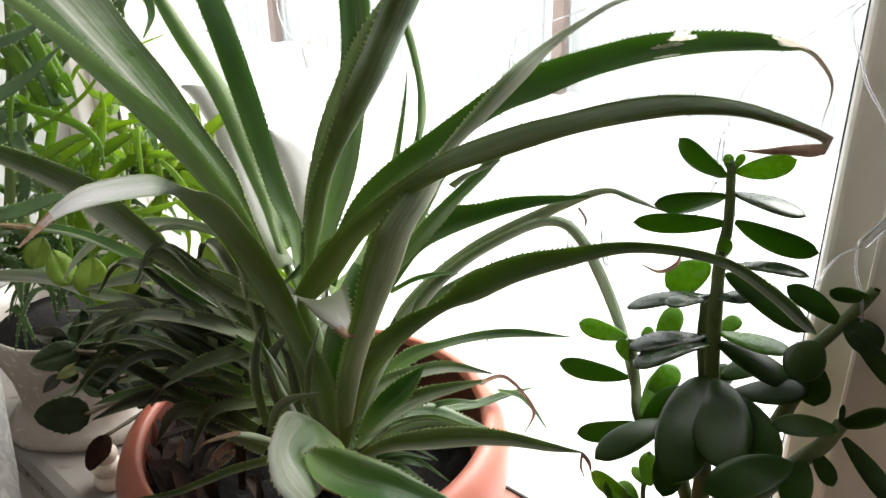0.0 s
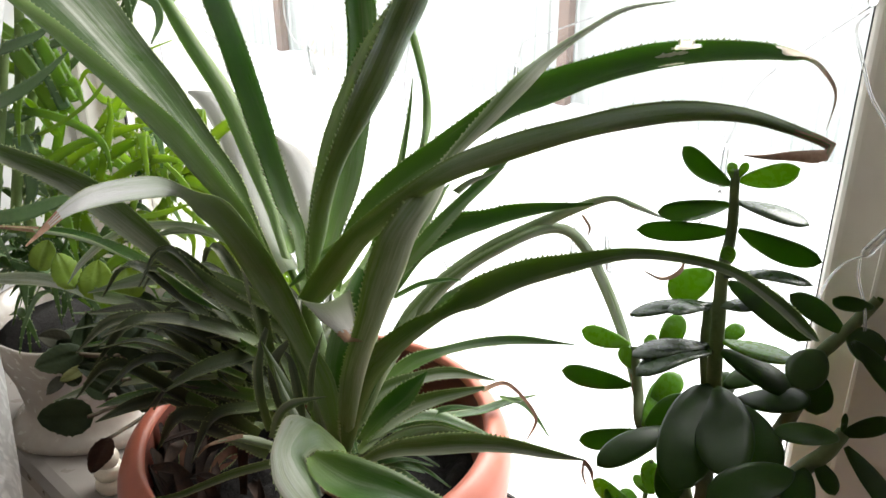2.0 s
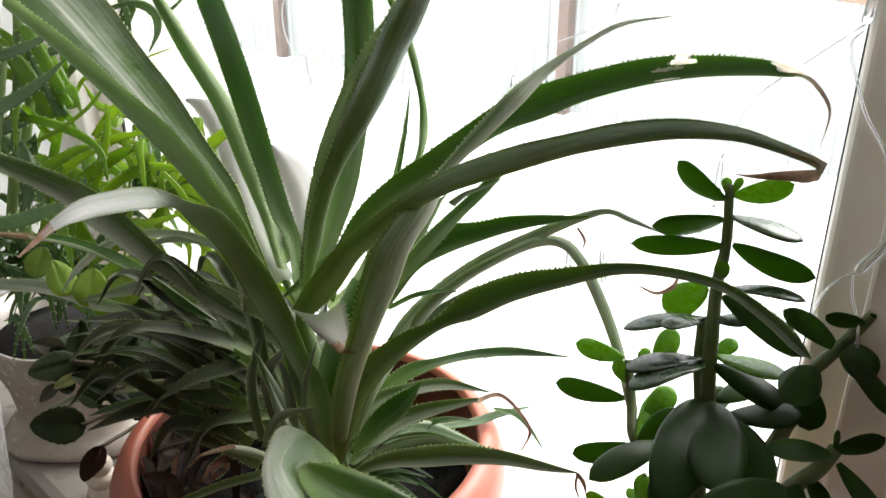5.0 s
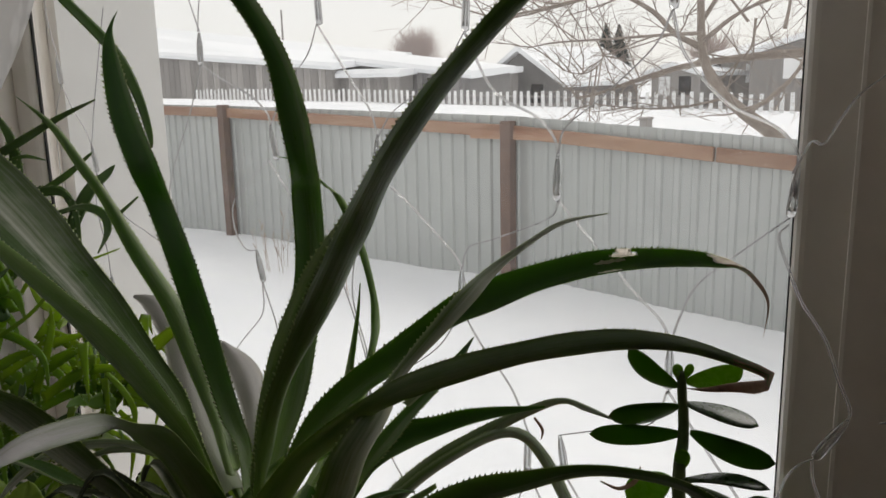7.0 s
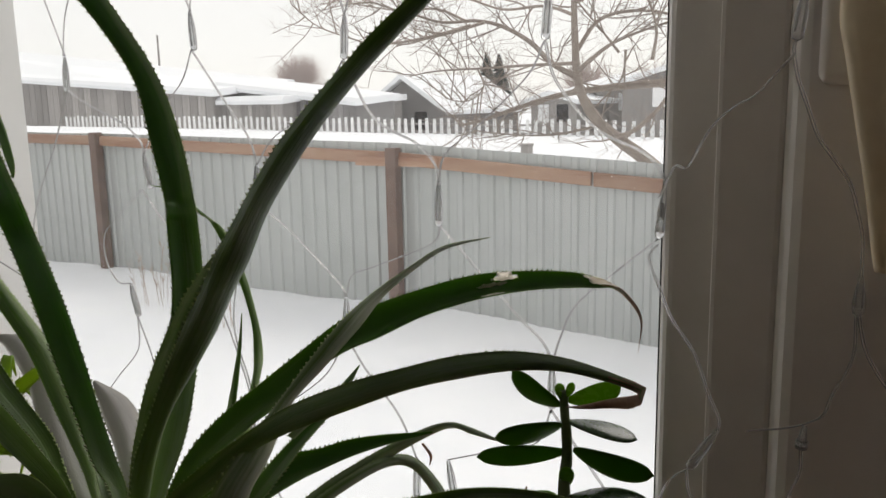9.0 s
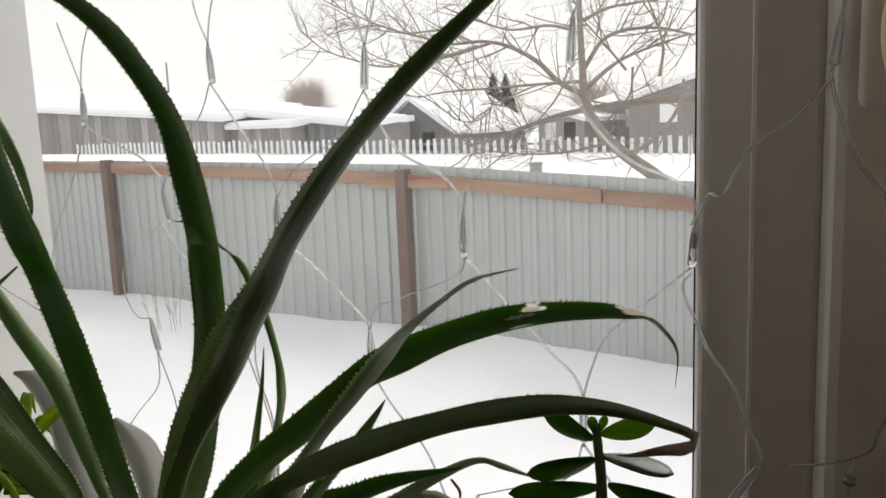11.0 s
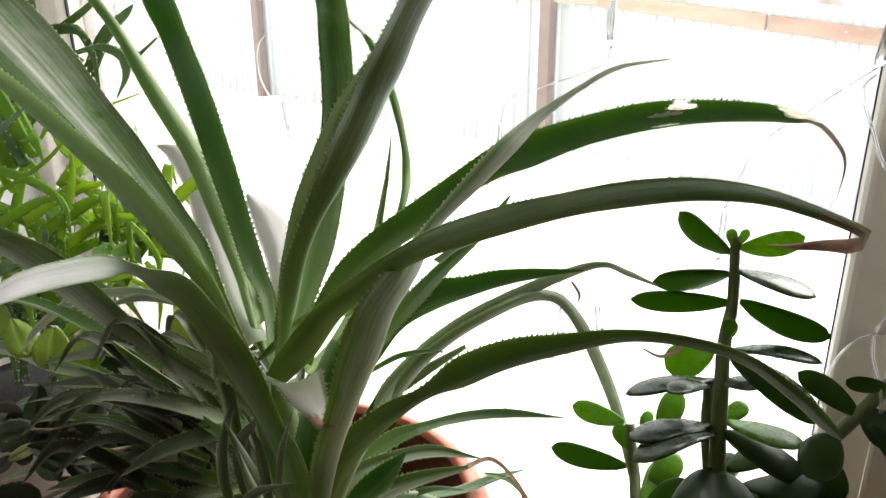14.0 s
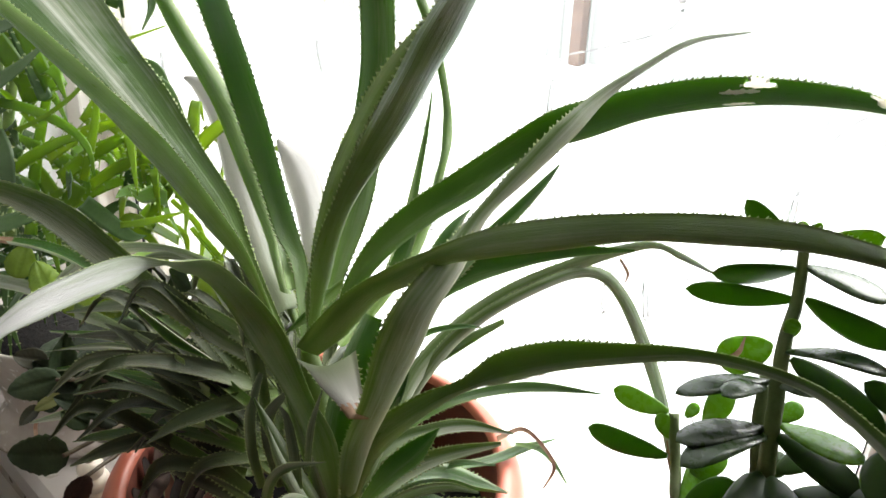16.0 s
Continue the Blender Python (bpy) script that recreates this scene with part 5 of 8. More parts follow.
strap_leaf(pineapple, [((40.4, -7.2, 200.4), (-2.5, -4.2, 3), (5.9, 1.4, -0.8)), ((38.7, 8.6, 227.5), (-2.4, -3.4, 4.8), (6.2, 0.2, -2.6)), ((45.9, 26.6, 251.8), (-3, -4.1, 7.9), (7.1, -0.7, -4.1)), ((61.1, 49.1, 273.9), (-4.2, -6.2, 8), (8.6, 0, -4)), ((77.1, 69.9, 289.2), (-5.4, -8, 8.9), (8.4, 0.1, -3.7)), ((89.1, 91.5, 304.4), (-3.2, -4.3, 10.8), (5.2, -1.8, -4.3)), ((105, 109.5, 317.6), (-0.8, -1.8, 15.8), (4, -3.9, -5.3)), ((124.9, 121.5, 326.9), (-1, -2.2, 16.8), (3.8, -3.9, -5.2)), ((153.8, 136, 341.1), (-0.2, -1.3, 14), (2.7, -3.7, -4.4)), ((191, 142.8, 354.8), (-0.5, -1.4, 11.9), (2.5, -3.6, -4.2)), ((226.1, 145, 363.2), (-0.6, -1.2, 9), (1.9, -3.1, -3.5)), ((257.4, 144, 368.4), (-0.2, -0.7, 6.1), (1.6, -3.2, -3.4)), ((275.8, 139.6, 369.6), (-0.8, -1.1, 4.2), (1.5, -1.9, -2.3)), ((287.1, 135.5, 370.1), (0.4, 0.1, 1.3), (0.1, -1.4, -1)), ((298.2, 128.9, 366.6), (0.8, 0.3, 0.8), (-0.4, -1.6, -0.6)), ((310.8, 115.9, 357.4), (0.6, 0.2, 0.5), (-0.3, -1, -0.3)), ((314.6, 98.8, 342.5), (0.1, 0, 0.2), (0, -0.2, -0.1))], mats=GREEN, bare=True, torn=True, dry=0.12)
strap_leaf(pineapple, [((39.9, -29.7, 198.4), (-7.8, -2.3, 1), (3.6, 5.5, -3.8)), ((66.6, -30.7, 227.9), (-10.5, -3.2, 1.3), (4.9, 7.6, -4.7)), ((94, -30.6, 260.7), (-9.4, -3.3, 0.2), (4.4, 7.6, -3.1)), ((124.2, -32.8, 285.1), (-9.8, -3.2, 0.6), (4.7, 7.9, -3.4)), ((152.6, -37.4, 308.2), (-6.3, -1.2, 1.8), (3.1, 4.4, -3.4)), ((187.7, -43.7, 330.5), (-3.2, 4.3, 5.4), (-0.2, -0.3, -5.9)), ((224.4, -45.3, 348.3), (-3.4, 4.7, 5.9), (-0.1, -0.2, -5.1)), ((256.1, -45.1, 361.8), (-3.3, 3.5, 5), (0.3, 0.3, -3.4)), ((287.2, -52.2, 373.9), (-3.3, 3.8, 5.2), (0.3, 0.3, -2.8)), ((311.9, -54.6, 381.4), (-2.7, 3.2, 4.3), (0.3, 0.3, -2.3)), ((333, -55.5, 384.4), (-1.2, 2.5, 2.7), (0.1, 0.1, -1.9)), ((348.4, -54.2, 382.6), (-0.5, 2, 1.8), (-0.1, -0.1, -1.5)), ((359.1, -53, 380.4), (-0.1, 1.6, 1.2), (-0.3, -0.2, -1.6)), ((361.4, -52.5, 380.1), (0.5, 2.6, 1.2), (-1.1, -0.7, -1.8)), ((362.7, -55.2, 378.4), (1.2, 1.7, -0.7), (-1.6, -0.3, 0.2)), ((361.3, -58.8, 377), (0.2, 0.1, -2.3), (-0.7, 1.6, 1.7)), ((354.1, -65.3, 377.3), (0.3, 0.3, -1.6), (-0.7, 0.9, 1.2)), ((347.8, -71.4, 377), (0.4, 0.4, -0.8), (-0.7, 0.2, 0.6)), ((342.7, -75.7, 377.7), (0, 0, -0.1), (0, 0.1, 0.1))], mats=SAGE, bare=True, dry=0.08, thorn=0.8)
strap_leaf(pineapple, [((81.2, -38.1, 111), (-4.6, -2.3, -0.3), (2.7, 3.8, -1.5)), ((111.7, -53.5, 181), (-6.9, -3.8, -1.2), (4, 6.3, -1.3)), ((137.4, -59.9, 230.6), (-8.1, -4, -0.4), (3.9, 5.7, -1.7)), ((147.5, -52.5, 265.3), (-12.1, -6, -0.7), (4.7, 7.1, -1.7)), ((154.3, -48.2, 287.1), (-11.6, -6.1, -1.4), (4.4, 7.2, -1)), ((157.6, -32.2, 304.1), (-9.3, -4.3, -0.1), (3.6, 5.5, -1.3)), ((155, -9.8, 321), (-4.2, -2.2, -0.7), (2.4, 4.2, -0.2)), ((161.4, 11, 338.9), (-4.5, -1.8, 0.6), (3.4, 4.7, -1.6)), ((168.4, 32.9, 357.4), (-4.5, -1.6, 0.9), (4.2, 5.7, -2.3)), ((171.2, 57.3, 369.4), (-2.7, -0.8, 0.8), (2.6, 3.2, -1.7)), ((179.9, 81.3, 381.4), (-1.4, -0.3, 0.7), (1.4, 1.6, -1.2)), ((190.1, 105.6, 391.5), (-0.9, 0.1, 0.8), (0.8, 0.7, -1.4)), ((206.7, 134.5, 394.2), (-0.1, 0.2, 0.3), (0, 0, -0.3))], mats=SILVER, bare=True)
strap_leaf(pineapple, [((77.9, -37.4, 89.5), (-1.1, -1.6, 1.1), (2.2, 0.8, 0)), ((93.5, -39.1, 145.6), (-4.1, -9, 1), (9.2, 4.8, 3.6)), ((106.2, -39.8, 174.9), (-6, -10.7, 3.8), (12.5, 5.2, 1.7)), ((126.2, -33.6, 199.4), (-5.2, -8.6, 3.9), (8.5, 3.1, 0.2)), ((144, -21.1, 217.9), (-5.2, -8.7, 3.5), (6.8, 2.5, 0.3)), ((156.8, -12.6, 227.5), (-3.5, -5.1, 3.5), (4.5, 1.1, -0.7)), ((169.8, -3.6, 237.3), (-2.6, -2.1, 11.3), (4.1, -2, -4)), ((198.9, -1.8, 257.7), (-1.2, -0.7, 11.1), (2.7, -2.4, -3.5)), ((230.2, 0.3, 275), (-0.8, -0.5, 7.2), (1.9, -1.9, -2.7)), ((261.9, 2, 291.2), (-0.5, -0.4, 3.2), (1.6, -1.6, -2.2)), ((289, 7.3, 295.2), (-0.2, -0.1, 2.7), (1, -1.6, -1.8)), ((313.6, 7.9, 295.4), (0.3, 0.3, 2.6), (0.4, -2.1, -1.7)), ((336.3, 5.5, 288.3), (0.5, 0.5, 3.3), (0.2, -2.9, -2)), ((349.5, 3.5, 281.7), (0.9, 0.7, 2.6), (-0.3, -2.8, -1.5)), ((356.4, 2, 278.4), (0.3, 0.2, 0.5), (-0.2, -0.7, -0.2))], mats=HOLLOW, bare=True)
strap_leaf(pineapple, [((78.5, -19.8, 113.5), (-2.6, -0.8, 0.4), (1.5, 1.8, -1.5)), ((80.5, 6.3, 154.9), (-4.5, -1.2, 1), (2.5, 3.1, -2.7)), ((78.2, 32.1, 177.3), (-5.2, -0.5, 2.5), (2.8, 2.9, -4.3)), ((82.9, 66.4, 195.3), (-5.3, -0.4, 2.6), (2.9, 3, -4.4)), ((96.6, 94.5, 211.5), (-5.1, 0.1, 3.1), (2.8, 2.7, -4.7)), ((116, 115.5, 226.8), (-4.2, 0.3, 2.8), (2.4, 2.3, -4.2)), ((141.9, 130.3, 244.1), (-2.1, 1.7, 2.9), (0.7, 0.4, -3.9)), ((170.8, 136.5, 259.5), (-1.4, 0.9, 1.7), (0.6, 0.4, -2.3)), ((191.1, 135.9, 259.2), (-0.3, 1.7, 1.5), (-0.4, -0.5, -2)), ((212.3, 136, 256.3), (0, 0.6, 0.4), (-0.2, -0.2, -0.6))], mats=SILVER, bare=True)
strap_leaf(pineapple, [((63.6, -2.2, 177.3), (-1.7, -1.8, 2.4), (3.2, 0.5, -1.3)), ((69.1, 25.7, 201), (-1.9, -1.5, 5.5), (4.5, -0.9, -3.7)), ((71.1, 50.1, 221.7), (-2.1, -1.4, 8.1), (5.7, -2.2, -5.8)), ((81.2, 72.9, 231.9), (-2.5, -1.5, 11.2), (6, -3.1, -6.7)), ((97, 91.6, 236.3), (-2.2, -1.4, 8.6), (3.8, -1.9, -4.2)), ((111.2, 105, 241.8), (-1.5, -0.8, 7.2), (2.9, -1.9, -3.6)), ((132.1, 116.1, 248), (-0.8, -0.4, 4.6), (1.7, -1.3, -2.3)), ((163.3, 128.9, 255.9), (-0.1, 0, 0.6), (0.3, -0.3, -0.5))], mats=GREEN, bare=True)
strap_leaf(pineapple, [((73, -19.3, 113), (-2.3, -0.7, 0.5), (1.2, 1.5, -1.4)), ((82.4, 38, 178.1), (-4, -0.2, 2.1), (2.1, 2.1, -3.6)), ((96.1, 69.3, 204.8), (-2.8, 0.9, 2.6), (1.2, 0.8, -3.8)), ((115.1, 100, 222.1), (-2.3, 1.2, 2.6), (1, 0.6, -3.5)), ((129.4, 120.8, 229.8), (-2.1, 1.7, 2.9), (0.7, 0.3, -3.9)), ((142.8, 132.2, 228), (-0.4, 3.2, 2.7), (-1, -1.1, -3.8)), ((157.7, 135.3, 214.9), (1.3, 4.1, 1.3), (-2.7, -1.9, -2.5)), ((175, 133.1, 193.9), (2, 4.3, 0.4), (-3.4, -2, -1.8)), ((190.7, 128.4, 173.8), (1.9, 4.1, 0.4), (-3.1, -1.9, -1.8)), ((204.9, 121.6, 154.7), (1.7, 3.6, 0.2), (-2.8, -1.6, -1.6)), ((215.5, 115.1, 137), (1.6, 3, -0.1), (-2.5, -1.4, -1.1)), ((225.5, 107.7, 118.7), (0.6, 1.3, 0.1), (-0.9, -0.6, -0.6))], mats=SILVER, bare=True, dry=0.06)
strap_leaf(pineapple, [((88.6, -53.6, 224.2), (-15.8, -7.6, 1.2), (6.7, 16.3, 5.3)), ((96.8, -55, 221.8), (-13.2, -6.3, 1.1), (6.1, 12.8, 2.8)), ((107.3, -58.4, 220.1), (-9.8, -4.9, 0.4), (5.4, 9.4, 0.7)), ((117.9, -61.1, 219.4), (-7, -3.6, 0.1), (4.1, 6.1, -0.7)), ((128.5, -64, 218.3), (-5.3, -3.3, -1), (3.6, 5.1, -0.9))], mats=FADED, dry=0.2, curl=0.12)
strap_leaf(pineapple, [((70.1, 4.9, 126), (-2.1, -2.1, 3.7), (4.1, 0.3, -2)), ((74, 37, 134.1), (-2.6, -2.3, 5.4), (5.1, -0.2, -3.2)), ((83.6, 62, 136.1), (-1.6, -1.4, 3.5), (3.1, -0.2, -2.1)), ((96.8, 91.5, 135.3), (-1, -0.6, 3.9), (2.4, -1.2, -2.6)), ((115.4, 116.6, 133.4), (-0.6, -0.1, 3.7), (1.8, -1.5, -2.5)), ((146, 145, 128.4), (0, 0, 0.5), (0.2, -0.2, -0.3))], mats=GREEN)
strap_leaf(pineapple, [((83.3, -36.6, 85), (-1, -1.1, 1.4), (1.9, 0.5, -0.5)), ((100, -14.9, 95.5), (-1.8, -1, 6.1), (3.4, -0.9, -2.9)), ((120.9, 8.1, 96.6), (-1.4, 0, 10.1), (3.3, -2.4, -4.1)), ((140.1, 28.7, 96.4), (-1.5, -0.2, 9.6), (3.1, -2.3, -3.9)), ((158.9, 49.3, 91.7), (-0.9, 0.1, 7.5), (2.1, -2.1, -3)), ((179.4, 69.6, 83.7), (-0.8, -0.1, 4.8), (1.4, -1.3, -1.9)), ((197.2, 86.2, 78.8), (-0.1, 0, 0.7), (0.3, -0.3, -0.4))], mats=HOLLOW, bare=True)
strap_leaf(pineapple, [((74.9, -22.8, 109.2), (-1.8, -2, 2.2), (3.2, 0.8, -0.8)), ((75.2, 3.1, 125), (-2.4, -2, 5.3), (4.8, -0.2, -3)), ((86.7, 33.2, 127.8), (-1.4, -0.8, 5), (3.4, -1.2, -3.1)), ((99.5, 55.9, 125.9), (-1.1, -0.6, 4.5), (2.8, -1.3, -2.9)), ((120.4, 77.8, 117.5), (-0.2, -0.1, 0.7), (0.5, -0.2, -0.5))], mats=SILVER)
strap_leaf(pineapple, [((84, -30.2, 94.6), (-1.8, -2.5, 1.5), (3.3, 1.3, 0)), ((86.1, 6.4, 108.3), (-2.7, -2, 7.2), (5.7, -0.9, -4.2)), ((98, 32.6, 113.9), (-1.2, -0.4, 5.9), (3.4, -1.8, -3.7)), ((121, 63.8, 118.1), (-0.3, 0, 1.7), (0.8, -0.6, -1.1))], mats=SILVER)
strap_leaf(pineapple, [((83.6, -25.8, 102.9), (-1.9, -2.8, 1.3), (3.4, 1.5, 0.2)), ((87, -6.6, 117.6), (-3.7, -3.9, 5.6), (6.9, 1.1, -2.6)), ((94.2, 8.2, 129), (-3.5, -3, 7.3), (6.9, -0.2, -4.2)), ((101, 24.1, 142.8), (-0.3, -0.3, 0.7), (0.6, -0.1, -0.4))], mats=DEEP)
strap_leaf(pineapple, [((42.6, -22.8, 127.4), (2.6, 2.1, 3.8), (-0.3, -3.9, -1.8)), ((11.9, -27.7, 162.5), (4.5, 3.1, 4), (-1.1, -5.4, -1.6)), ((-23.3, -51.1, 188.4), (4.6, 3.3, 4.9), (-0.5, -5.7, -2.5)), ((-49.8, -73.7, 217), (6.8, 4.2, 4.2), (-1.6, -6.9, -1.6)), ((-74.6, -90.4, 243), (8.5, 5.7, 6.8), (-1, -9.2, -3.6)), ((-95.2, -109, 269.1), (11.1, 7, 6.7), (-1.4, -8.8, -2.8)), ((-104.9, -130.4, 288.4), (9.2, 5.9, 5.8), (-0.8, -7.3, -2.7)), ((-88.2, -161.9, 312), (2.8, 2.3, 5.4), (1.7, -3.2, -3.4)), ((-84.7, -184.7, 331.1), (0.7, 0.7, 1.9), (1, -1.1, -1.5))], mats=HOLLOW)
strap_leaf(pineapple, [((-21.4, -78.6, 184.1), (-1.3, 0.6, 1.5), (0.3, 0, -2.1)), ((-111.5, -71.7, 161), (-1.7, 0.8, 2.1), (0.3, -0.2, -2.9)), ((-195.1, -72.6, 139.9), (-2.8, 2.7, 4.6), (-0.4, -1.4, -6.2)), ((-269.1, -74.2, 127.6), (-3.9, 1.9, 4.7), (0.4, -0.6, -6.4)), ((-333.3, -82.1, 114.3), (-4.5, 1.4, 4.8), (0.8, -0.3, -6.4)), ((-434.9, -102.7, 87.9), (-2.4, 1.6, 3.3), (-0.2, -0.9, -4.4))], mats=SILVER)
strap_leaf(pineapple, [((9.5, -39, 187.5), (1.1, 1.2, 3.1), (0.5, -2.3, -2)), ((-24.4, -45.8, 194), (2, 2.4, 7), (1.2, -3.1, -3.2)), ((-68.1, -50.4, 192), (1.1, 1.5, 5.3), (1.2, -2.1, -2.5)), ((-118, -61.2, 176.6), (0.3, 1, 7.5), (2.7, -2.1, -3.6)), ((-182.9, -86.7, 152), (0, 0.1, 0.8), (0.4, -0.3, -0.5))], mats=HOLLOW)
strap_leaf(pineapple, [((-13.3, -38.9, 221.1), (-0.6, 2.1, 2.2), (-0.9, -1.2, -3)), ((-45.2, -38.4, 227), (-0.5, 2.1, 2.1), (-0.9, -1.2, -2.8)), ((-77.9, -43.2, 227.3), (-1, 1.4, 2.1), (-0.3, -0.7, -2.7)), ((-117.1, -54.2, 220.1), (-2.1, 1.1, 2.7), (0.3, -0.2, -3.4)), ((-152.2, -67.6, 207.2), (-3.3, -0.1, 2.3), (1.3, 0.9, -3.1)), ((-182.7, -84.3, 181.2), (-2.6, -0.4, 1.4), (1.1, 1, -2.1)), ((-206.3, -92.1, 154.6), (-0.3, -0.1, 0.2), (0.1, 0.1, -0.3))], mats=SILVER)
strap_leaf(pineapple, [((-17.6, -38.8, 225.8), (-0.8, 1.7, 2.1), (-0.6, -0.9, -2.7)), ((-59.6, -38.3, 224.6), (-0.8, 1.5, 1.9), (-0.5, -0.8, -2.4)), ((-91, -49.6, 221.9), (-1.7, 0.8, 2.1), (0.3, -0.1, -2.7)), ((-117, -66.2, 209.6), (-0.3, 0, 0.2), (0.1, 0.1, -0.2))], mats=SILVER)
strap_leaf(pineapple, [((-5.5, -79.5, 144.7), (-1.4, 1.2, 2.1), (0.1, -0.5, -3)), ((-72.6, -82.1, 114.7), (-1.8, 1.4, 2.6), (0.1, -0.6, -3.8)), ((-113.7, -87.1, 100.2), (-3.7, 1.5, 4.1), (0.9, -0.2, -6)), ((-166.2, -101.7, 74.8), (-3.2, 0.9, 3.2), (0.8, 0, -4.7)), ((-220.4, -121.2, 43.8), (-0.6, 0.1, 0.6), (0.2, 0, -0.8))], mats=SILVER)
strap_leaf(pineapple, [((71.5, 24.3, 210.1), (-2.1, -1.9, 4.4), (4.4, -0.2, -2.9)), ((77.5, 59, 234.4), (-3.2, -3.9, 3.6), (5.8, 1.2, -2)), ((81.8, 80.2, 248.6), (-2.6, -3.2, 2.7), (4.6, 1, -1.5)), ((89.7, 101.6, 264.9), (-2.4, -3, 2.4), (4.2, 0.8, -1.4)), ((97.6, 121, 283.1), (-1.3, -1.4, 1.8), (2.3, 0.1, -1.3)), ((101.4, 131, 294), (-0.2, -0.1, 0.4), (0.4, -0.1, -0.3))], mats=DEEP)
# side-shoot leaves, the deeper ones in the copy darkened for shade
strap_leaf(pineapple, [((-21.8, -46, 159.3), (1, 1.6, 4.2), (1, -2.8, -2.9)), ((-53.2, -55.9, 165.5), (0.9, 1.7, 4.7), (1.4, -2.9, -3.4)), ((-89.9, -68.1, 164), (0.3, 1.1, 4.6), (2, -2.2, -3.3)), ((-123.9, -81.3, 156.9), (-0.2, 0.6, 3.8), (2.1, -1.4, -2.7)), ((-159, -97.5, 146.5), (0, 0.1, 0.5), (0.2, -0.2, -0.3))], mats=SHADED)
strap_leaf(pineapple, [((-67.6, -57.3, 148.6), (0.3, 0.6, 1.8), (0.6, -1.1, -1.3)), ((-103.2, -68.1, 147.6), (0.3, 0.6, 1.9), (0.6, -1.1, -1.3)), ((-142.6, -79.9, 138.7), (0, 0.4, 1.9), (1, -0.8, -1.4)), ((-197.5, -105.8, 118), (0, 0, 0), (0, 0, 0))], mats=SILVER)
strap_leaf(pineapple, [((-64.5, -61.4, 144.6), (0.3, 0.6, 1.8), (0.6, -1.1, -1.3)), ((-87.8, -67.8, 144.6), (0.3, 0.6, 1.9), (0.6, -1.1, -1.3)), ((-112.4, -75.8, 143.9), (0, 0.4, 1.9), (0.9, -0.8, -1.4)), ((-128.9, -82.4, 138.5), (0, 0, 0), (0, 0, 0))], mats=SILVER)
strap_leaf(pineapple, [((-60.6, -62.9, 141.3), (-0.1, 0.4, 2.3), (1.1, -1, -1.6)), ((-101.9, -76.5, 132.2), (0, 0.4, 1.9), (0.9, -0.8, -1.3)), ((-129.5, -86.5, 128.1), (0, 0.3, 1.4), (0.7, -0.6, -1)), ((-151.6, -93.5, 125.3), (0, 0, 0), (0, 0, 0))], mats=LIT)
strap_leaf(pineapple, [((-2.6, -61.3, 130.4), (0.8, 1.3, 3.1), (0.6, -2.2, -2.1)), ((-48.6, -69.5, 132.2), (0.9, 1.5, 3.7), (0.9, -2.4, -2.5)), ((-77.4, -76.7, 129.3), (0.6, 1.1, 2.8), (0.7, -1.8, -1.9)), ((-120.4, -84.1, 128), (0, 0, 0), (0, 0, 0))], mats=SHADED)
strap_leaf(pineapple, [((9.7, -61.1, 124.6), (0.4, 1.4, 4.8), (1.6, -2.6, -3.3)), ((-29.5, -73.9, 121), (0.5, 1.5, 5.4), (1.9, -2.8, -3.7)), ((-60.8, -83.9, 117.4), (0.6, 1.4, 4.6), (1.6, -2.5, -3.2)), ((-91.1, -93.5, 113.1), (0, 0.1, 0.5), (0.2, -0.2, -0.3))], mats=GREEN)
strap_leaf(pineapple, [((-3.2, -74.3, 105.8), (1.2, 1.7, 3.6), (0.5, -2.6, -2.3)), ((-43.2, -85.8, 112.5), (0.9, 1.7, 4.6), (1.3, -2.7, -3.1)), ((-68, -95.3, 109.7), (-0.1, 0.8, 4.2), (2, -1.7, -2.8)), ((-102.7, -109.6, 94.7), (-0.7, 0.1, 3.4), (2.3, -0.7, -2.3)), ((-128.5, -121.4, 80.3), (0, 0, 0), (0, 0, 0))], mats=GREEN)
strap_leaf(pineapple, [((22.9, -71.5, 100.5), (2.6, 3.3, 6.3), (0.3, -5.1, -3.8)), ((-13.2, -77.2, 106.1), (2.4, 3.4, 7.3), (1, -5.3, -4.6)), ((-42.8, -86.9, 107.6), (0.8, 1.9, 6), (1.9, -3.3, -4)), ((-66, -97.1, 106.4), (0, 0.1, 0.5), (0.2, -0.2, -0.3))], mats=SHADED)
strap_leaf(pineapple, [((35.4, -71.8, 93.7), (1.3, 2.2, 5.3), (0.9, -3.6, -3.3)), ((3.1, -79.9, 97), (1.4, 2.3, 5.9), (1.2, -3.8, -3.7)), ((-26.8, -89, 97.5), (0.8, 1.7, 4.6), (1.2, -2.7, -3)), ((-46.8, -95.9, 96.8), (0, 0.1, 0.5), (0.2, -0.2, -0.3))], mats=SHADED)
strap_leaf(pineapple, [((34.4, -67.2, 109.7), (2.3, 1.6, 1.2), (-1.1, -2.4, -0.2)), ((22.7, -64.7, 135.7), (3.3, 2, 0.9), (-1.7, -3, 0.3)), ((11, -53.9, 155.8), (3.3, 1.5, -0.1), (-1.8, -2.4, 1.1)), ((-1.5, -29.2, 180.2), (0.2, 0.1, 0), (-0.1, -0.2, 0))], mats=SHADED)
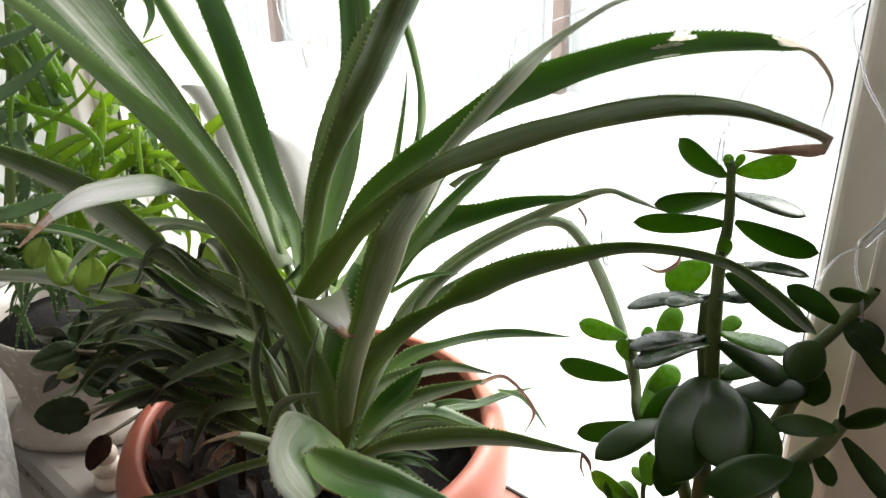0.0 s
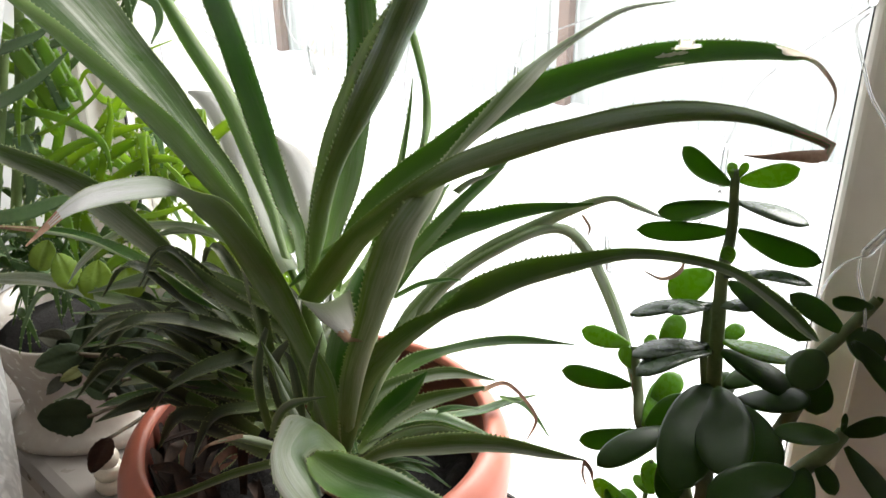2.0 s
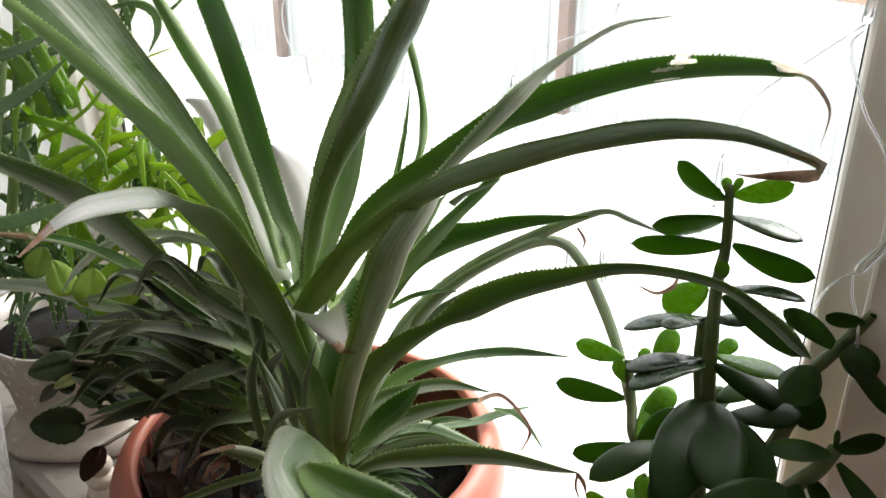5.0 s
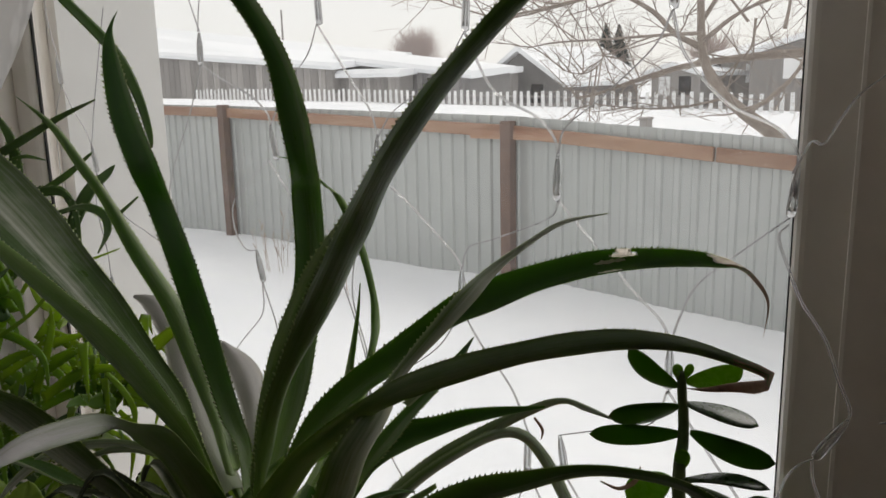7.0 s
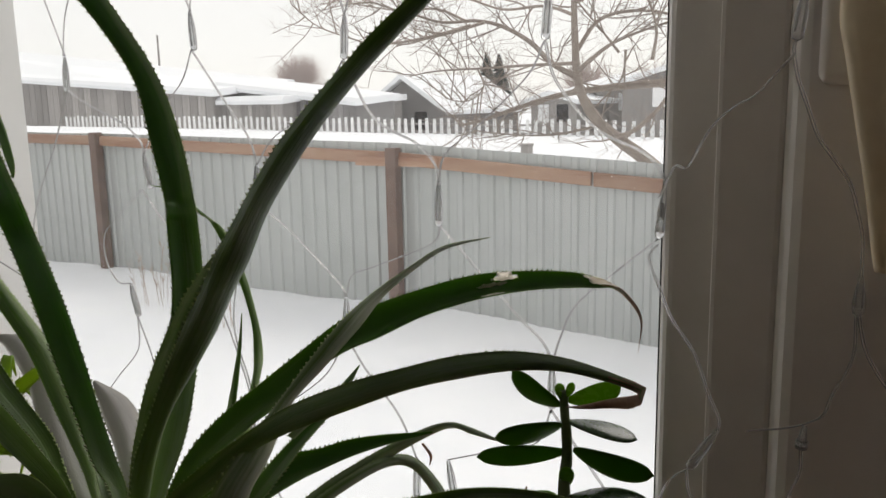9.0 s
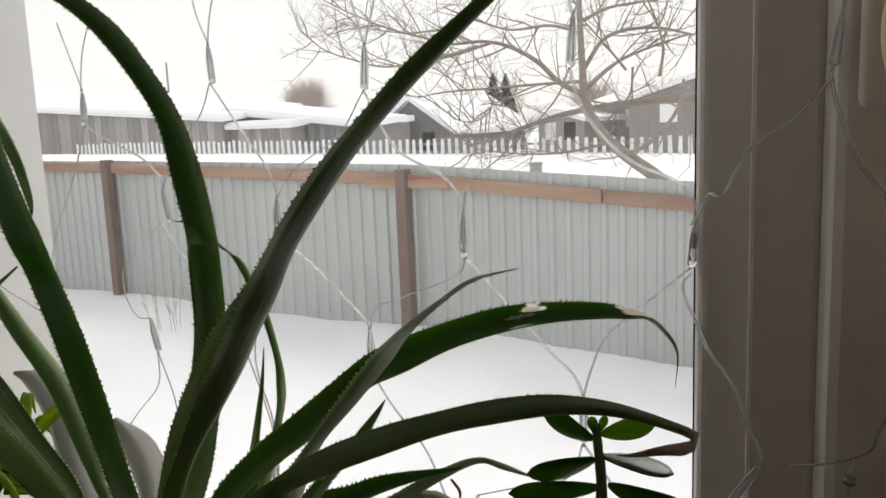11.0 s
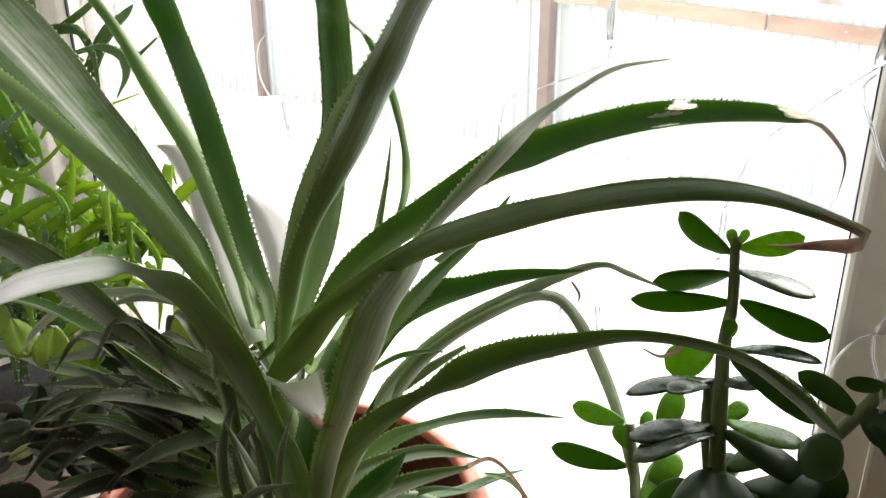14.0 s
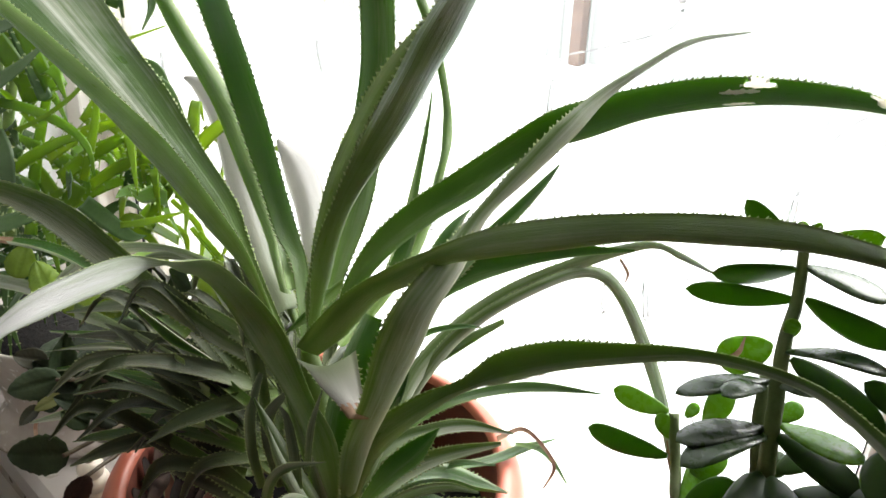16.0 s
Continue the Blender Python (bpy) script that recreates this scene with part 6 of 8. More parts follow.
strap_leaf(pineapple, [((53.9, -64.9, 122.9), (2.9, 2.1, 1.6), (-1.4, -3.1, -0.4)), ((43.2, -64, 152.1), (4.2, 2.7, 1.6), (-2.1, -4.1, 0)), ((37.7, -58.1, 167.2), (3.6, 1.2, -0.9), (-2, -2.2, 2)), ((40.3, -35.1, 181.3), (0.3, 0, -0.1), (-0.1, -0.1, 0.2))], mats=SHADED)
strap_leaf(pineapple, [((65.6, -61.2, 126.1), (2.3, 1.4, 0.8), (-1.2, -2.2, 0.2)), ((58.4, -58.1, 151.3), (3.1, 2, 1.1), (-1.7, -3, 0.1)), ((48.7, -54.2, 167.1), (1.8, 1.3, 1), (-0.9, -2, -0.3)), ((39.6, -53.5, 172), (0, 0, 0), (0, 0, 0))], mats=SHADED)
strap_leaf(pineapple, [((67.5, -55.9, 136.6), (1.8, 1, 0.3), (-1, -1.6, 0.4)), ((63.2, -47.3, 163.9), (2.1, 1, 0), (-1.2, -1.6, 0.7)), ((59.3, -33.6, 184.5), (0.2, 0.1, 0), (-0.1, -0.2, 0))], mats=SHADED)
strap_leaf(pineapple, [((56.7, -79.4, 122), (3.1, 1.4, 0), (-1.8, -2.3, 1.1)), ((58.8, -75.3, 137.5), (3, 0.9, -0.9), (-1.7, -1.7, 2)), ((65.2, -67.8, 147.2), (2.1, -0.4, -1.8), (-0.9, -0.4, 2.7)), ((83.5, -53, 153.6), (0.1, -0.1, -0.1), (0, 0, 0.2))], mats=HOLLOW)
strap_leaf(pineapple, [((63, -79.1, 105.9), (-0.7, 0, 3), (1.9, -0.7, -1.9)), ((42.3, -102.6, 98.8), (-0.7, 0, 3), (1.9, -0.7, -1.9)), ((27.5, -119.9, 90.4), (-0.6, -0.1, 2.6), (1.7, -0.5, -1.6)), ((12.5, -134.5, 81.9), (-0.5, 0, 2), (1.3, -0.4, -1.2)), ((-10.5, -153.1, 76.2), (0, 0.1, 0.4), (0.2, -0.2, -0.3))], mats=HOLLOW)
strap_leaf(pineapple, [((-63.3, -34.9, 22.7), (-0.7, -0.4, 1.7), (1.5, 0, -1)), ((-63.3, -53.8, 21.1), (-2.4, -1.4, 5.5), (5, 0, -3.2)), ((-57.4, -81.7, 22.6), (-0.4, -0.1, 1), (0.8, -0.1, -0.6))], mats=DEAD)
strap_leaf(pineapple, [((-113.9, -62.8, 28.2), (-0.6, -1.3, -0.1), (1.3, 1, 0.7)), ((-93.9, -70.6, 22.2), (-2.3, -3.9, 0.6), (4.5, 2.8, 1.3)), ((-71.4, -87.7, 21.6), (-0.5, -0.7, 0.2), (0.9, 0.5, 0.2))], mats=DEAD)
strap_leaf(pineapple, [((-50.5, -36.8, 24.7), (0.3, 0.6, 1.6), (0.4, -1, -1)), ((-63.1, -43.4, 27.9), (-0.9, 0.1, 4.2), (2.6, -1.1, -2.7)), ((-59.3, -61, 27.7), (-1.8, -1.7, 2.4), (3.3, 0.9, -1.1)), ((-46.5, -76.5, 27.1), (-0.3, -0.2, 0.5), (0.6, 0.1, -0.3))], mats=DEAD)
strap_leaf(pineapple, [((130.4, 22.1, 286.1), (-1.4, -1.5, 1.4), (2.3, 0.4, -0.7)), ((135.3, 30.9, 292.1), (-0.9, -0.9, 1.3), (1.6, 0, -0.8)), ((142, 39.8, 295.8), (-0.3, -0.2, 0.9), (0.7, -0.3, -0.6)), ((149.5, 50.1, 300.4), (0, 0, 0.2), (0.1, -0.1, -0.1))], mats=HOLLOW)
strap_leaf(pineapple, [((36.4, 77.3, 205.4), (-2.9, -8.1, -1.3), (6.4, 4.5, 4.2)), ((30.4, 97.4, 219.7), (-3.1, -8.2, -1.1), (6.7, 4.4, 3.8)), ((29.2, 108.8, 228.6), (-2.8, -6.4, -0.3), (5.6, 3.3, 2.4)), ((29, 117.4, 234.4), (-1.8, -3.7, 0.1), (3.4, 1.9, 1)), ((30.8, 127.8, 240.1), (-0.2, -0.1, 0.4), (0.4, -0.1, -0.3))], mats=DEEP)
strap_leaf(pineapple, [((45.1, 35.9, 222.4), (-2.7, -8.6, -1.8), (6.7, 4.9, 4.9)), ((42.9, 46.1, 235.2), (-2.3, -7.1, -1.3), (5.6, 4, 3.8)), ((40.4, 58.2, 251.1), (-1.7, -4.7, -0.6), (3.9, 2.6, 2.1)), ((37, 71.8, 268), (-0.1, -0.1, 0.2), (0.3, 0, -0.1))], mats=DEEP)
strap_leaf(pineapple, [((119.5, -102.1, 120.2), (-0.1, 0.2, 1.5), (0.6, -0.6, -1)), ((124.9, -95.7, 127.4), (-0.2, 0.4, 2.3), (1, -0.9, -1.4)), ((133.9, -90.7, 124.5), (-0.1, 0.3, 1.9), (0.8, -0.8, -1.2)), ((141.4, -85.6, 124.1), (-0.1, 0.1, 0.8), (0.3, -0.3, -0.5))], mats=FADED, dry=0.6, curl=0.4)
# lesser leaves
blade(pineapple, [(-0.796, 0.453, 1.195), (-0.763, 0.454, 1.196), (-0.684, 0.427, 1.181), (-0.599, 0.384, 1.156), (-0.518, 0.344, 1.142), (-0.435, 0.304, 1.147)], [3.0, 12.3, 14.5, 14.3, 12.4, 8.8], (-0.09, 0.28, -0.96), 68, mats=[leaf_faded] * 5)
blade(pineapple, [(-0.598, 0.421, 1.189), (-0.565, 0.414, 1.178), (-0.518, 0.390, 1.167), (-0.470, 0.356, 1.161), (-0.431, 0.324, 1.150)], [2.4, 12.7, 13.3, 10.1, 6.4], (-0.02, 0.26, -0.96), 68, mats=[leaf_faded] * 5)
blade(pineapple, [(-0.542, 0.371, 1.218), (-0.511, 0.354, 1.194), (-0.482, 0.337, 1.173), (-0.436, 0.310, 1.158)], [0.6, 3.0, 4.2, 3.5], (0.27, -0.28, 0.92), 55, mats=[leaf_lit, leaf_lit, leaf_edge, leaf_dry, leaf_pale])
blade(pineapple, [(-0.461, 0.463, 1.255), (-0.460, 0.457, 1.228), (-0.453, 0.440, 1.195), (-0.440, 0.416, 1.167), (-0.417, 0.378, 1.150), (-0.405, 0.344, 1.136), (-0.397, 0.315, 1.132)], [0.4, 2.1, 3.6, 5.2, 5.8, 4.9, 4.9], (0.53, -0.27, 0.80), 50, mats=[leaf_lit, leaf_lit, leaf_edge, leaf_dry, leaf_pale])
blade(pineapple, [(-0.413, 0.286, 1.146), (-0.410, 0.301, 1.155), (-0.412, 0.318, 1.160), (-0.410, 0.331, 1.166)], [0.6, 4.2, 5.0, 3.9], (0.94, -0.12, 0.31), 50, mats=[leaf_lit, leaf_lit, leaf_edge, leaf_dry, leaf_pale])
blade(pineapple, [(-0.380, 0.329, 1.155), (-0.376, 0.311, 1.133), (-0.376, 0.295, 1.095), (-0.371, 0.284, 1.046)], [7.2, 10.6, 10.7, 8.0], (0.71, -0.65, 0.25), 55)
blade(pineapple, [(-0.387, 0.251, 1.112), (-0.378, 0.253, 1.089), (-0.370, 0.259, 1.063), (-0.362, 0.269, 1.032)], [0.6, 3.9, 5.3, 5.4], (-0.95, -0.11, -0.28), 60)
blade(pineapple, [(-0.226, 0.248, 1.088), (-0.241, 0.237, 1.092), (-0.256, 0.226, 1.097), (-0.274, 0.217, 1.099), (-0.290, 0.213, 1.103), (-0.301, 0.213, 1.106)], [3.3, 9.2, 13.7, 15.3, 11.5, 4.1], (0.22, -0.17, 0.96), 60)
blade(pineapple, [(-0.328, 0.468, 1.004), (-0.337, 0.438, 1.006), (-0.342, 0.407, 1.011), (-0.350, 0.376, 1.020), (-0.356, 0.333, 1.033)], [0.5, 4.9, 5.3, 3.8, 3.2], (0.27, 0.16, 0.95), 50)
blade(pineapple, [(-0.313, 0.467, 0.969), (-0.325, 0.461, 0.987), (-0.332, 0.450, 1.003), (-0.338, 0.430, 1.017)], [0.6, 3.2, 3.5, 1.6], (0.83, 0.12, 0.54), 50)
blade(pineapple, [(-0.313, 0.390, 1.013), (-0.328, 0.372, 1.019), (-0.341, 0.352, 1.031), (-0.349, 0.328, 1.039), (-0.355, 0.300, 1.037)], [0.9, 9.6, 11.4, 7.7, 4.6], (0.13, 0.31, 0.94), 45)
blade(pineapple, [(-0.318, 0.365, 1.027), (-0.331, 0.348, 1.032), (-0.341, 0.325, 1.034), (-0.349, 0.299, 1.029)], [0.7, 5.7, 7.3, 5.6], (-0.88, 0.33, 0.34), 55)
blade(pineapple, [(-0.378, 0.351, 1.092), (-0.371, 0.366, 1.105), (-0.358, 0.388, 1.121), (-0.339, 0.407, 1.136)], [0.9, 5.1, 6.3, 2.9], (0.31, 0.43, -0.85), 55)
blade(pineapple, [(-0.340, 0.386, 1.139), (-0.349, 0.377, 1.139), (-0.361, 0.364, 1.136), (-0.369, 0.346, 1.130)], [0.4, 2.5, 3.0, 2.5], (0.19, -0.37, 0.91), 50)
blade(pineapple, [(-0.277, 0.197, 1.100), (-0.285, 0.197, 1.107), (-0.295, 0.198, 1.112), (-0.304, 0.203, 1.117), (-0.317, 0.228, 1.111), (-0.333, 0.261, 1.068)], [12.9, 17.7, 15.0, 10.7, 16.3, 19.7], (-0.39, -0.43, -0.81), 68)
blade(pineapple, [(-0.384, 0.187, 1.077), (-0.380, 0.194, 1.084), (-0.374, 0.208, 1.084), (-0.374, 0.224, 1.073), (-0.373, 0.244, 1.055)], [0.4, 0.9, 2.0, 3.4, 2.7], (-0.87, 0.02, -0.50), 60)
blade(pineapple, [(-0.383, 0.187, 1.078), (-0.380, 0.193, 1.084), (-0.375, 0.205, 1.085), (-0.371, 0.213, 1.085)], [0.5, 0.9, 1.7, 1.4], (0.71, -0.37, 0.59), 65, dry=1.1)
blade(pineapple, [(-0.319, 0.444, 0.976), (-0.318, 0.454, 0.991), (-0.327, 0.450, 1.009), (-0.338, 0.437, 1.027), (-0.340, 0.410, 1.034)], [0.7, 1.6, 1.6, 2.0, 2.9], (0.83, -0.53, 0.19), 65, dry=1.1)
blade(pineapple, [(-0.233, 0.407, 1.005), (-0.236, 0.408, 1.012), (-0.241, 0.406, 1.019)], [0.4, 1.7, 1.7], (0.61, -0.71, 0.35), 65, dry=1.1, teeth=False)
blade(pineapple, [(-0.236, 0.403, 1.002), (-0.240, 0.404, 1.009), (-0.241, 0.406, 1.018)], [0.4, 1.0, 1.0], (0.55, -0.78, 0.30), 65, dry=1.1, teeth=False)
blade(pineapple, [(-0.622, 0.200, 0.968), (-0.632, 0.195, 0.976), (-0.649, 0.200, 0.983), (-0.654, 0.205, 0.987)], [0.6, 1.4, 1.7, 1.4], (0.42, -0.09, 0.90), 65, dry=1.1, teeth=False)
blade(pineapple, [(-0.282, 0.457, 1.167), (-0.283, 0.460, 1.173), (-0.289, 0.459, 1.181)], [0.4, 1.2, 1.0], (0.49, -0.79, 0.38), 65, dry=1.1, teeth=False)
blade(pineapple, [(-0.198, 0.385, 1.192), (-0.189, 0.390, 1.188), (-0.183, 0.398, 1.191), (-0.184, 0.407, 1.196)], [0.4, 1.1, 1.5, 0.4], (0.54, -0.49, 0.68), 65, dry=1.1, teeth=False)
blade(pineapple, [(-0.509, 0.229, 1.087), (-0.509, 0.222, 1.077), (-0.505, 0.220, 1.068), (-0.495, 0.224, 1.060)], [0.4, 1.0, 1.0, 0.9], (-0.75, 0.35, -0.56), 65, teeth=False)
blade(pineapple, [(-0.398, 0.275, 1.131), (-0.385, 0.275, 1.101), (-0.372, 0.275, 1.070), (-0.367, 0.278, 1.032)], [4.0, 7.6, 7.9, 6.4], (-0.83, 0.52, -0.20), 62)
blade(pineapple, [(-0.357, 0.318, 1.127), (-0.356, 0.306, 1.106), (-0.357, 0.293, 1.076), (-0.358, 0.281, 1.035)], [2.9, 7.6, 8.4, 6.8], (-0.89, 0.44, -0.13), 62)
blade(pineapple, [(-0.397, 0.251, 1.126), (-0.388, 0.255, 1.106), (-0.377, 0.262, 1.077), (-0.364, 0.272, 1.039)], [0.5, 4.2, 6.4, 5.6], (-0.93, -0.09, -0.35), 58)
blade(pineapple, [(-0.362, 0.343, 1.115), (-0.359, 0.332, 1.101), (-0.359, 0.316, 1.080), (-0.361, 0.296, 1.052)], [0.6, 5.5, 7.6, 6.3], (-0.02, -0.80, 0.60), 50)
blade(pineapple, [(-0.711, 0.196, 1.139), (-0.672, 0.217, 1.139), (-0.633, 0.236, 1.138), (-0.576, 0.244, 1.139), (-0.519, 0.248, 1.136), (-0.468, 0.250, 1.135)], [2.2, 4.9, 7.9, 8.1, 7.5, 5.1], (0.00, 0.18, 0.98), 50, dry=0.2)
blade(pineapple, [(-0.642, 0.210, 1.038), (-0.597, 0.231, 1.053), (-0.543, 0.242, 1.065), (-0.490, 0.250, 1.073), (-0.428, 0.254, 1.082)], [0.7, 4.3, 5.1, 4.7, 3.3], (-0.15, -0.12, 0.98), 50)
blade(pineapple, [(-0.644, 0.227, 1.067), (-0.597, 0.245, 1.075), (-0.540, 0.259, 1.087), (-0.483, 0.267, 1.090), (-0.427, 0.263, 1.097)], [0.7, 5.0, 6.3, 6.9, 5.2], (-0.14, 0.02, 0.99), 45)
blade(pineapple, [(-0.610, 0.228, 1.067), (-0.567, 0.244, 1.078), (-0.514, 0.253, 1.088), (-0.453, 0.253, 1.094)], [0.5, 3.7, 5.8, 6.6], (-0.14, 0.88, 0.44), 58)
blade(pineapple, [(-0.434, 0.247, 1.137), (-0.448, 0.236, 1.150), (-0.458, 0.231, 1.157), (-0.470, 0.225, 1.166)], [0.6, 4.6, 4.0, 1.6], (0.43, -0.90, 0.08), 50)
# crowded young leaves of the side shoots, coloured dark for the deep shade among them
rng = random.Random(12)
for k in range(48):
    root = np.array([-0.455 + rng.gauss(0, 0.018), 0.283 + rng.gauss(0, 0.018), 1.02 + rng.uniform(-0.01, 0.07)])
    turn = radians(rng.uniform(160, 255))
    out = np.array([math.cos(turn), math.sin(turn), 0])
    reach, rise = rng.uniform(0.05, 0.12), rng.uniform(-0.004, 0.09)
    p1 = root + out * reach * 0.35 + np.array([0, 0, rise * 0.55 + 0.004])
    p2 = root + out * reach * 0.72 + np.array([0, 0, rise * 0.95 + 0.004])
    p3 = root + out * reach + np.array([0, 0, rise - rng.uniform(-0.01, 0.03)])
    blade(pineapple, [tuple(p3), tuple(p2), tuple(p1), tuple(root)], [0.6, rng.uniform(4, 6.5), rng.uniform(5.5, 8), 5], (rng.uniform(-0.5, 0.8), rng.uniform(-0.8, 0.5), 1), rng.uniform(45, 70), mats=[leaf_shaded, leaf_shaded, leaf_edge, leaf_dry, leaf_pale])
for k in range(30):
    # unseen side shoot added behind the crown to shade the inside of the pot
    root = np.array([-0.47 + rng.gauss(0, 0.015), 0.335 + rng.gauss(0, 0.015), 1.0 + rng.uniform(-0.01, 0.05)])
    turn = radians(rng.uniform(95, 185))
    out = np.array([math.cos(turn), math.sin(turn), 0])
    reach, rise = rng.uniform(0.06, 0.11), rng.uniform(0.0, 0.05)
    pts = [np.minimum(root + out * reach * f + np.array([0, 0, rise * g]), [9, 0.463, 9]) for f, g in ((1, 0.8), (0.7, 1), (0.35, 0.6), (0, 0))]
    blade(pineapple, [tuple(v) for v in pts], [0.6, rng.uniform(2.5, 4.5), rng.uniform(4, 6.5), 4.5], (rng.uniform(-0.3, 0.6), rng.uniform(-0.4, 0.2), 1), rng.uniform(45, 70), mats=[leaf_shaded, leaf_shaded, leaf_edge, leaf_dry, leaf_pale])
for k in range(26):
    root = np.array([-0.392 + rng.gauss(0, 0.012), 0.315 + rng.gauss(0, 0.016), 0.985 + rng.uniform(-0.02, 0.03)])
    turn = radians(rng.uniform(-30, 75))
    out = np.array([math.cos(turn), math.sin(turn), 0])
    reach, rise = rng.uniform(0.04, 0.085), rng.uniform(0.0, 0.045)
    p1 = root + out * reach * 0.4 + np.array([0, 0, rise * 0.9])
    p3 = root + out * reach + np.array([0, 0, rise - rng.uniform(-0.02, 0.02)])
    blade(pineapple, [tuple(p3), tuple((p1 + p3) / 2 + np.array([0, 0, 0.006])), tuple(p1), tuple(root)], [0.6, rng.uniform(2.2, 4), rng.uniform(4, 6), 4.5], (rng.uniform(-0.2, 0.4), rng.uniform(-0.4, 0.2), 1), rng.uniform(40, 65))
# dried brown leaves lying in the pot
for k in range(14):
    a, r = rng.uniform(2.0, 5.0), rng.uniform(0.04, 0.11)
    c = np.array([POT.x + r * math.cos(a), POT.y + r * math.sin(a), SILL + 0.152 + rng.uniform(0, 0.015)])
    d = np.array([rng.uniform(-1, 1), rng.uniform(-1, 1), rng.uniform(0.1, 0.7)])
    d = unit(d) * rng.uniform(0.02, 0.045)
    blade(pineapple, [tuple(c + d + np.array([0, 0, 0.01])), tuple(c + d * 0.3 + np.array([0.004, 0, 0.01])), tuple(c - d * 0.3)], [1, 5, 3.5], (rng.uniform(-0.6, 0.6), -0.4, 0.7), 65, dry=1.1, teeth=False, mats=[leaf_dead_shaded] * 5 if k % 5 else None)

# dark leaf sheets added along the inside of the pot's wall, standing in for its shade
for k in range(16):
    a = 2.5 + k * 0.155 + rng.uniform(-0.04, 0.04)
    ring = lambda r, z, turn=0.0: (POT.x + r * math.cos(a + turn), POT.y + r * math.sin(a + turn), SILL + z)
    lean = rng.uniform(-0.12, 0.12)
    blade(pineapple, [ring(0.131, rng.uniform(0.19, 0.201), lean), ring(0.128, 0.178, lean * 0.5), ring(0.124, 0.162), ring(0.114, 0.148)], [3, rng.uniform(10, 15), rng.uniform(11, 15), 6], (-math.cos(a), -math.sin(a), 0.3), 80, dry=1.1, teeth=False, mats=[leaf_dead_shaded] * 5)

# dead leaves heaped against the pot's side, near black for the shade there
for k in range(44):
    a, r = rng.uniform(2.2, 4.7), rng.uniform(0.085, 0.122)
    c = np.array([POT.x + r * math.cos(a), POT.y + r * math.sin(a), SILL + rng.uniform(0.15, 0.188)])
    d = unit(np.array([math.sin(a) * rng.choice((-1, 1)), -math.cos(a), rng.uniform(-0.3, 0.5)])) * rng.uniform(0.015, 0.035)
    blade(pineapple, [tuple(c + d), tuple(c + np.array([0.003, 0, 0.006])), tuple(c - d)], [1, rng.uniform(4, 7), 2.5], (rng.uniform(-0.4, 0.8), rng.uniform(-0.6, 0.2), 0.7), 68, dry=1.1, teeth=False, mats=[leaf_dead_shaded] * 5)

# ---- jade plant ----
JADE = Vector((-0.151, 0.372, SILL))
jade_pot = thing("flower_pot", JADE, "small brown plastic flower pot beside the window frame", "flower pot")
bm = bmesh.new()
lathe(bm, JADE, [(0.05, 0.0), (0.054, 0.004), (0.068, 0.1), (0.073, 0.112), (0.073, 0.125), (0.069, 0.126), (0.066, 0.11)], 40)
part("body", bm, terracotta, jade_pot)
bm = bmesh.new()
lathe(bm, JADE, [(0.0665, 0.111), (0.03, 0.116), (0.002, 0.117)], 40)
part("soil", bm, soil, jade_pot, "dark potting soil")
jade = thing("jade_plant", JADE + Vector((0, 0, 0.117)), "branching jade plant with plump glossy dark green leaves", "houseplant")
pad(jade, (-0.185, 0.462, 1.232), (-0.188, 0.465, 1.241), 8.3, (0.35, -0.88, 0.31), 0, jade_young_lit)
pad(jade, (-0.182, 0.464, 1.233), (-0.179, 0.467, 1.242), 6.9, (0.34, -0.89, 0.31), 0, jade_young_lit)
pad(jade, (-0.186, 0.462, 1.227), (-0.215, 0.451, 1.248), 16.1, (0.38, -0.87, 0.31), 45)
pad(jade, (-0.181, 0.465, 1.230), (-0.148, 0.468, 1.244), 17.6, (0.32, -0.90, 0.31), -30, jade_young_lit)
pad(jade, (-0.183, 0.458, 1.216), (-0.218, 0.433, 1.209), 15.5, (0.38, -0.85, 0.36), 55)
pad(jade, (-0.179, 0.461, 1.218), (-0.136, 0.465, 1.213), 26.0, (-0.06, -0.05, 1.00), 0, jade_gloss)
pad(jade, (-0.179, 0.455, 1.200), (-0.233, 0.436, 1.192), 16.5, (0.39, -0.84, 0.38), 25)
pad(jade, (-0.174, 0.456, 1.202), (-0.123, 0.456, 1.195), 18.3, (0.29, -0.88, 0.39), -35)
pad(jade, (-0.174, 0.448, 1.182), (-0.174, 0.442, 1.196), 11.8, (0.33, -0.85, 0.40), 0, jade_young_lit)
pad(jade, (-0.183, 0.449, 1.172), (-0.209, 0.443, 1.150), 27.7, (0.36, -0.82, 0.44), 0, jade_young_lit)
pad(jade, (-0.173, 0.441, 1.176), (-0.121, 0.440, 1.189), 18.3, (-0.05, -0.04, 1.00), 0, jade_gloss)
pad(jade, (-0.169, 0.440, 1.174), (-0.114, 0.434, 1.157), 20.9, (0.28, -0.85, 0.45), 30)
pad(jade, (-0.175, 0.433, 1.159), (-0.207, 0.389, 1.159), 20.2, (-0.10, -0.08, 0.99), 0, jade_gloss)
pad(jade, (-0.176, 0.431, 1.157), (-0.185, 0.397, 1.165), 18.7, (-0.03, -0.12, 0.99), 0, jade_gloss)
pad(jade, (-0.170, 0.434, 1.160), (-0.147, 0.433, 1.167), 18.7, (-0.09, -0.16, 0.98), 0, jade_gloss)
pad(jade, (-0.201, 0.427, 1.114), (-0.199, 0.444, 1.139), 19.3, (0.36, -0.79, 0.49), 0, jade_young_lit)
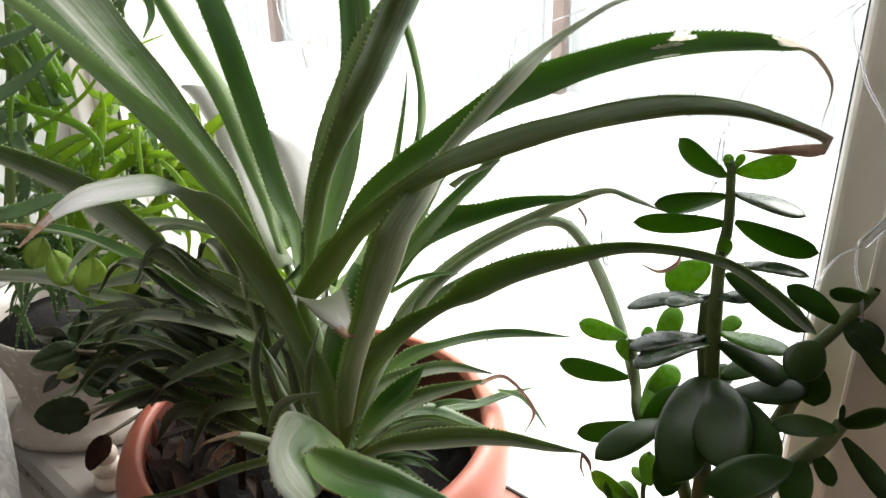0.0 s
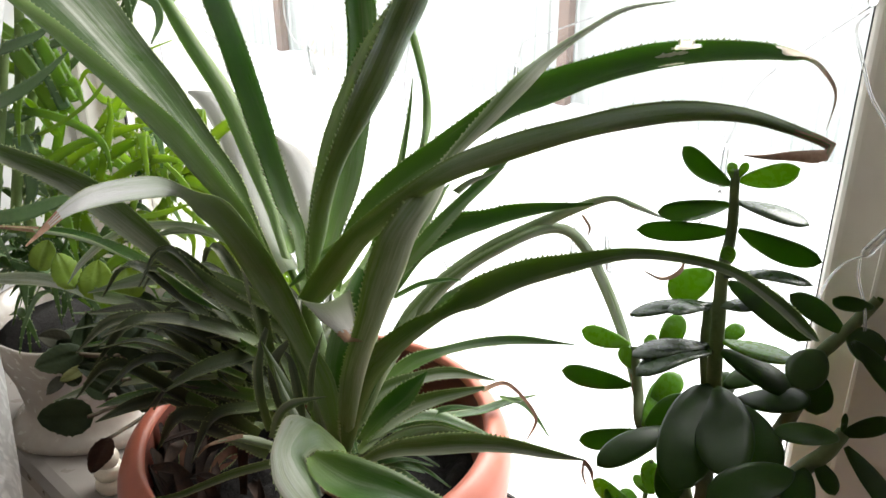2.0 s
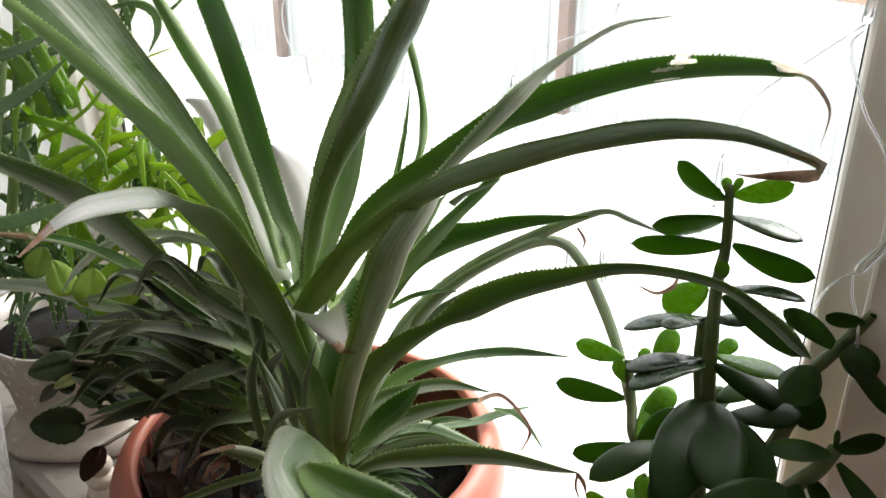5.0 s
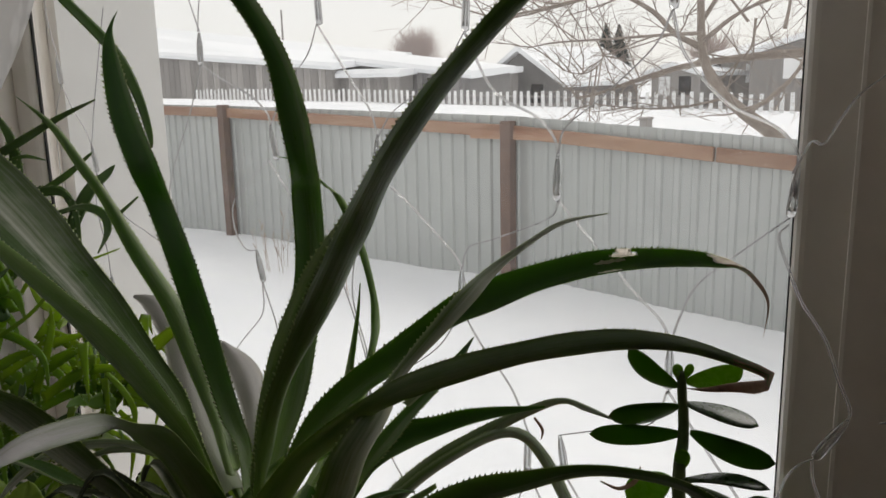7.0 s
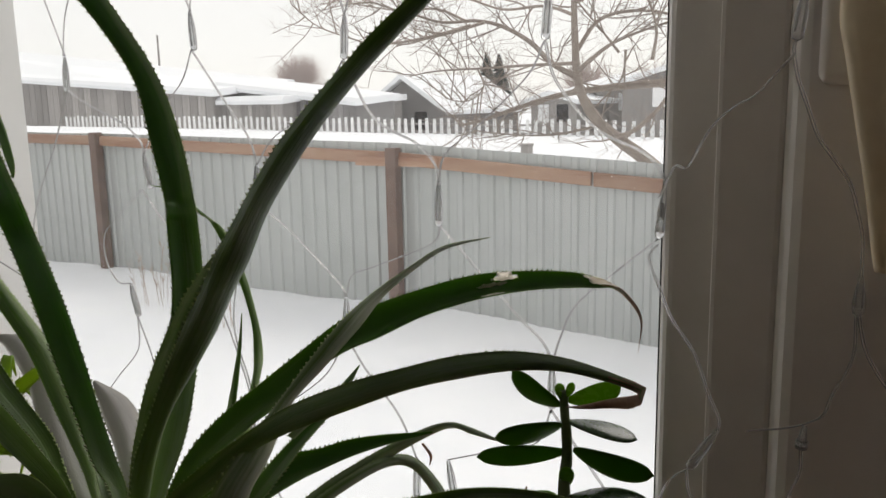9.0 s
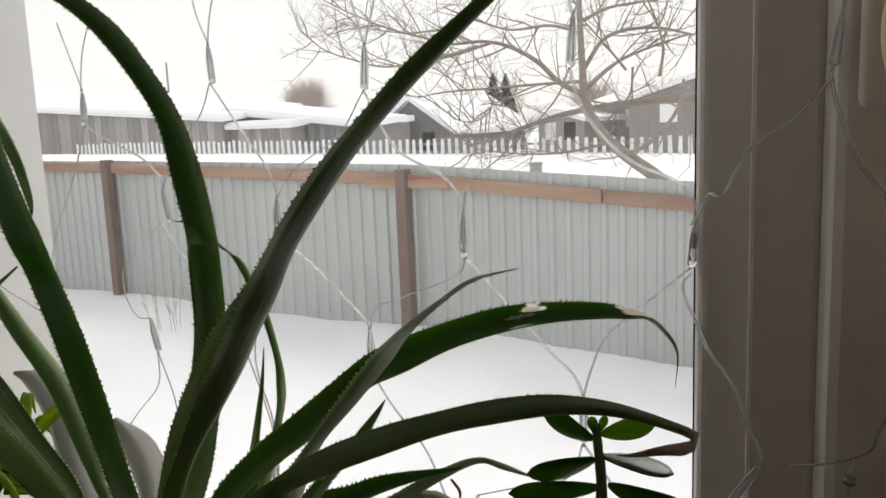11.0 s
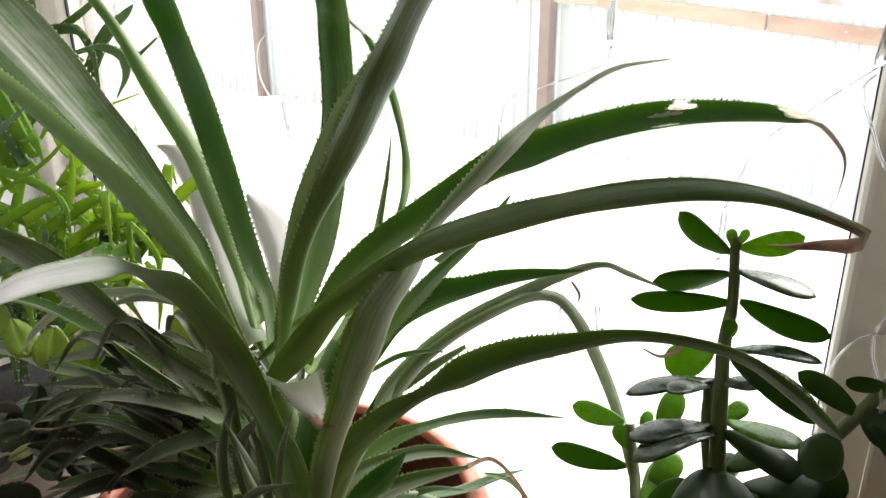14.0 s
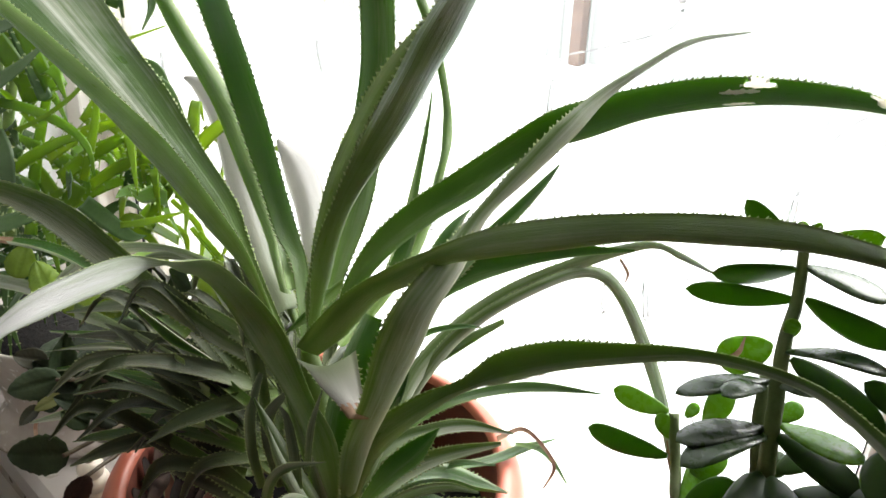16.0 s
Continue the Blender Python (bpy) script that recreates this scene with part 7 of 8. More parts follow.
pad(jade, (-0.167, 0.439, 1.133), (-0.160, 0.451, 1.142), 14.3, (0.30, -0.82, 0.48), 20, jade_young_lit)
pad(jade, (-0.169, 0.424, 1.136), (-0.197, 0.378, 1.139), 25.1, (-0.03, 0.02, 1.00), 0, jade_gloss)
pad(jade, (-0.166, 0.422, 1.134), (-0.188, 0.368, 1.135), 24.6, (-0.10, -0.14, 0.99), 0, jade_gloss)
pad(jade, (-0.162, 0.425, 1.135), (-0.112, 0.418, 1.128), 18.9, (0.27, -0.81, 0.52), 45)
pad(jade, (-0.162, 0.428, 1.140), (-0.117, 0.418, 1.148), 26.8, (-0.05, 0.05, 1.00), 0, jade_young_lit)
pad(jade, (-0.227, 0.431, 1.110), (-0.264, 0.427, 1.109), 17.3, (0.43, -0.75, 0.50), 10, jade_young_lit)
pad(jade, (-0.219, 0.423, 1.085), (-0.279, 0.427, 1.069), 18.5, (0.42, -0.72, 0.55), 15)
pad(jade, (-0.220, 0.428, 1.095), (-0.231, 0.427, 1.109), 13.9, (0.40, -0.75, 0.52), 0, jade_young_lit)
pad(jade, (-0.215, 0.429, 1.114), (-0.212, 0.437, 1.121), 11.4, (0.38, -0.78, 0.50), 0, jade_young_lit)
pad(jade, (-0.201, 0.421, 1.080), (-0.192, 0.440, 1.097), 21.2, (0.35, -0.76, 0.55), 0, jade_young_lit)
pad(jade, (-0.196, 0.405, 1.072), (-0.173, 0.413, 1.101), 19.0, (0.34, -0.75, 0.57), 20)
pad(jade, (-0.197, 0.404, 1.072), (-0.204, 0.439, 1.089), 13.7, (0.35, -0.75, 0.56), 0, jade_young_lit)
pad(jade, (-0.201, 0.410, 1.062), (-0.237, 0.390, 1.047), 17.7, (0.38, -0.70, 0.60), 20)
pad(jade, (-0.177, 0.399, 1.083), (-0.192, 0.339, 1.083), 21.5, (0.36, -0.71, 0.61), -25)
pad(jade, (-0.163, 0.415, 1.114), (-0.138, 0.326, 1.105), 41.7, (0.31, -0.75, 0.58), 0)
pad(jade, (-0.156, 0.415, 1.115), (-0.115, 0.339, 1.117), 40.0, (0.28, -0.77, 0.58), 0)
pad(jade, (-0.165, 0.425, 1.108), (-0.160, 0.455, 1.098), 18.2, (0.29, -0.79, 0.53), 0)
pad(jade, (-0.159, 0.430, 1.107), (-0.149, 0.468, 1.105), 18.2, (0.28, -0.81, 0.52), 10)
pad(jade, (-0.170, 0.402, 1.078), (-0.159, 0.366, 1.054), 24.5, (0.31, -0.72, 0.62), 0)
pad(jade, (-0.093, 0.371, 1.112), (-0.117, 0.320, 1.114), 26.4, (0.23, -0.75, 0.62), -10)
pad(jade, (-0.140, 0.406, 1.115), (-0.102, 0.373, 1.103), 29.6, (0.24, -0.78, 0.58), 0)
pad(jade, (-0.144, 0.416, 1.112), (-0.101, 0.408, 1.133), 18.4, (0.24, -0.81, 0.54), 50)
pad(jade, (-0.080, 0.393, 1.128), (-0.101, 0.354, 1.144), 14.1, (0.20, -0.80, 0.56), -15)
pad(jade, (-0.079, 0.395, 1.130), (-0.058, 0.395, 1.149), 12.3, (0.15, -0.83, 0.54), -20)
pad(jade, (-0.079, 0.395, 1.131), (-0.081, 0.400, 1.140), 4.2, (0.17, -0.82, 0.54), 0)
pad(jade, (-0.076, 0.394, 1.124), (-0.042, 0.382, 1.104), 13.5, (0.12, -0.80, 0.59), 30)
pad(jade, (-0.088, 0.390, 1.111), (-0.073, 0.382, 1.101), 12.2, (0.17, -0.79, 0.59), 20)
pad(jade, (-0.091, 0.385, 1.107), (-0.087, 0.363, 1.091), 21.3, (0.18, -0.77, 0.61), 0)
pad(jade, (-0.106, 0.431, 1.153), (-0.106, 0.386, 1.154), 26.8, (0.22, -0.84, 0.50), 0)
pad(jade, (-0.109, 0.435, 1.138), (-0.099, 0.417, 1.121), 26.0, (0.20, -0.83, 0.52), 0)
pad(jade, (-0.100, 0.443, 1.163), (-0.132, 0.439, 1.179), 16.3, (0.23, -0.87, 0.45), -30)
pad(jade, (-0.099, 0.445, 1.165), (-0.076, 0.433, 1.160), 25.2, (0.17, -0.87, 0.47), 0)
pad(jade, (-0.090, 0.448, 1.181), (-0.105, 0.425, 1.190), 10.6, (0.20, -0.88, 0.43), 40)
pad(jade, (-0.093, 0.435, 1.164), (-0.061, 0.422, 1.147), 13.5, (0.16, -0.86, 0.49), 25)
pad(jade, (-0.088, 0.451, 1.183), (-0.088, 0.455, 1.189), 5.0, (0.17, -0.89, 0.42), 0)
pad(jade, (-0.191, 0.416, 1.011), (-0.199, 0.423, 1.032), 17.3, (0.33, -0.70, 0.63), 0, jade_young_lit)
pad(jade, (-0.198, 0.405, 1.002), (-0.233, 0.406, 1.005), 16.0, (0.36, -0.67, 0.65), 40, jade_young_lit)
pad(jade, (-0.194, 0.407, 1.000), (-0.212, 0.410, 1.007), 14.3, (0.34, -0.68, 0.65), 0, jade_young_lit)
pad(jade, (-0.193, 0.415, 1.011), (-0.208, 0.420, 1.016), 9.5, (0.33, -0.69, 0.64), 0, jade_young_lit)
pad(jade, (-0.213, 0.402, 0.995), (-0.219, 0.404, 1.008), 9.6, (0.36, -0.67, 0.65), 0, jade_young_lit)
stem(jade, [(-0.185, 0.465, 1.237), (-0.178, 0.455, 1.202), (-0.175, 0.443, 1.177), (-0.165, 0.425, 1.136), (-0.161, 0.422, 1.097), (-0.157, 0.421, 1.017), (-0.154, 0.428, 0.952)], 2.8, 6.5)
stem(jade, [(-0.180, 0.441, 1.156), (-0.174, 0.431, 1.130), (-0.165, 0.424, 1.094), (-0.159, 0.424, 1.024)], 3.5, 5)
stem(jade, [(-0.224, 0.433, 1.109), (-0.212, 0.421, 1.084), (-0.199, 0.407, 1.068), (-0.179, 0.419, 1.045), (-0.162, 0.427, 0.985)], 3, 5)
stem(jade, [(-0.089, 0.452, 1.185), (-0.100, 0.443, 1.163), (-0.109, 0.432, 1.146), (-0.115, 0.426, 1.109), (-0.138, 0.424, 1.041), (-0.154, 0.427, 0.974)], 3.2, 5.5)
stem(jade, [(-0.079, 0.396, 1.131), (-0.084, 0.391, 1.118), (-0.095, 0.391, 1.099), (-0.123, 0.418, 1.035), (-0.152, 0.430, 0.963)], 4, 5.5)
stem(jade, [(-0.198, 0.424, 1.032), (-0.194, 0.416, 0.989), (-0.175, 0.423, 0.948)], 1.5, 2.5)

# ---- toothed succulents at the far end of the sill ----
def spike(owner, points, widths, mat=None, teeth=0.0, name="leaf"):
    """A fleshy tapering leaf, flat above and keeled below, with pale spines along both margins; from base to tip."""
    n = 6 * len(points)
    line = smooth_line([(*p, w / 2000) for p, w in zip(points, widths)], n)
    bm = bmesh.new()
    rings, tans, sides = [], [], []
    span = line[-1][:3] - line[0][:3]
    lay = unit(np.cross(unit(span), (0.7, -0.4, 0.55)))
    for i, (*p, r) in enumerate(line):
        tan = unit(line[min(i + 1, n - 1)][:3] - line[max(i - 1, 0)][:3])
        side = unit(lay - tan * np.dot(lay, tan))
        up = np.cross(side, tan)
        r = max(r, 0.0004)
        rings.append([bm.verts.new(np.array(p) + r * (side * a + up * b)) for a, b in ((1, 0.05), (0.55, -0.02), (0, -0.08), (-0.55, -0.02), (-1, 0.05), (-0.6, -0.38), (0, -0.55), (0.6, -0.38))])
        tans.append(tan)
        sides.append(side)
    for a, b in zip(rings, rings[1:]):
        for k in range(8):
            bm.faces.new((a[k], a[(k + 1) % 8], b[(k + 1) % 8], b[k]))
    bm.faces.new(rings[0][::-1])
    bm.faces.new(rings[-1])
    if teeth:
        acc = 0.0
        for i in range(1, n - 1):
            acc += float(np.linalg.norm(line[i][:3] - line[i - 1][:3]))
            if acc > teeth * 0.7:
                acc = 0.0
                for d, corner in ((1, 0), (-1, 4)):
                    root = np.array(rings[i][corner].co) - sides[i] * d * 0.0006
                    h = 0.0014 + line[i][3] * 0.22
                    ends = (root - tans[i] * h * 0.5, root + tans[i] * h * 0.6, root + sides[i] * d * h + tans[i] * h * 0.5)
                    bm.faces.new([bm.verts.new(v) for v in ends]).material_index = 1
    bmesh.ops.recalc_face_normals(bm, faces=bm.faces)
    return part(name, bm, [mat or aloe_green, leaf_edge], owner)


ALOE = Vector((-0.887, 0.319, SILL))
white_pot = thing("ceramic_planter", ALOE, "white glazed ceramic planter with a wavy rim on a square foot", "flower pot")
bm = bmesh.new()
lathe(bm, ALOE, [(0.083, 0.0), (0.091, 0.004), (0.092, 0.014), (0.087, 0.020), (0.079, 0.028), (0.077, 0.045), (0.081, 0.075), (0.090, 0.105), (0.100, 0.13), (0.106, 0.148), (0.107, 0.152), (0.102, 0.151), (0.095, 0.128), (0.084, 0.10)], 64,
      wobble=lambda a, z: 1 + 0.05 * max(0, z - 0.09) / 0.08 * math.sin(a * 6) + (0.10 * abs(math.cos(2 * a)) ** 3 if z < 0.02 else 0))
part("body", bm, ceramic, white_pot)
bm = bmesh.new()
lathe(bm, ALOE, [(0.0925, 0.123), (0.04, 0.128), (0.002, 0.130)], 32)
part("soil", bm, soil, white_pot, "dark potting soil")
aloe = thing("candelabra_aloe", ALOE + Vector((0, 0, 0.128)), "tangled tall succulent with toothed narrow green leaves", "houseplant")
stem(aloe, [(-0.803, 0.248, 1.091), (-0.809, 0.267, 1.155), (-0.818, 0.290, 1.233), (-0.829, 0.310, 1.309), (-0.843, 0.330, 1.388)], 5.2, 4.2, aloe_stem)
stem(aloe, [(-0.809, 0.264, 1.078), (-0.833, 0.284, 1.146), (-0.842, 0.315, 1.237), (-0.860, 0.339, 1.304), (-0.870, 0.361, 1.382)], 5.2, 4.2, aloe_stem)
spike(aloe, [(-0.816, 0.283, 1.070), (-0.832, 0.310, 1.139), (-0.835, 0.342, 1.222), (-0.844, 0.348, 1.271)], [11.7, 10.6, 7.0, 5.2], aloe_green, 0)
stem(aloe, [(-0.758, 0.215, 1.114), (-0.760, 0.234, 1.174), (-0.771, 0.252, 1.220), (-0.774, 0.269, 1.278)], 5.2, 4.2, aloe_stem)
spike(aloe, [(-0.823, 0.242, 1.260), (-0.776, 0.261, 1.269), (-0.742, 0.268, 1.278), (-0.710, 0.274, 1.288), (-0.692, 0.284, 1.303)], [11.4, 12.1, 11.7, 8.5, 1.9], aloe_blue, 0.012)
spike(aloe, [(-0.814, 0.224, 1.216), (-0.767, 0.243, 1.225), (-0.731, 0.256, 1.240), (-0.708, 0.271, 1.256), (-0.689, 0.286, 1.275)], [12.4, 14.1, 13.7, 9.6, 1.9], aloe_blue, 0.012)
spike(aloe, [(-0.774, 0.261, 1.217), (-0.738, 0.278, 1.214), (-0.703, 0.291, 1.206), (-0.675, 0.295, 1.194), (-0.664, 0.292, 1.173)], [9.3, 9.2, 8.0, 5.9, 2.0], aloe_green, 0.012)
spike(aloe, [(-0.757, 0.261, 1.190), (-0.718, 0.278, 1.209), (-0.694, 0.299, 1.230), (-0.678, 0.312, 1.252)], [4.1, 4.0, 4.0, 2.9], aloe_green, 0.02)
spike(aloe, [(-0.769, 0.334, 1.181), (-0.754, 0.347, 1.205), (-0.740, 0.357, 1.225)], [11.2, 11.0, 2.2], aloe_backlit, 0.012)
spike(aloe, [(-0.795, 0.335, 1.223), (-0.792, 0.345, 1.235), (-0.777, 0.355, 1.229)], [4.5, 5.0, 1.7], aloe_backlit, 0.012)
spike(aloe, [(-0.719, 0.355, 1.189), (-0.700, 0.357, 1.187), (-0.691, 0.356, 1.173), (-0.686, 0.350, 1.155)], [4.4, 5.9, 5.4, 2.2], aloe_blue, 0.012)
spike(aloe, [(-0.752, 0.297, 1.143), (-0.728, 0.318, 1.166), (-0.705, 0.334, 1.182), (-0.683, 0.347, 1.195)], [13.1, 14.0, 9.5, 2.1], aloe_green, 0.012)
spike(aloe, [(-0.730, 0.314, 1.138), (-0.706, 0.333, 1.158), (-0.679, 0.349, 1.168), (-0.660, 0.364, 1.163)], [10.9, 11.8, 8.5, 2.1], aloe_backlit, 0.012)
spike(aloe, [(-0.784, 0.302, 1.152), (-0.759, 0.323, 1.174), (-0.733, 0.341, 1.187), (-0.708, 0.353, 1.194)], [12.3, 13.2, 8.7, 2.2], aloe_backlit, 0.012)
spike(aloe, [(-0.666, 0.306, 1.125), (-0.650, 0.323, 1.128), (-0.623, 0.340, 1.140)], [5.2, 6.7, 1.5], aloe_backlit, 0.01)
spike(aloe, [(-0.667, 0.345, 1.167), (-0.651, 0.350, 1.152), (-0.639, 0.352, 1.135), (-0.624, 0.340, 1.118)], [4.2, 6.3, 5.2, 1.5], aloe_backlit, 0.012)
spike(aloe, [(-0.726, 0.307, 1.146), (-0.721, 0.317, 1.178), (-0.725, 0.328, 1.203), (-0.732, 0.333, 1.222)], [7.5, 8.5, 6.4, 1.6], aloe_backlit, 0.012)
spike(aloe, [(-0.755, 0.258, 1.158), (-0.734, 0.273, 1.175), (-0.709, 0.291, 1.191), (-0.697, 0.304, 1.194)], [10.5, 11.4, 8.2, 2.0], aloe_green, 0.012)
spike(aloe, [(-0.723, 0.177, 1.147), (-0.675, 0.197, 1.156), (-0.649, 0.211, 1.163), (-0.624, 0.225, 1.174), (-0.600, 0.238, 1.184)], [11.4, 12.0, 13.6, 10.7, 2.2], aloe_blue, 0.012)
spike(aloe, [(-0.752, 0.255, 1.197), (-0.731, 0.251, 1.184), (-0.722, 0.245, 1.158), (-0.719, 0.234, 1.135)], [13.2, 15.1, 11.1, 3.0], aloe_blue, 0.012)
spike(aloe, [(-0.838, 0.407, 1.536), (-0.813, 0.419, 1.505), (-0.760, 0.435, 1.455), (-0.727, 0.437, 1.414), (-0.712, 0.438, 1.374), (-0.709, 0.437, 1.359)], [9.4, 10.7, 11.9, 9.8, 6.5, 1.9], aloe_shaded, 0.014)
spike(aloe, [(-0.851, 0.346, 1.349), (-0.817, 0.366, 1.369), (-0.781, 0.387, 1.390), (-0.747, 0.406, 1.406)], [12.1, 10.6, 7.2, 1.9], aloe_shaded, 0.016)
spike(aloe, [(-0.838, 0.356, 1.348), (-0.813, 0.364, 1.353), (-0.797, 0.376, 1.349)], [4.7, 4.7, 1.3], aloe_shaded, 0.012)
spike(aloe, [(-0.794, 0.371, 1.321), (-0.767, 0.384, 1.338), (-0.753, 0.400, 1.356)], [7.9, 7.2, 2.6], aloe_shaded, 0.012)
spike(aloe, [(-0.801, 0.366, 1.323), (-0.774, 0.375, 1.322), (-0.761, 0.380, 1.303), (-0.752, 0.378, 1.270)], [6.6, 7.2, 7.2, 2.6], aloe_shaded, 0.011)
spike(aloe, [(-0.765, 0.362, 1.301), (-0.735, 0.375, 1.308), (-0.719, 0.386, 1.301), (-0.714, 0.386, 1.285), (-0.719, 0.377, 1.265)], [9.0, 9.6, 8.9, 7.0, 1.9], aloe_shaded, 0.011)
spike(aloe, [(-0.719, 0.398, 1.296), (-0.704, 0.415, 1.315)], [4.6, 1.9], aloe_shaded, 0.012)
spike(aloe, [(-0.747, 0.377, 1.253), (-0.722, 0.401, 1.265)], [3.3, 1.1], aloe_backlit, 0.012)
spike(aloe, [(-0.825, 0.346, 1.274), (-0.826, 0.358, 1.318), (-0.836, 0.363, 1.367), (-0.857, 0.355, 1.401)], [12.1, 12.1, 9.4, 3.4], aloe_shaded, 0.012)
spike(aloe, [(-0.810, 0.321, 1.329), (-0.775, 0.336, 1.330), (-0.742, 0.345, 1.312), (-0.725, 0.355, 1.299)], [14.0, 11.3, 7.4, 1.8], aloe_shaded, 0.012)
downy_leaf(aloe, (-0.547, 0.319, 1.096), (-0.559, 0.327, 1.127), 29.4, (0.79, -0.46, 0.41), 0, heart_green)
downy_leaf(aloe, (-0.643, 0.248, 1.075), (-0.650, 0.260, 1.104), 29.3, (0.85, -0.34, 0.41), 0, heart_green)
downy_leaf(aloe, (-0.619, 0.269, 1.075), (-0.631, 0.276, 1.102), 27.4, (0.83, -0.37, 0.41), 0, heart_green)
downy_leaf(aloe, (-0.679, 0.245, 1.075), (-0.698, 0.245, 1.103), 25.1, (0.87, -0.31, 0.39), 0, heart_green)
downy_leaf(aloe, (-0.725, 0.236, 1.081), (-0.726, 0.250, 1.104), 23.8, (0.88, -0.30, 0.37), 0, heart_green)
downy_leaf(aloe, (-0.605, 0.287, 1.083), (-0.615, 0.293, 1.105), 21.5, (0.82, -0.39, 0.41), 0, heart_green)
rng = random.Random(77)
for k in range(84):
    # crowded side leaves in tiers along the stems
    hx, hy = rng.choice(((-0.78, 0.31), (-0.84, 0.34), (-0.74, 0.36), (-0.70, 0.37), (-0.80, 0.39)))
    root = np.array([hx + rng.gauss(0, 0.02), hy + rng.gauss(0, 0.012), rng.uniform(0.93, 1.24) if k % 4 else rng.uniform(1.18, 1.27)])
    if root[0] > -0.76:
        root[2] = min(root[2], 1.13)
    if root[1] > 0.35 and root[2] < 1.13 and k % 3:
        continue
    turn = rng.uniform(0, 6.283)
    out = np.array([math.cos(turn), 0.5 * math.sin(turn), 0])
    reach, rise = rng.uniform(0.06, 0.14), rng.uniform(-0.02, 0.07)
    p1, p2, p3 = root + out * reach * 0.4 + [0, 0, rise * 0.7], root + out * reach * 0.75 + [0, 0, rise], root + out * reach + [0, 0, rise + rng.uniform(-0.05, 0.02)]
    pts = [tuple(np.minimum(v, [9, 0.462, 9])) for v in (root, p1, p2, p3)]
    wide = rng.uniform(10, 16)
    # high leaves get the darkened colour, leaves by the pane the brightened one
    spike(aloe, pts, [wide, wide, wide * 0.65, 1.2], aloe_shaded if root[2] > 1.22 else aloe_backlit if root[1] > 0.355 else rng.choice((aloe_green, aloe_green, aloe_blue)), rng.choice((0, 0.011, 0.014)))
for k in range(22):
    # leaves crowded round the stems at the wall
    root = np.array([rng.uniform(-0.9, -0.80), rng.uniform(0.27, 0.34), rng.uniform(1.1, 1.36)])
    turn = rng.uniform(-2.4, 0.9)
    out = np.array([math.cos(turn), 0.6 * math.sin(turn), 0])
    reach, rise = rng.uniform(0.06, 0.13), rng.uniform(0.0, 0.06)
    pts = [tuple(v) for v in (root, root + out * reach * 0.45 + [0, 0, rise * 0.8], root + out * reach * 0.8 + [0, 0, rise], root + out * reach + [0, 0, rise - rng.uniform(0, 0.04)])]
    spike(aloe, pts, [13, 14, 9, 1.4], aloe_green if k % 3 else aloe_shaded, 0.012)
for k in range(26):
    # thin runners hanging against the pane, light through them put into the brighter colour
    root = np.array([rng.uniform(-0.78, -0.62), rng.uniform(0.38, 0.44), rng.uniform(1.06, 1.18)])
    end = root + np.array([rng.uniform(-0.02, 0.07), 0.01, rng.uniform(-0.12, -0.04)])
    spike(aloe, [tuple(root), tuple((root + end) / 2 + [0.018, 0.008, 0.012]), tuple(np.minimum(end, [9, 0.463, 9]))], [5, 6, 1.5], aloe_backlit, 0.01)

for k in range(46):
    # low leaves hanging over the rim of the planter, mostly coloured dark for shade
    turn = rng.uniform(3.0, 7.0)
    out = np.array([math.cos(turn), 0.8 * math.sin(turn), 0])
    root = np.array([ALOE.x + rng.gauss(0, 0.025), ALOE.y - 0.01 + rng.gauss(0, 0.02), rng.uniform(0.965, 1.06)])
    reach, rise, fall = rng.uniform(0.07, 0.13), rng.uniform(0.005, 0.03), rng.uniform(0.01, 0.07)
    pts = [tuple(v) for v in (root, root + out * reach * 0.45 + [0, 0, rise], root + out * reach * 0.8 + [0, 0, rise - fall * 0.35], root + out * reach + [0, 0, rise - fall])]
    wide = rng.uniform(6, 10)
    spike(aloe, pts, [wide, wide, wide * 0.65, 1.2], rng.choice((aloe_shaded, aloe_shaded, aloe_blue)), 0.013)
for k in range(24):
    # leaves between the planter and the wall, their shade put into the darker colour
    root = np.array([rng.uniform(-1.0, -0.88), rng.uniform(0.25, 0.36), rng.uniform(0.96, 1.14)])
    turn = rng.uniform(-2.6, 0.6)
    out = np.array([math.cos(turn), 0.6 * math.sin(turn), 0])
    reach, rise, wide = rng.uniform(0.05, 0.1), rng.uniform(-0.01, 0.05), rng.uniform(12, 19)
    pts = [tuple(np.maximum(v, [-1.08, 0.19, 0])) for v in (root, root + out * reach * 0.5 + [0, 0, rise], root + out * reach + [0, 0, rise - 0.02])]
    spike(aloe, pts, [wide, wide, 1.5], aloe_shaded, 0.013)

# dark round-leaved plant in a second red pot, between the planters
SECOND = Vector((-0.640, 0.372, SILL))
red_pot = thing("flower_pot", SECOND, "smaller terracotta-red plastic flower pot", "flower pot")
bm = bmesh.new()
lathe(bm, SECOND, [(0.042, 0.0), (0.046, 0.004), (0.058, 0.10), (0.0625, 0.108), (0.0625, 0.12), (0.059, 0.121), (0.056, 0.106)], 40)
part("body", bm, terracotta, red_pot)
bm = bmesh.new()
lathe(bm, SECOND, [(0.0565, 0.107), (0.03, 0.11), (0.002, 0.111)], 32)
part("soil", bm, soil, red_pot, "dark potting soil")
violet = thing("rounded_leaf_plant", SECOND + Vector((0, 0, 0.111)), "low plant with dark rounded downy leaves", "houseplant")
downy_leaf(violet, (-0.606, 0.212, 1.050), (-0.620, 0.179, 1.046), 24.0, (0.90, -0.18, 0.76), 10, dark_leaf)
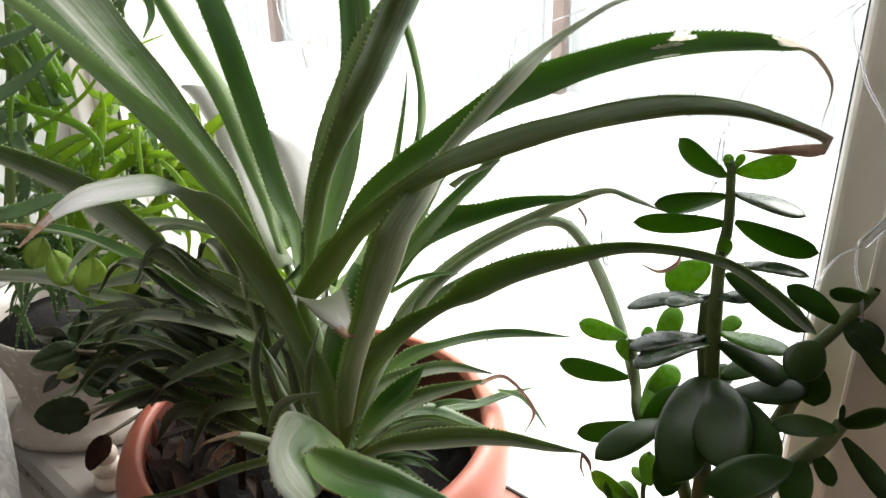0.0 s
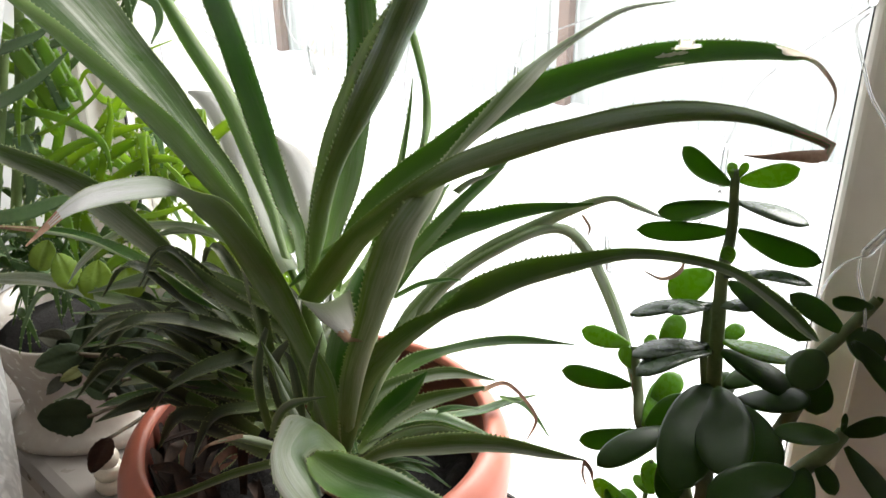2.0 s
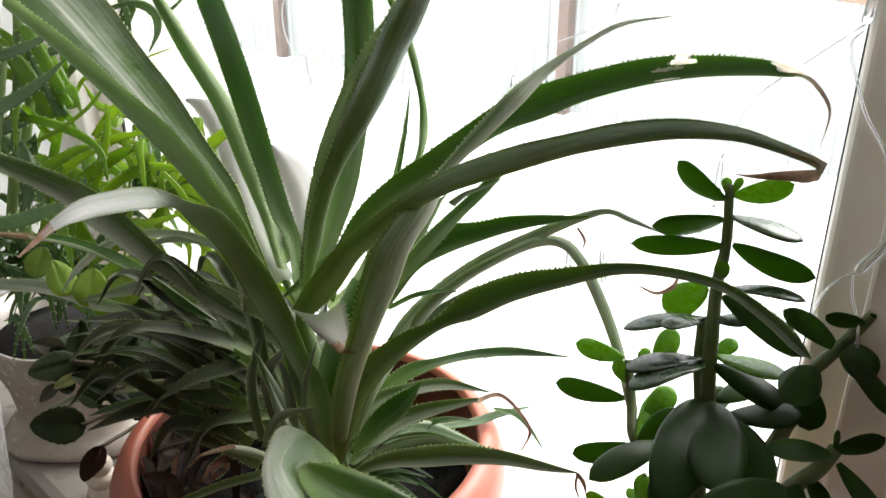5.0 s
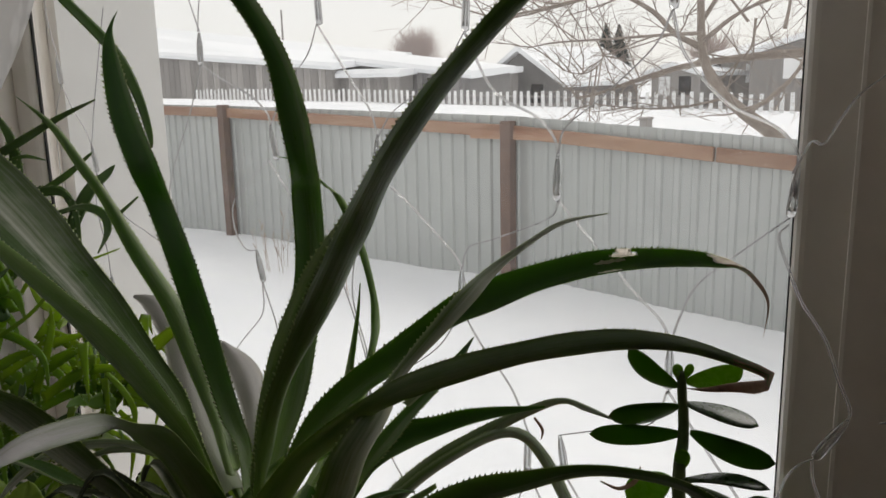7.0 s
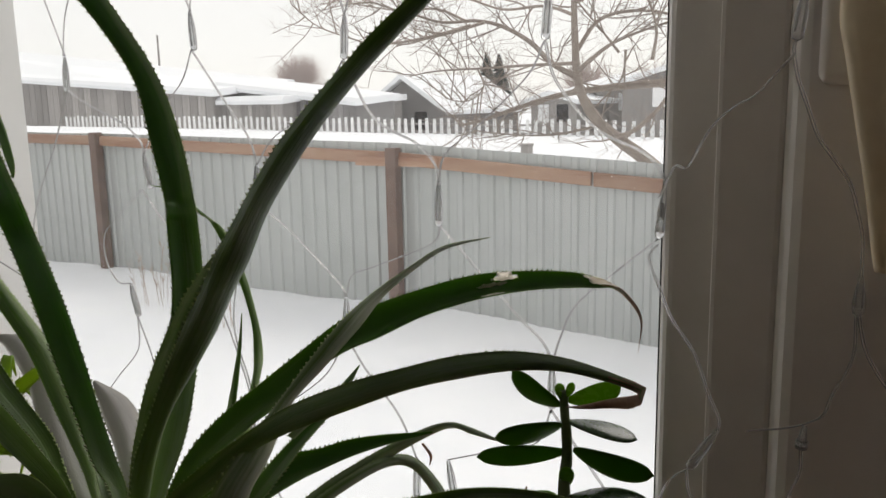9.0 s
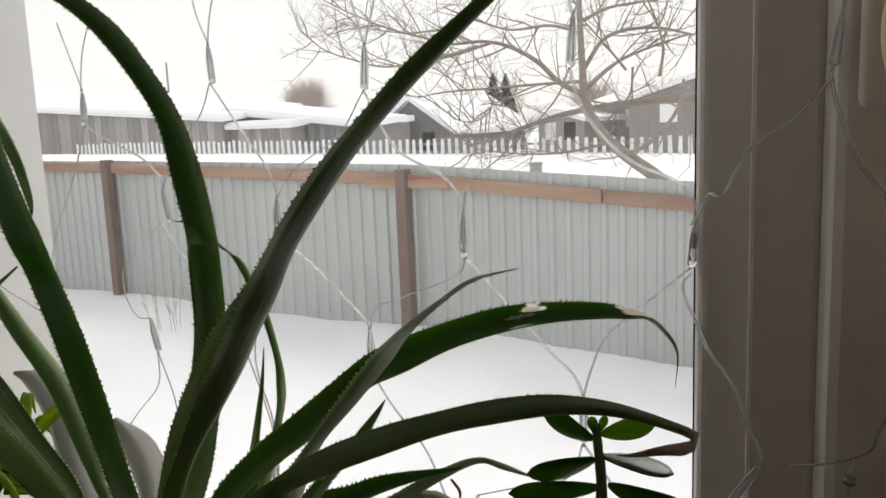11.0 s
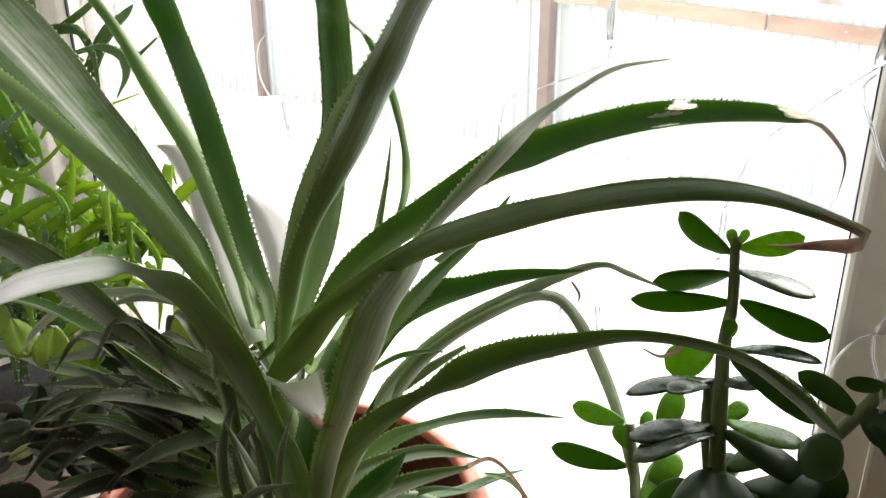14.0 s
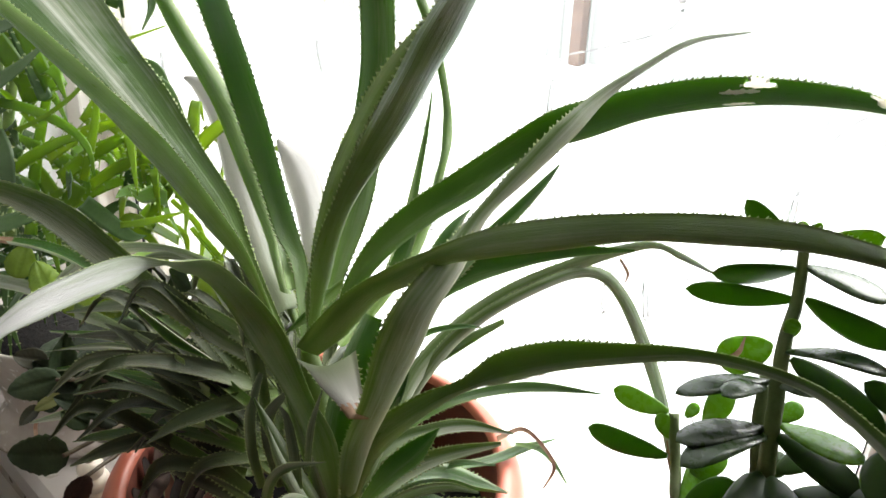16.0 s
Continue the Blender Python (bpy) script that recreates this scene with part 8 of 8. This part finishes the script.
downy_leaf(violet, (-0.627, 0.220, 1.034), (-0.622, 0.231, 1.073), 21.0, (1.05, -0.21, 0.78), -12, dark_leaf)
downy_leaf(violet, (-0.622, 0.226, 1.037), (-0.596, 0.250, 1.066), 25.8, (0.58, -0.34, 0.80), 8, dark_leaf)
downy_leaf(violet, (-0.615, 0.247, 1.025), (-0.597, 0.264, 1.052), 22.5, (0.88, -0.19, 0.52), -10, dark_leaf)
downy_leaf(violet, (-0.561, 0.223, 1.038), (-0.579, 0.199, 1.055), 17.1, (0.79, -0.41, 0.69), -8, dark_leaf)
downy_leaf(violet, (-0.550, 0.189, 1.027), (-0.569, 0.157, 1.032), 29.4, (0.84, -0.45, 0.61), 12, dark_leaf)
downy_leaf(violet, (-0.596, 0.208, 1.041), (-0.596, 0.189, 1.039), 10.1, (0.71, -0.12, 0.76), 0, violet_pale)
downy_leaf(violet, (-0.644, 0.218, 1.044), (-0.652, 0.199, 1.054), 17.3, (0.67, -0.16, 0.51), 5, violet_under)
downy_leaf(violet, (-0.602, 0.192, 1.036), (-0.596, 0.177, 1.032), 10.0, (0.88, -0.41, 0.50), 0, violet_under)
downy_leaf(violet, (-0.561, 0.216, 1.039), (-0.564, 0.203, 1.050), 8.9, (0.99, -0.42, 0.58), 0, dark_leaf)
downy_leaf(violet, (-0.613, 0.256, 1.010), (-0.586, 0.278, 1.035), 24.8, (1.03, -0.21, 0.60), 10, dark_leaf)
downy_leaf(violet, (-0.621, 0.237, 1.017), (-0.591, 0.259, 1.037), 23.5, (1.03, -0.32, 0.73), -5, dark_leaf)
downy_leaf(violet, (-0.599, 0.276, 1.000), (-0.574, 0.296, 1.023), 22.1, (0.62, -0.21, 0.75), 0, dark_leaf)
downy_leaf(violet, (-0.622, 0.227, 1.026), (-0.640, 0.208, 1.050), 22.2, (1.06, -0.14, 0.58), 15, dark_leaf)
downy_leaf(violet, (-0.584, 0.218, 1.016), (-0.590, 0.204, 1.031), 14.9, (0.74, -0.43, 0.57), 0, dark_leaf)
downy_leaf(violet, (-0.572, 0.235, 1.013), (-0.578, 0.222, 1.031), 15.0, (0.57, -0.40, 0.73), -10, dark_leaf)
downy_leaf(violet, (-0.591, 0.258, 1.006), (-0.591, 0.255, 1.031), 19.6, (0.54, -0.28, 0.63), 10, dark_leaf)
downy_leaf(violet, (-0.575, 0.267, 0.997), (-0.583, 0.255, 1.017), 17.6, (0.68, -0.23, 0.69), 0, dark_leaf)
downy_leaf(violet, (-0.615, 0.207, 1.020), (-0.616, 0.201, 1.041), 14.1, (0.73, -0.29, 0.74), 0, dark_leaf)
downy_leaf(violet, (-0.581, 0.231, 0.996), (-0.587, 0.217, 1.011), 12.3, (0.57, -0.12, 0.54), 0, violet_under)
downy_leaf(violet, (-0.630, 0.240, 1.034), (-0.616, 0.247, 1.053), 14.7, (0.95, -0.19, 0.47), 0, violet_pale)
downy_leaf(violet, (-0.611, 0.294, 0.998), (-0.600, 0.305, 1.028), 20.7, (0.92, -0.44, 0.70), 0, dark_leaf)
# withered leaf hanging from the rim
downy_leaf(violet, (-0.545, 0.196, 1.003), (-0.547, 0.179, 0.978), 17.9, (0.85, -0.35, 0.35), 10, brown_leaf)
stem(violet, [(-0.640, 0.372, 0.905), (-0.593, 0.279, 0.988), (-0.545, 0.186, 1.030)], 1.3, 1.6, violet_stalk)
stem(violet, [(-0.640, 0.372, 0.905), (-0.627, 0.295, 0.994), (-0.613, 0.218, 1.042)], 1.3, 1.6, violet_stalk)
stem(violet, [(-0.640, 0.372, 0.905), (-0.599, 0.297, 0.992), (-0.558, 0.222, 1.040)], 1.3, 1.6, violet_stalk)
stem(violet, [(-0.640, 0.372, 0.905), (-0.622, 0.291, 0.998), (-0.603, 0.211, 1.051)], 1.3, 1.6, violet_stalk)
stem(violet, [(-0.640, 0.372, 0.905), (-0.624, 0.308, 0.987), (-0.608, 0.245, 1.029)], 1.3, 1.6, violet_stalk)
stem(violet, [(-0.640, 0.372, 0.905), (-0.623, 0.312, 0.980), (-0.606, 0.253, 1.014)], 1.3, 1.6, violet_stalk)
stem(violet, [(-0.640, 0.372, 0.905), (-0.617, 0.290, 0.994), (-0.593, 0.207, 1.043)], 1.3, 1.6, violet_stalk)
stem(violet, [(-0.640, 0.372, 0.905), (-0.592, 0.284, 0.974), (-0.545, 0.196, 1.003)], 1.3, 1.6, violet_stalk)

rng = random.Random(58)
for k in range(26):
    # leaves in the shade between the pots
    c = np.array([rng.uniform(-0.70, -0.56), rng.uniform(0.235, 0.33), rng.uniform(0.965, 1.045)])
    d = unit(np.array([rng.gauss(-0.2, 1), rng.gauss(-0.2, 0.6), rng.gauss(0.1, 0.4)])) * rng.uniform(0.014, 0.021)
    downy_leaf(violet, tuple(c - d), tuple(c + d), rng.uniform(24, 34), (0.75 + rng.gauss(0, 0.2), -0.35 + rng.gauss(0, 0.2), 0.6), rng.uniform(-20, 20), dark_leaf if k % 4 else violet_under)
rng = random.Random(31)
for k in range(40):
    # dense leaves of the low plant, added towards the pane to keep light off the sill
    c = np.array([rng.uniform(-0.84, -0.58), rng.uniform(0.375, 0.45), rng.uniform(0.905, 1.02)])
    d = unit(np.array([rng.gauss(0, 1), rng.gauss(0, 0.5), rng.gauss(0, 0.6)])) * rng.uniform(0.014, 0.022)
    downy_leaf(violet, tuple(c - d), tuple(np.minimum(c + d, [9, 0.462, 9])), rng.uniform(20, 32), (rng.gauss(0, 0.4), -1, rng.uniform(0.2, 0.9)), 0, dark_leaf)

# ribbed beige ornament on the sill
ORN = Vector((-0.738, 0.262, SILL))
ornament = thing("ceramic_ornament", ORN, "small beige ceramic ornament of stacked rounded lobes", "ornament")
for k, (z, r) in enumerate(((0.010, 0.017), (0.027, 0.016), (0.043, 0.0135))):
    bm = bmesh.new()
    lathe(bm, ORN + Vector((0, 0, z - 0.0095)), [(r * 0.5, 0.0), (r * 0.85, 0.002), (r, 0.008), (r * 0.98, 0.012), (r * 0.8, 0.0168), (r * 0.35, 0.019)], 24)
    part("lobe", bm, ceramic_beige, ornament)

# ---- voile curtain, drawn aside ----
bm = bmesh.new()
rows = []
edge = [(0.05, -0.66), (0.5, -0.66), (0.954, -0.60), (1.033, -0.582), (1.10, -0.565), (1.295, -0.455), (1.38, -0.372), (1.425, -0.313), (1.448, -0.290), (1.6, -0.20), (2.0, -0.10), (2.5, -0.05)]
for z in np.r_[np.linspace(0.05, 0.85, 18), np.linspace(0.87, 1.6, 74), np.linspace(1.65, 2.5, 18)]:
    right = float(np.interp(z, *zip(*edge)))
    row = []
    for k in range(90):
        u = k / 89
        x = right - u * (1.75 + right)
        fold = 0.016 * math.sin(u * 70 + 1.5 * math.sin(z * 2.2)) * (0.25 + min(1, u * 7)) + 0.006 * noise.noise((u * 20, z * 9, 2))
        row.append(bm.verts.new((x, 0.14 + fold, z + 0.004 * noise.noise((u * 30, z * 30, 7)))))
    rows.append(row)
for a, b in zip(rows, rows[1:]):
    for k in range(89):
        bm.faces.new((a[k], a[k + 1], b[k + 1], b[k]))
curtain = thing("voile_curtain", (-1.0, 0.13, 0.05), "sheer white voile curtain with a raised pattern, drawn aside", "curtain")
part("cloth", bm, voile, curtain)
bm = bmesh.new()
tube(bm, [(-1.95, 0.13, 2.51), (2.2, 0.13, 2.51)], 0.012, 12, 8)
part("rail", bm, pvc, curtain, "white curtain rail")

# ---- net of fairy lights on the pane ----
NET_Y = 0.4775
net = thing("fairy_light_net", (-0.45, NET_Y, 1.0), "net of unlit clear fairy lights hanging on the window", "fairy lights")


def lamp(x, z, lean=0.0, y=NET_Y, length=0.031):
    m = Matrix.Translation((x, y, z)) @ Matrix.Rotation(radians(lean), 4, "Y")
    bm = bmesh.new()
    lathe(bm, (0, 0, -length), [(0.0010, 0.0), (0.0026, 0.001), (0.0030, 0.004), (0.0030, length - 0.012), (0.0024, length - 0.008), (0.0012, length)], 12)
    bmesh.ops.transform(bm, matrix=m, verts=bm.verts)
    body = part("lamp", bm, bulb_clear, net)
    bm = bmesh.new()
    tube(bm, [m @ Vector((0.0012, 0, -length + 0.004)), m @ Vector((0.001, 0, -0.002))], 0.0005, 5, 4)
    tube(bm, [m @ Vector((-0.0012, 0, -length + 0.004)), m @ Vector((-0.001, 0, -0.002))], 0.0005, 5, 4)
    part("lead", bm, wire_clear, body)


def wire(*pts, y=NET_Y):
    bm = bmesh.new()
    r = random.Random(round(pts[0][0] * 1000))
    full = []
    for k, p in enumerate(pts):
        full.append((p[0], (p[2] if len(p) > 2 else y) + r.uniform(-0.0015, 0.0015), p[1]))
    for d in (-0.0005, 0.0005):
        tube(bm, [(q[0] + d, q[1], q[2] + d * 0.6) for q in full], 0.00042, 6, 7 * len(full))
    part("wire", bm, wire_clear, net)


for x, z, lean, y in ((-0.675, 1.466, 3, NET_Y), (-0.580, 1.380, -12, NET_Y), (-0.511, 1.495, -4, NET_Y), (-0.449, 1.374, 4, NET_Y), (-0.357, 1.482, 4, NET_Y), (-0.282, 1.366, 2, NET_Y), (-0.201, 1.487, 5, NET_Y),
                      (-0.1265, 1.368, 6, NET_Y), (-0.198, 1.248, 0, NET_Y), (-0.366, 1.276, 0, NET_Y), (-0.306, 1.158, 2, NET_Y), (-0.279, 1.163, -10, NET_Y), (-0.955, 1.452, -8, NET_Y), (-0.897, 1.352, -10, NET_Y),
                      (-0.612, 1.262, -14, NET_Y), (-0.75, 1.245, 0, NET_Y), (-0.47, 1.16, 6, NET_Y), (-0.885, 1.2, 0, NET_Y)):
    lamp(x, z, lean, y)
wire((-0.70, 1.53), (-0.685, 1.495), (-0.675, 1.467))
wire((-0.655, 1.53), (-0.668, 1.50), (-0.675, 1.467))
wire((-0.675, 1.437), (-0.649, 1.424), (-0.606, 1.407), (-0.582, 1.391), (-0.580, 1.380))
wire((-0.675, 1.437), (-0.70, 1.39), (-0.735, 1.34), (-0.75, 1.30), (-0.75, 1.246))
wire((-0.587, 1.349), (-0.62, 1.325), (-0.643, 1.305), (-0.645, 1.28), (-0.63, 1.262), (-0.612, 1.262))
wire((-0.587, 1.349), (-0.56, 1.32), (-0.53, 1.30), (-0.50, 1.25), (-0.475, 1.19), (-0.47, 1.16))
wire((-0.53, 1.56), (-0.52, 1.52), (-0.511, 1.495))
wire((-0.49, 1.56), (-0.505, 1.52), (-0.511, 1.495))
wire((-0.511, 1.465), (-0.475, 1.42), (-0.455, 1.395), (-0.449, 1.374))
wire((-0.511, 1.465), (-0.525, 1.44), (-0.555, 1.415), (-0.580, 1.380))
wire((-0.359, 1.451), (-0.385, 1.42), (-0.43, 1.395), (-0.449, 1.374))
wire((-0.359, 1.451), (-0.335, 1.41), (-0.30, 1.392), (-0.286, 1.378), (-0.282, 1.366))
wire((-0.375, 1.55), (-0.365, 1.51), (-0.357, 1.482))
wire((-0.335, 1.55), (-0.348, 1.51), (-0.357, 1.482))
wire((-0.204, 1.456), (-0.215, 1.435), (-0.25, 1.405), (-0.276, 1.385), (-0.282, 1.366))
wire((-0.204, 1.456), (-0.195, 1.43), (-0.17, 1.402), (-0.14, 1.388), (-0.129, 1.376), (-0.1265, 1.368))
wire((-0.22, 1.55), (-0.21, 1.52), (-0.201, 1.487))
wire((-0.17, 1.55, 0.46), (-0.185, 1.52, 0.47), (-0.201, 1.487))
wire((-0.282, 1.335), (-0.29, 1.322), (-0.335, 1.303), (-0.36, 1.293), (-0.366, 1.276))
wire((-0.282, 1.335), (-0.262, 1.315), (-0.225, 1.28), (-0.205, 1.262), (-0.198, 1.248))
wire((-0.130, 1.337), (-0.155, 1.315), (-0.182, 1.29), (-0.193, 1.266), (-0.198, 1.248))
wire((-0.449, 1.343), (-0.42, 1.325), (-0.395, 1.305), (-0.372, 1.285), (-0.366, 1.276))
wire((-0.449, 1.343), (-0.47, 1.30), (-0.485, 1.24), (-0.472, 1.19), (-0.47, 1.16))
wire((-0.366, 1.245), (-0.35, 1.22), (-0.32, 1.19), (-0.306, 1.158))
wire((-0.366, 1.245), (-0.39, 1.21), (-0.43, 1.18), (-0.47, 1.16))
wire((-0.198, 1.217), (-0.21, 1.19), (-0.25, 1.175), (-0.279, 1.163))
wire((-0.198, 1.217), (-0.17, 1.18), (-0.145, 1.15), (-0.13, 1.12))
wire((-0.306, 1.127), (-0.32, 1.09), (-0.35, 1.05), (-0.39, 1.02))
wire((-0.275, 1.133), (-0.25, 1.10), (-0.22, 1.06), (-0.20, 1.02))
wire((-0.306, 1.127), (-0.28, 1.08), (-0.25, 1.03), (-0.24, 0.98))
wire((-0.466, 1.13), (-0.44, 1.09), (-0.40, 1.05), (-0.38, 1.0))
wire((-0.96, 1.55), (-0.965, 1.50), (-0.955, 1.452))
wire((-0.95, 1.421), (-0.93, 1.39), (-0.91, 1.37), (-0.897, 1.352))
wire((-0.95, 1.421), (-0.975, 1.38), (-0.98, 1.33), (-0.975, 1.28))
wire((-0.84, 1.50), (-0.865, 1.44), (-0.885, 1.39), (-0.897, 1.352))
wire((-0.892, 1.321), (-0.90, 1.28), (-0.89, 1.23), (-0.885, 1.2))
wire((-0.892, 1.321), (-0.85, 1.28), (-0.80, 1.26), (-0.75, 1.246))
wire((-0.605, 1.232), (-0.61, 1.20), (-0.64, 1.17), (-0.66, 1.15))
wire((-0.605, 1.232), (-0.59, 1.19), (-0.585, 1.15), (-0.58, 1.10))
# strands that hang over the frame and the sash
lamp(-0.0497, 1.4685, 7, 0.423, 0.0238)
lamp(-0.0183, 1.3346, 1, 0.423, 0.0186)
lamp(-0.0385, 1.2562, 6, 0.423, 0.0118)
lamp(-0.0841, 1.2383, 30, 0.441, 0.0295)
wire((-0.0531, 1.4392, 0.4230), (-0.0602, 1.4311, 0.4230), (-0.0700, 1.4199, 0.4230), (-0.0787, 1.4158, 0.4280), (-0.0910, 1.4066, 0.4360), (-0.0987, 1.3953, 0.4400), (-0.1067, 1.3823, 0.4440), (-0.1138, 1.3830, 0.4480), (-0.1209, 1.3734, 0.4580), (-0.1281, 1.3624, 0.4700))
wire((-0.0526, 1.4449, 0.4230), (-0.0537, 1.4414, 0.4230), (-0.0513, 1.4287, 0.4230), (-0.0456, 1.4128, 0.4230), (-0.0407, 1.4001, 0.4230), (-0.0339, 1.3906, 0.4230), (-0.0263, 1.3794, 0.4230), (-0.0222, 1.3668, 0.4230), (-0.0189, 1.3522, 0.4230), (-0.0183, 1.3346, 0.4230))
wire((-0.0528, 1.4826, 0.4230), (-0.0495, 1.4748, 0.4230), (-0.0497, 1.4685, 0.4230))
wire((-0.0194, 1.3159, 0.4230), (-0.0189, 1.2997, 0.4230), (-0.0214, 1.2879, 0.4230), (-0.0270, 1.2754, 0.4230), (-0.0302, 1.2646, 0.4230), (-0.0350, 1.2592, 0.4230), (-0.0466, 1.2540, 0.4230), (-0.0656, 1.2488, 0.4230))
wire((-0.0180, 1.3161, 0.4230), (-0.0164, 1.3071, 0.4230), (-0.0132, 1.2971, 0.4230), (-0.0062, 1.2855, 0.4230), (0.0010, 1.2768, 0.4230))
wire((-0.0398, 1.2444, 0.4230), (-0.0396, 1.2310, 0.4230), (-0.0436, 1.2192, 0.4230), (-0.0495, 1.2004, 0.4230))
wire((-0.1295, 1.3338, 0.4740), (-0.1338, 1.3257, 0.4730), (-0.1236, 1.3083, 0.4620), (-0.1140, 1.2950, 0.4520), (-0.0994, 1.2786, 0.4460), (-0.0906, 1.2592, 0.4440), (-0.0836, 1.2447, 0.4420), (-0.0841, 1.2383, 0.4410))
wire((-0.0987, 1.2127, 0.4410), (-0.1084, 1.2035, 0.4460), (-0.1170, 1.1875, 0.4550), (-0.1246, 1.1633, 0.4660))
wire((-0.0999, 1.2111, 0.4410), (-0.0986, 1.1989, 0.4410), (-0.0920, 1.1804, 0.4410), (-0.0881, 1.1569, 0.4410))
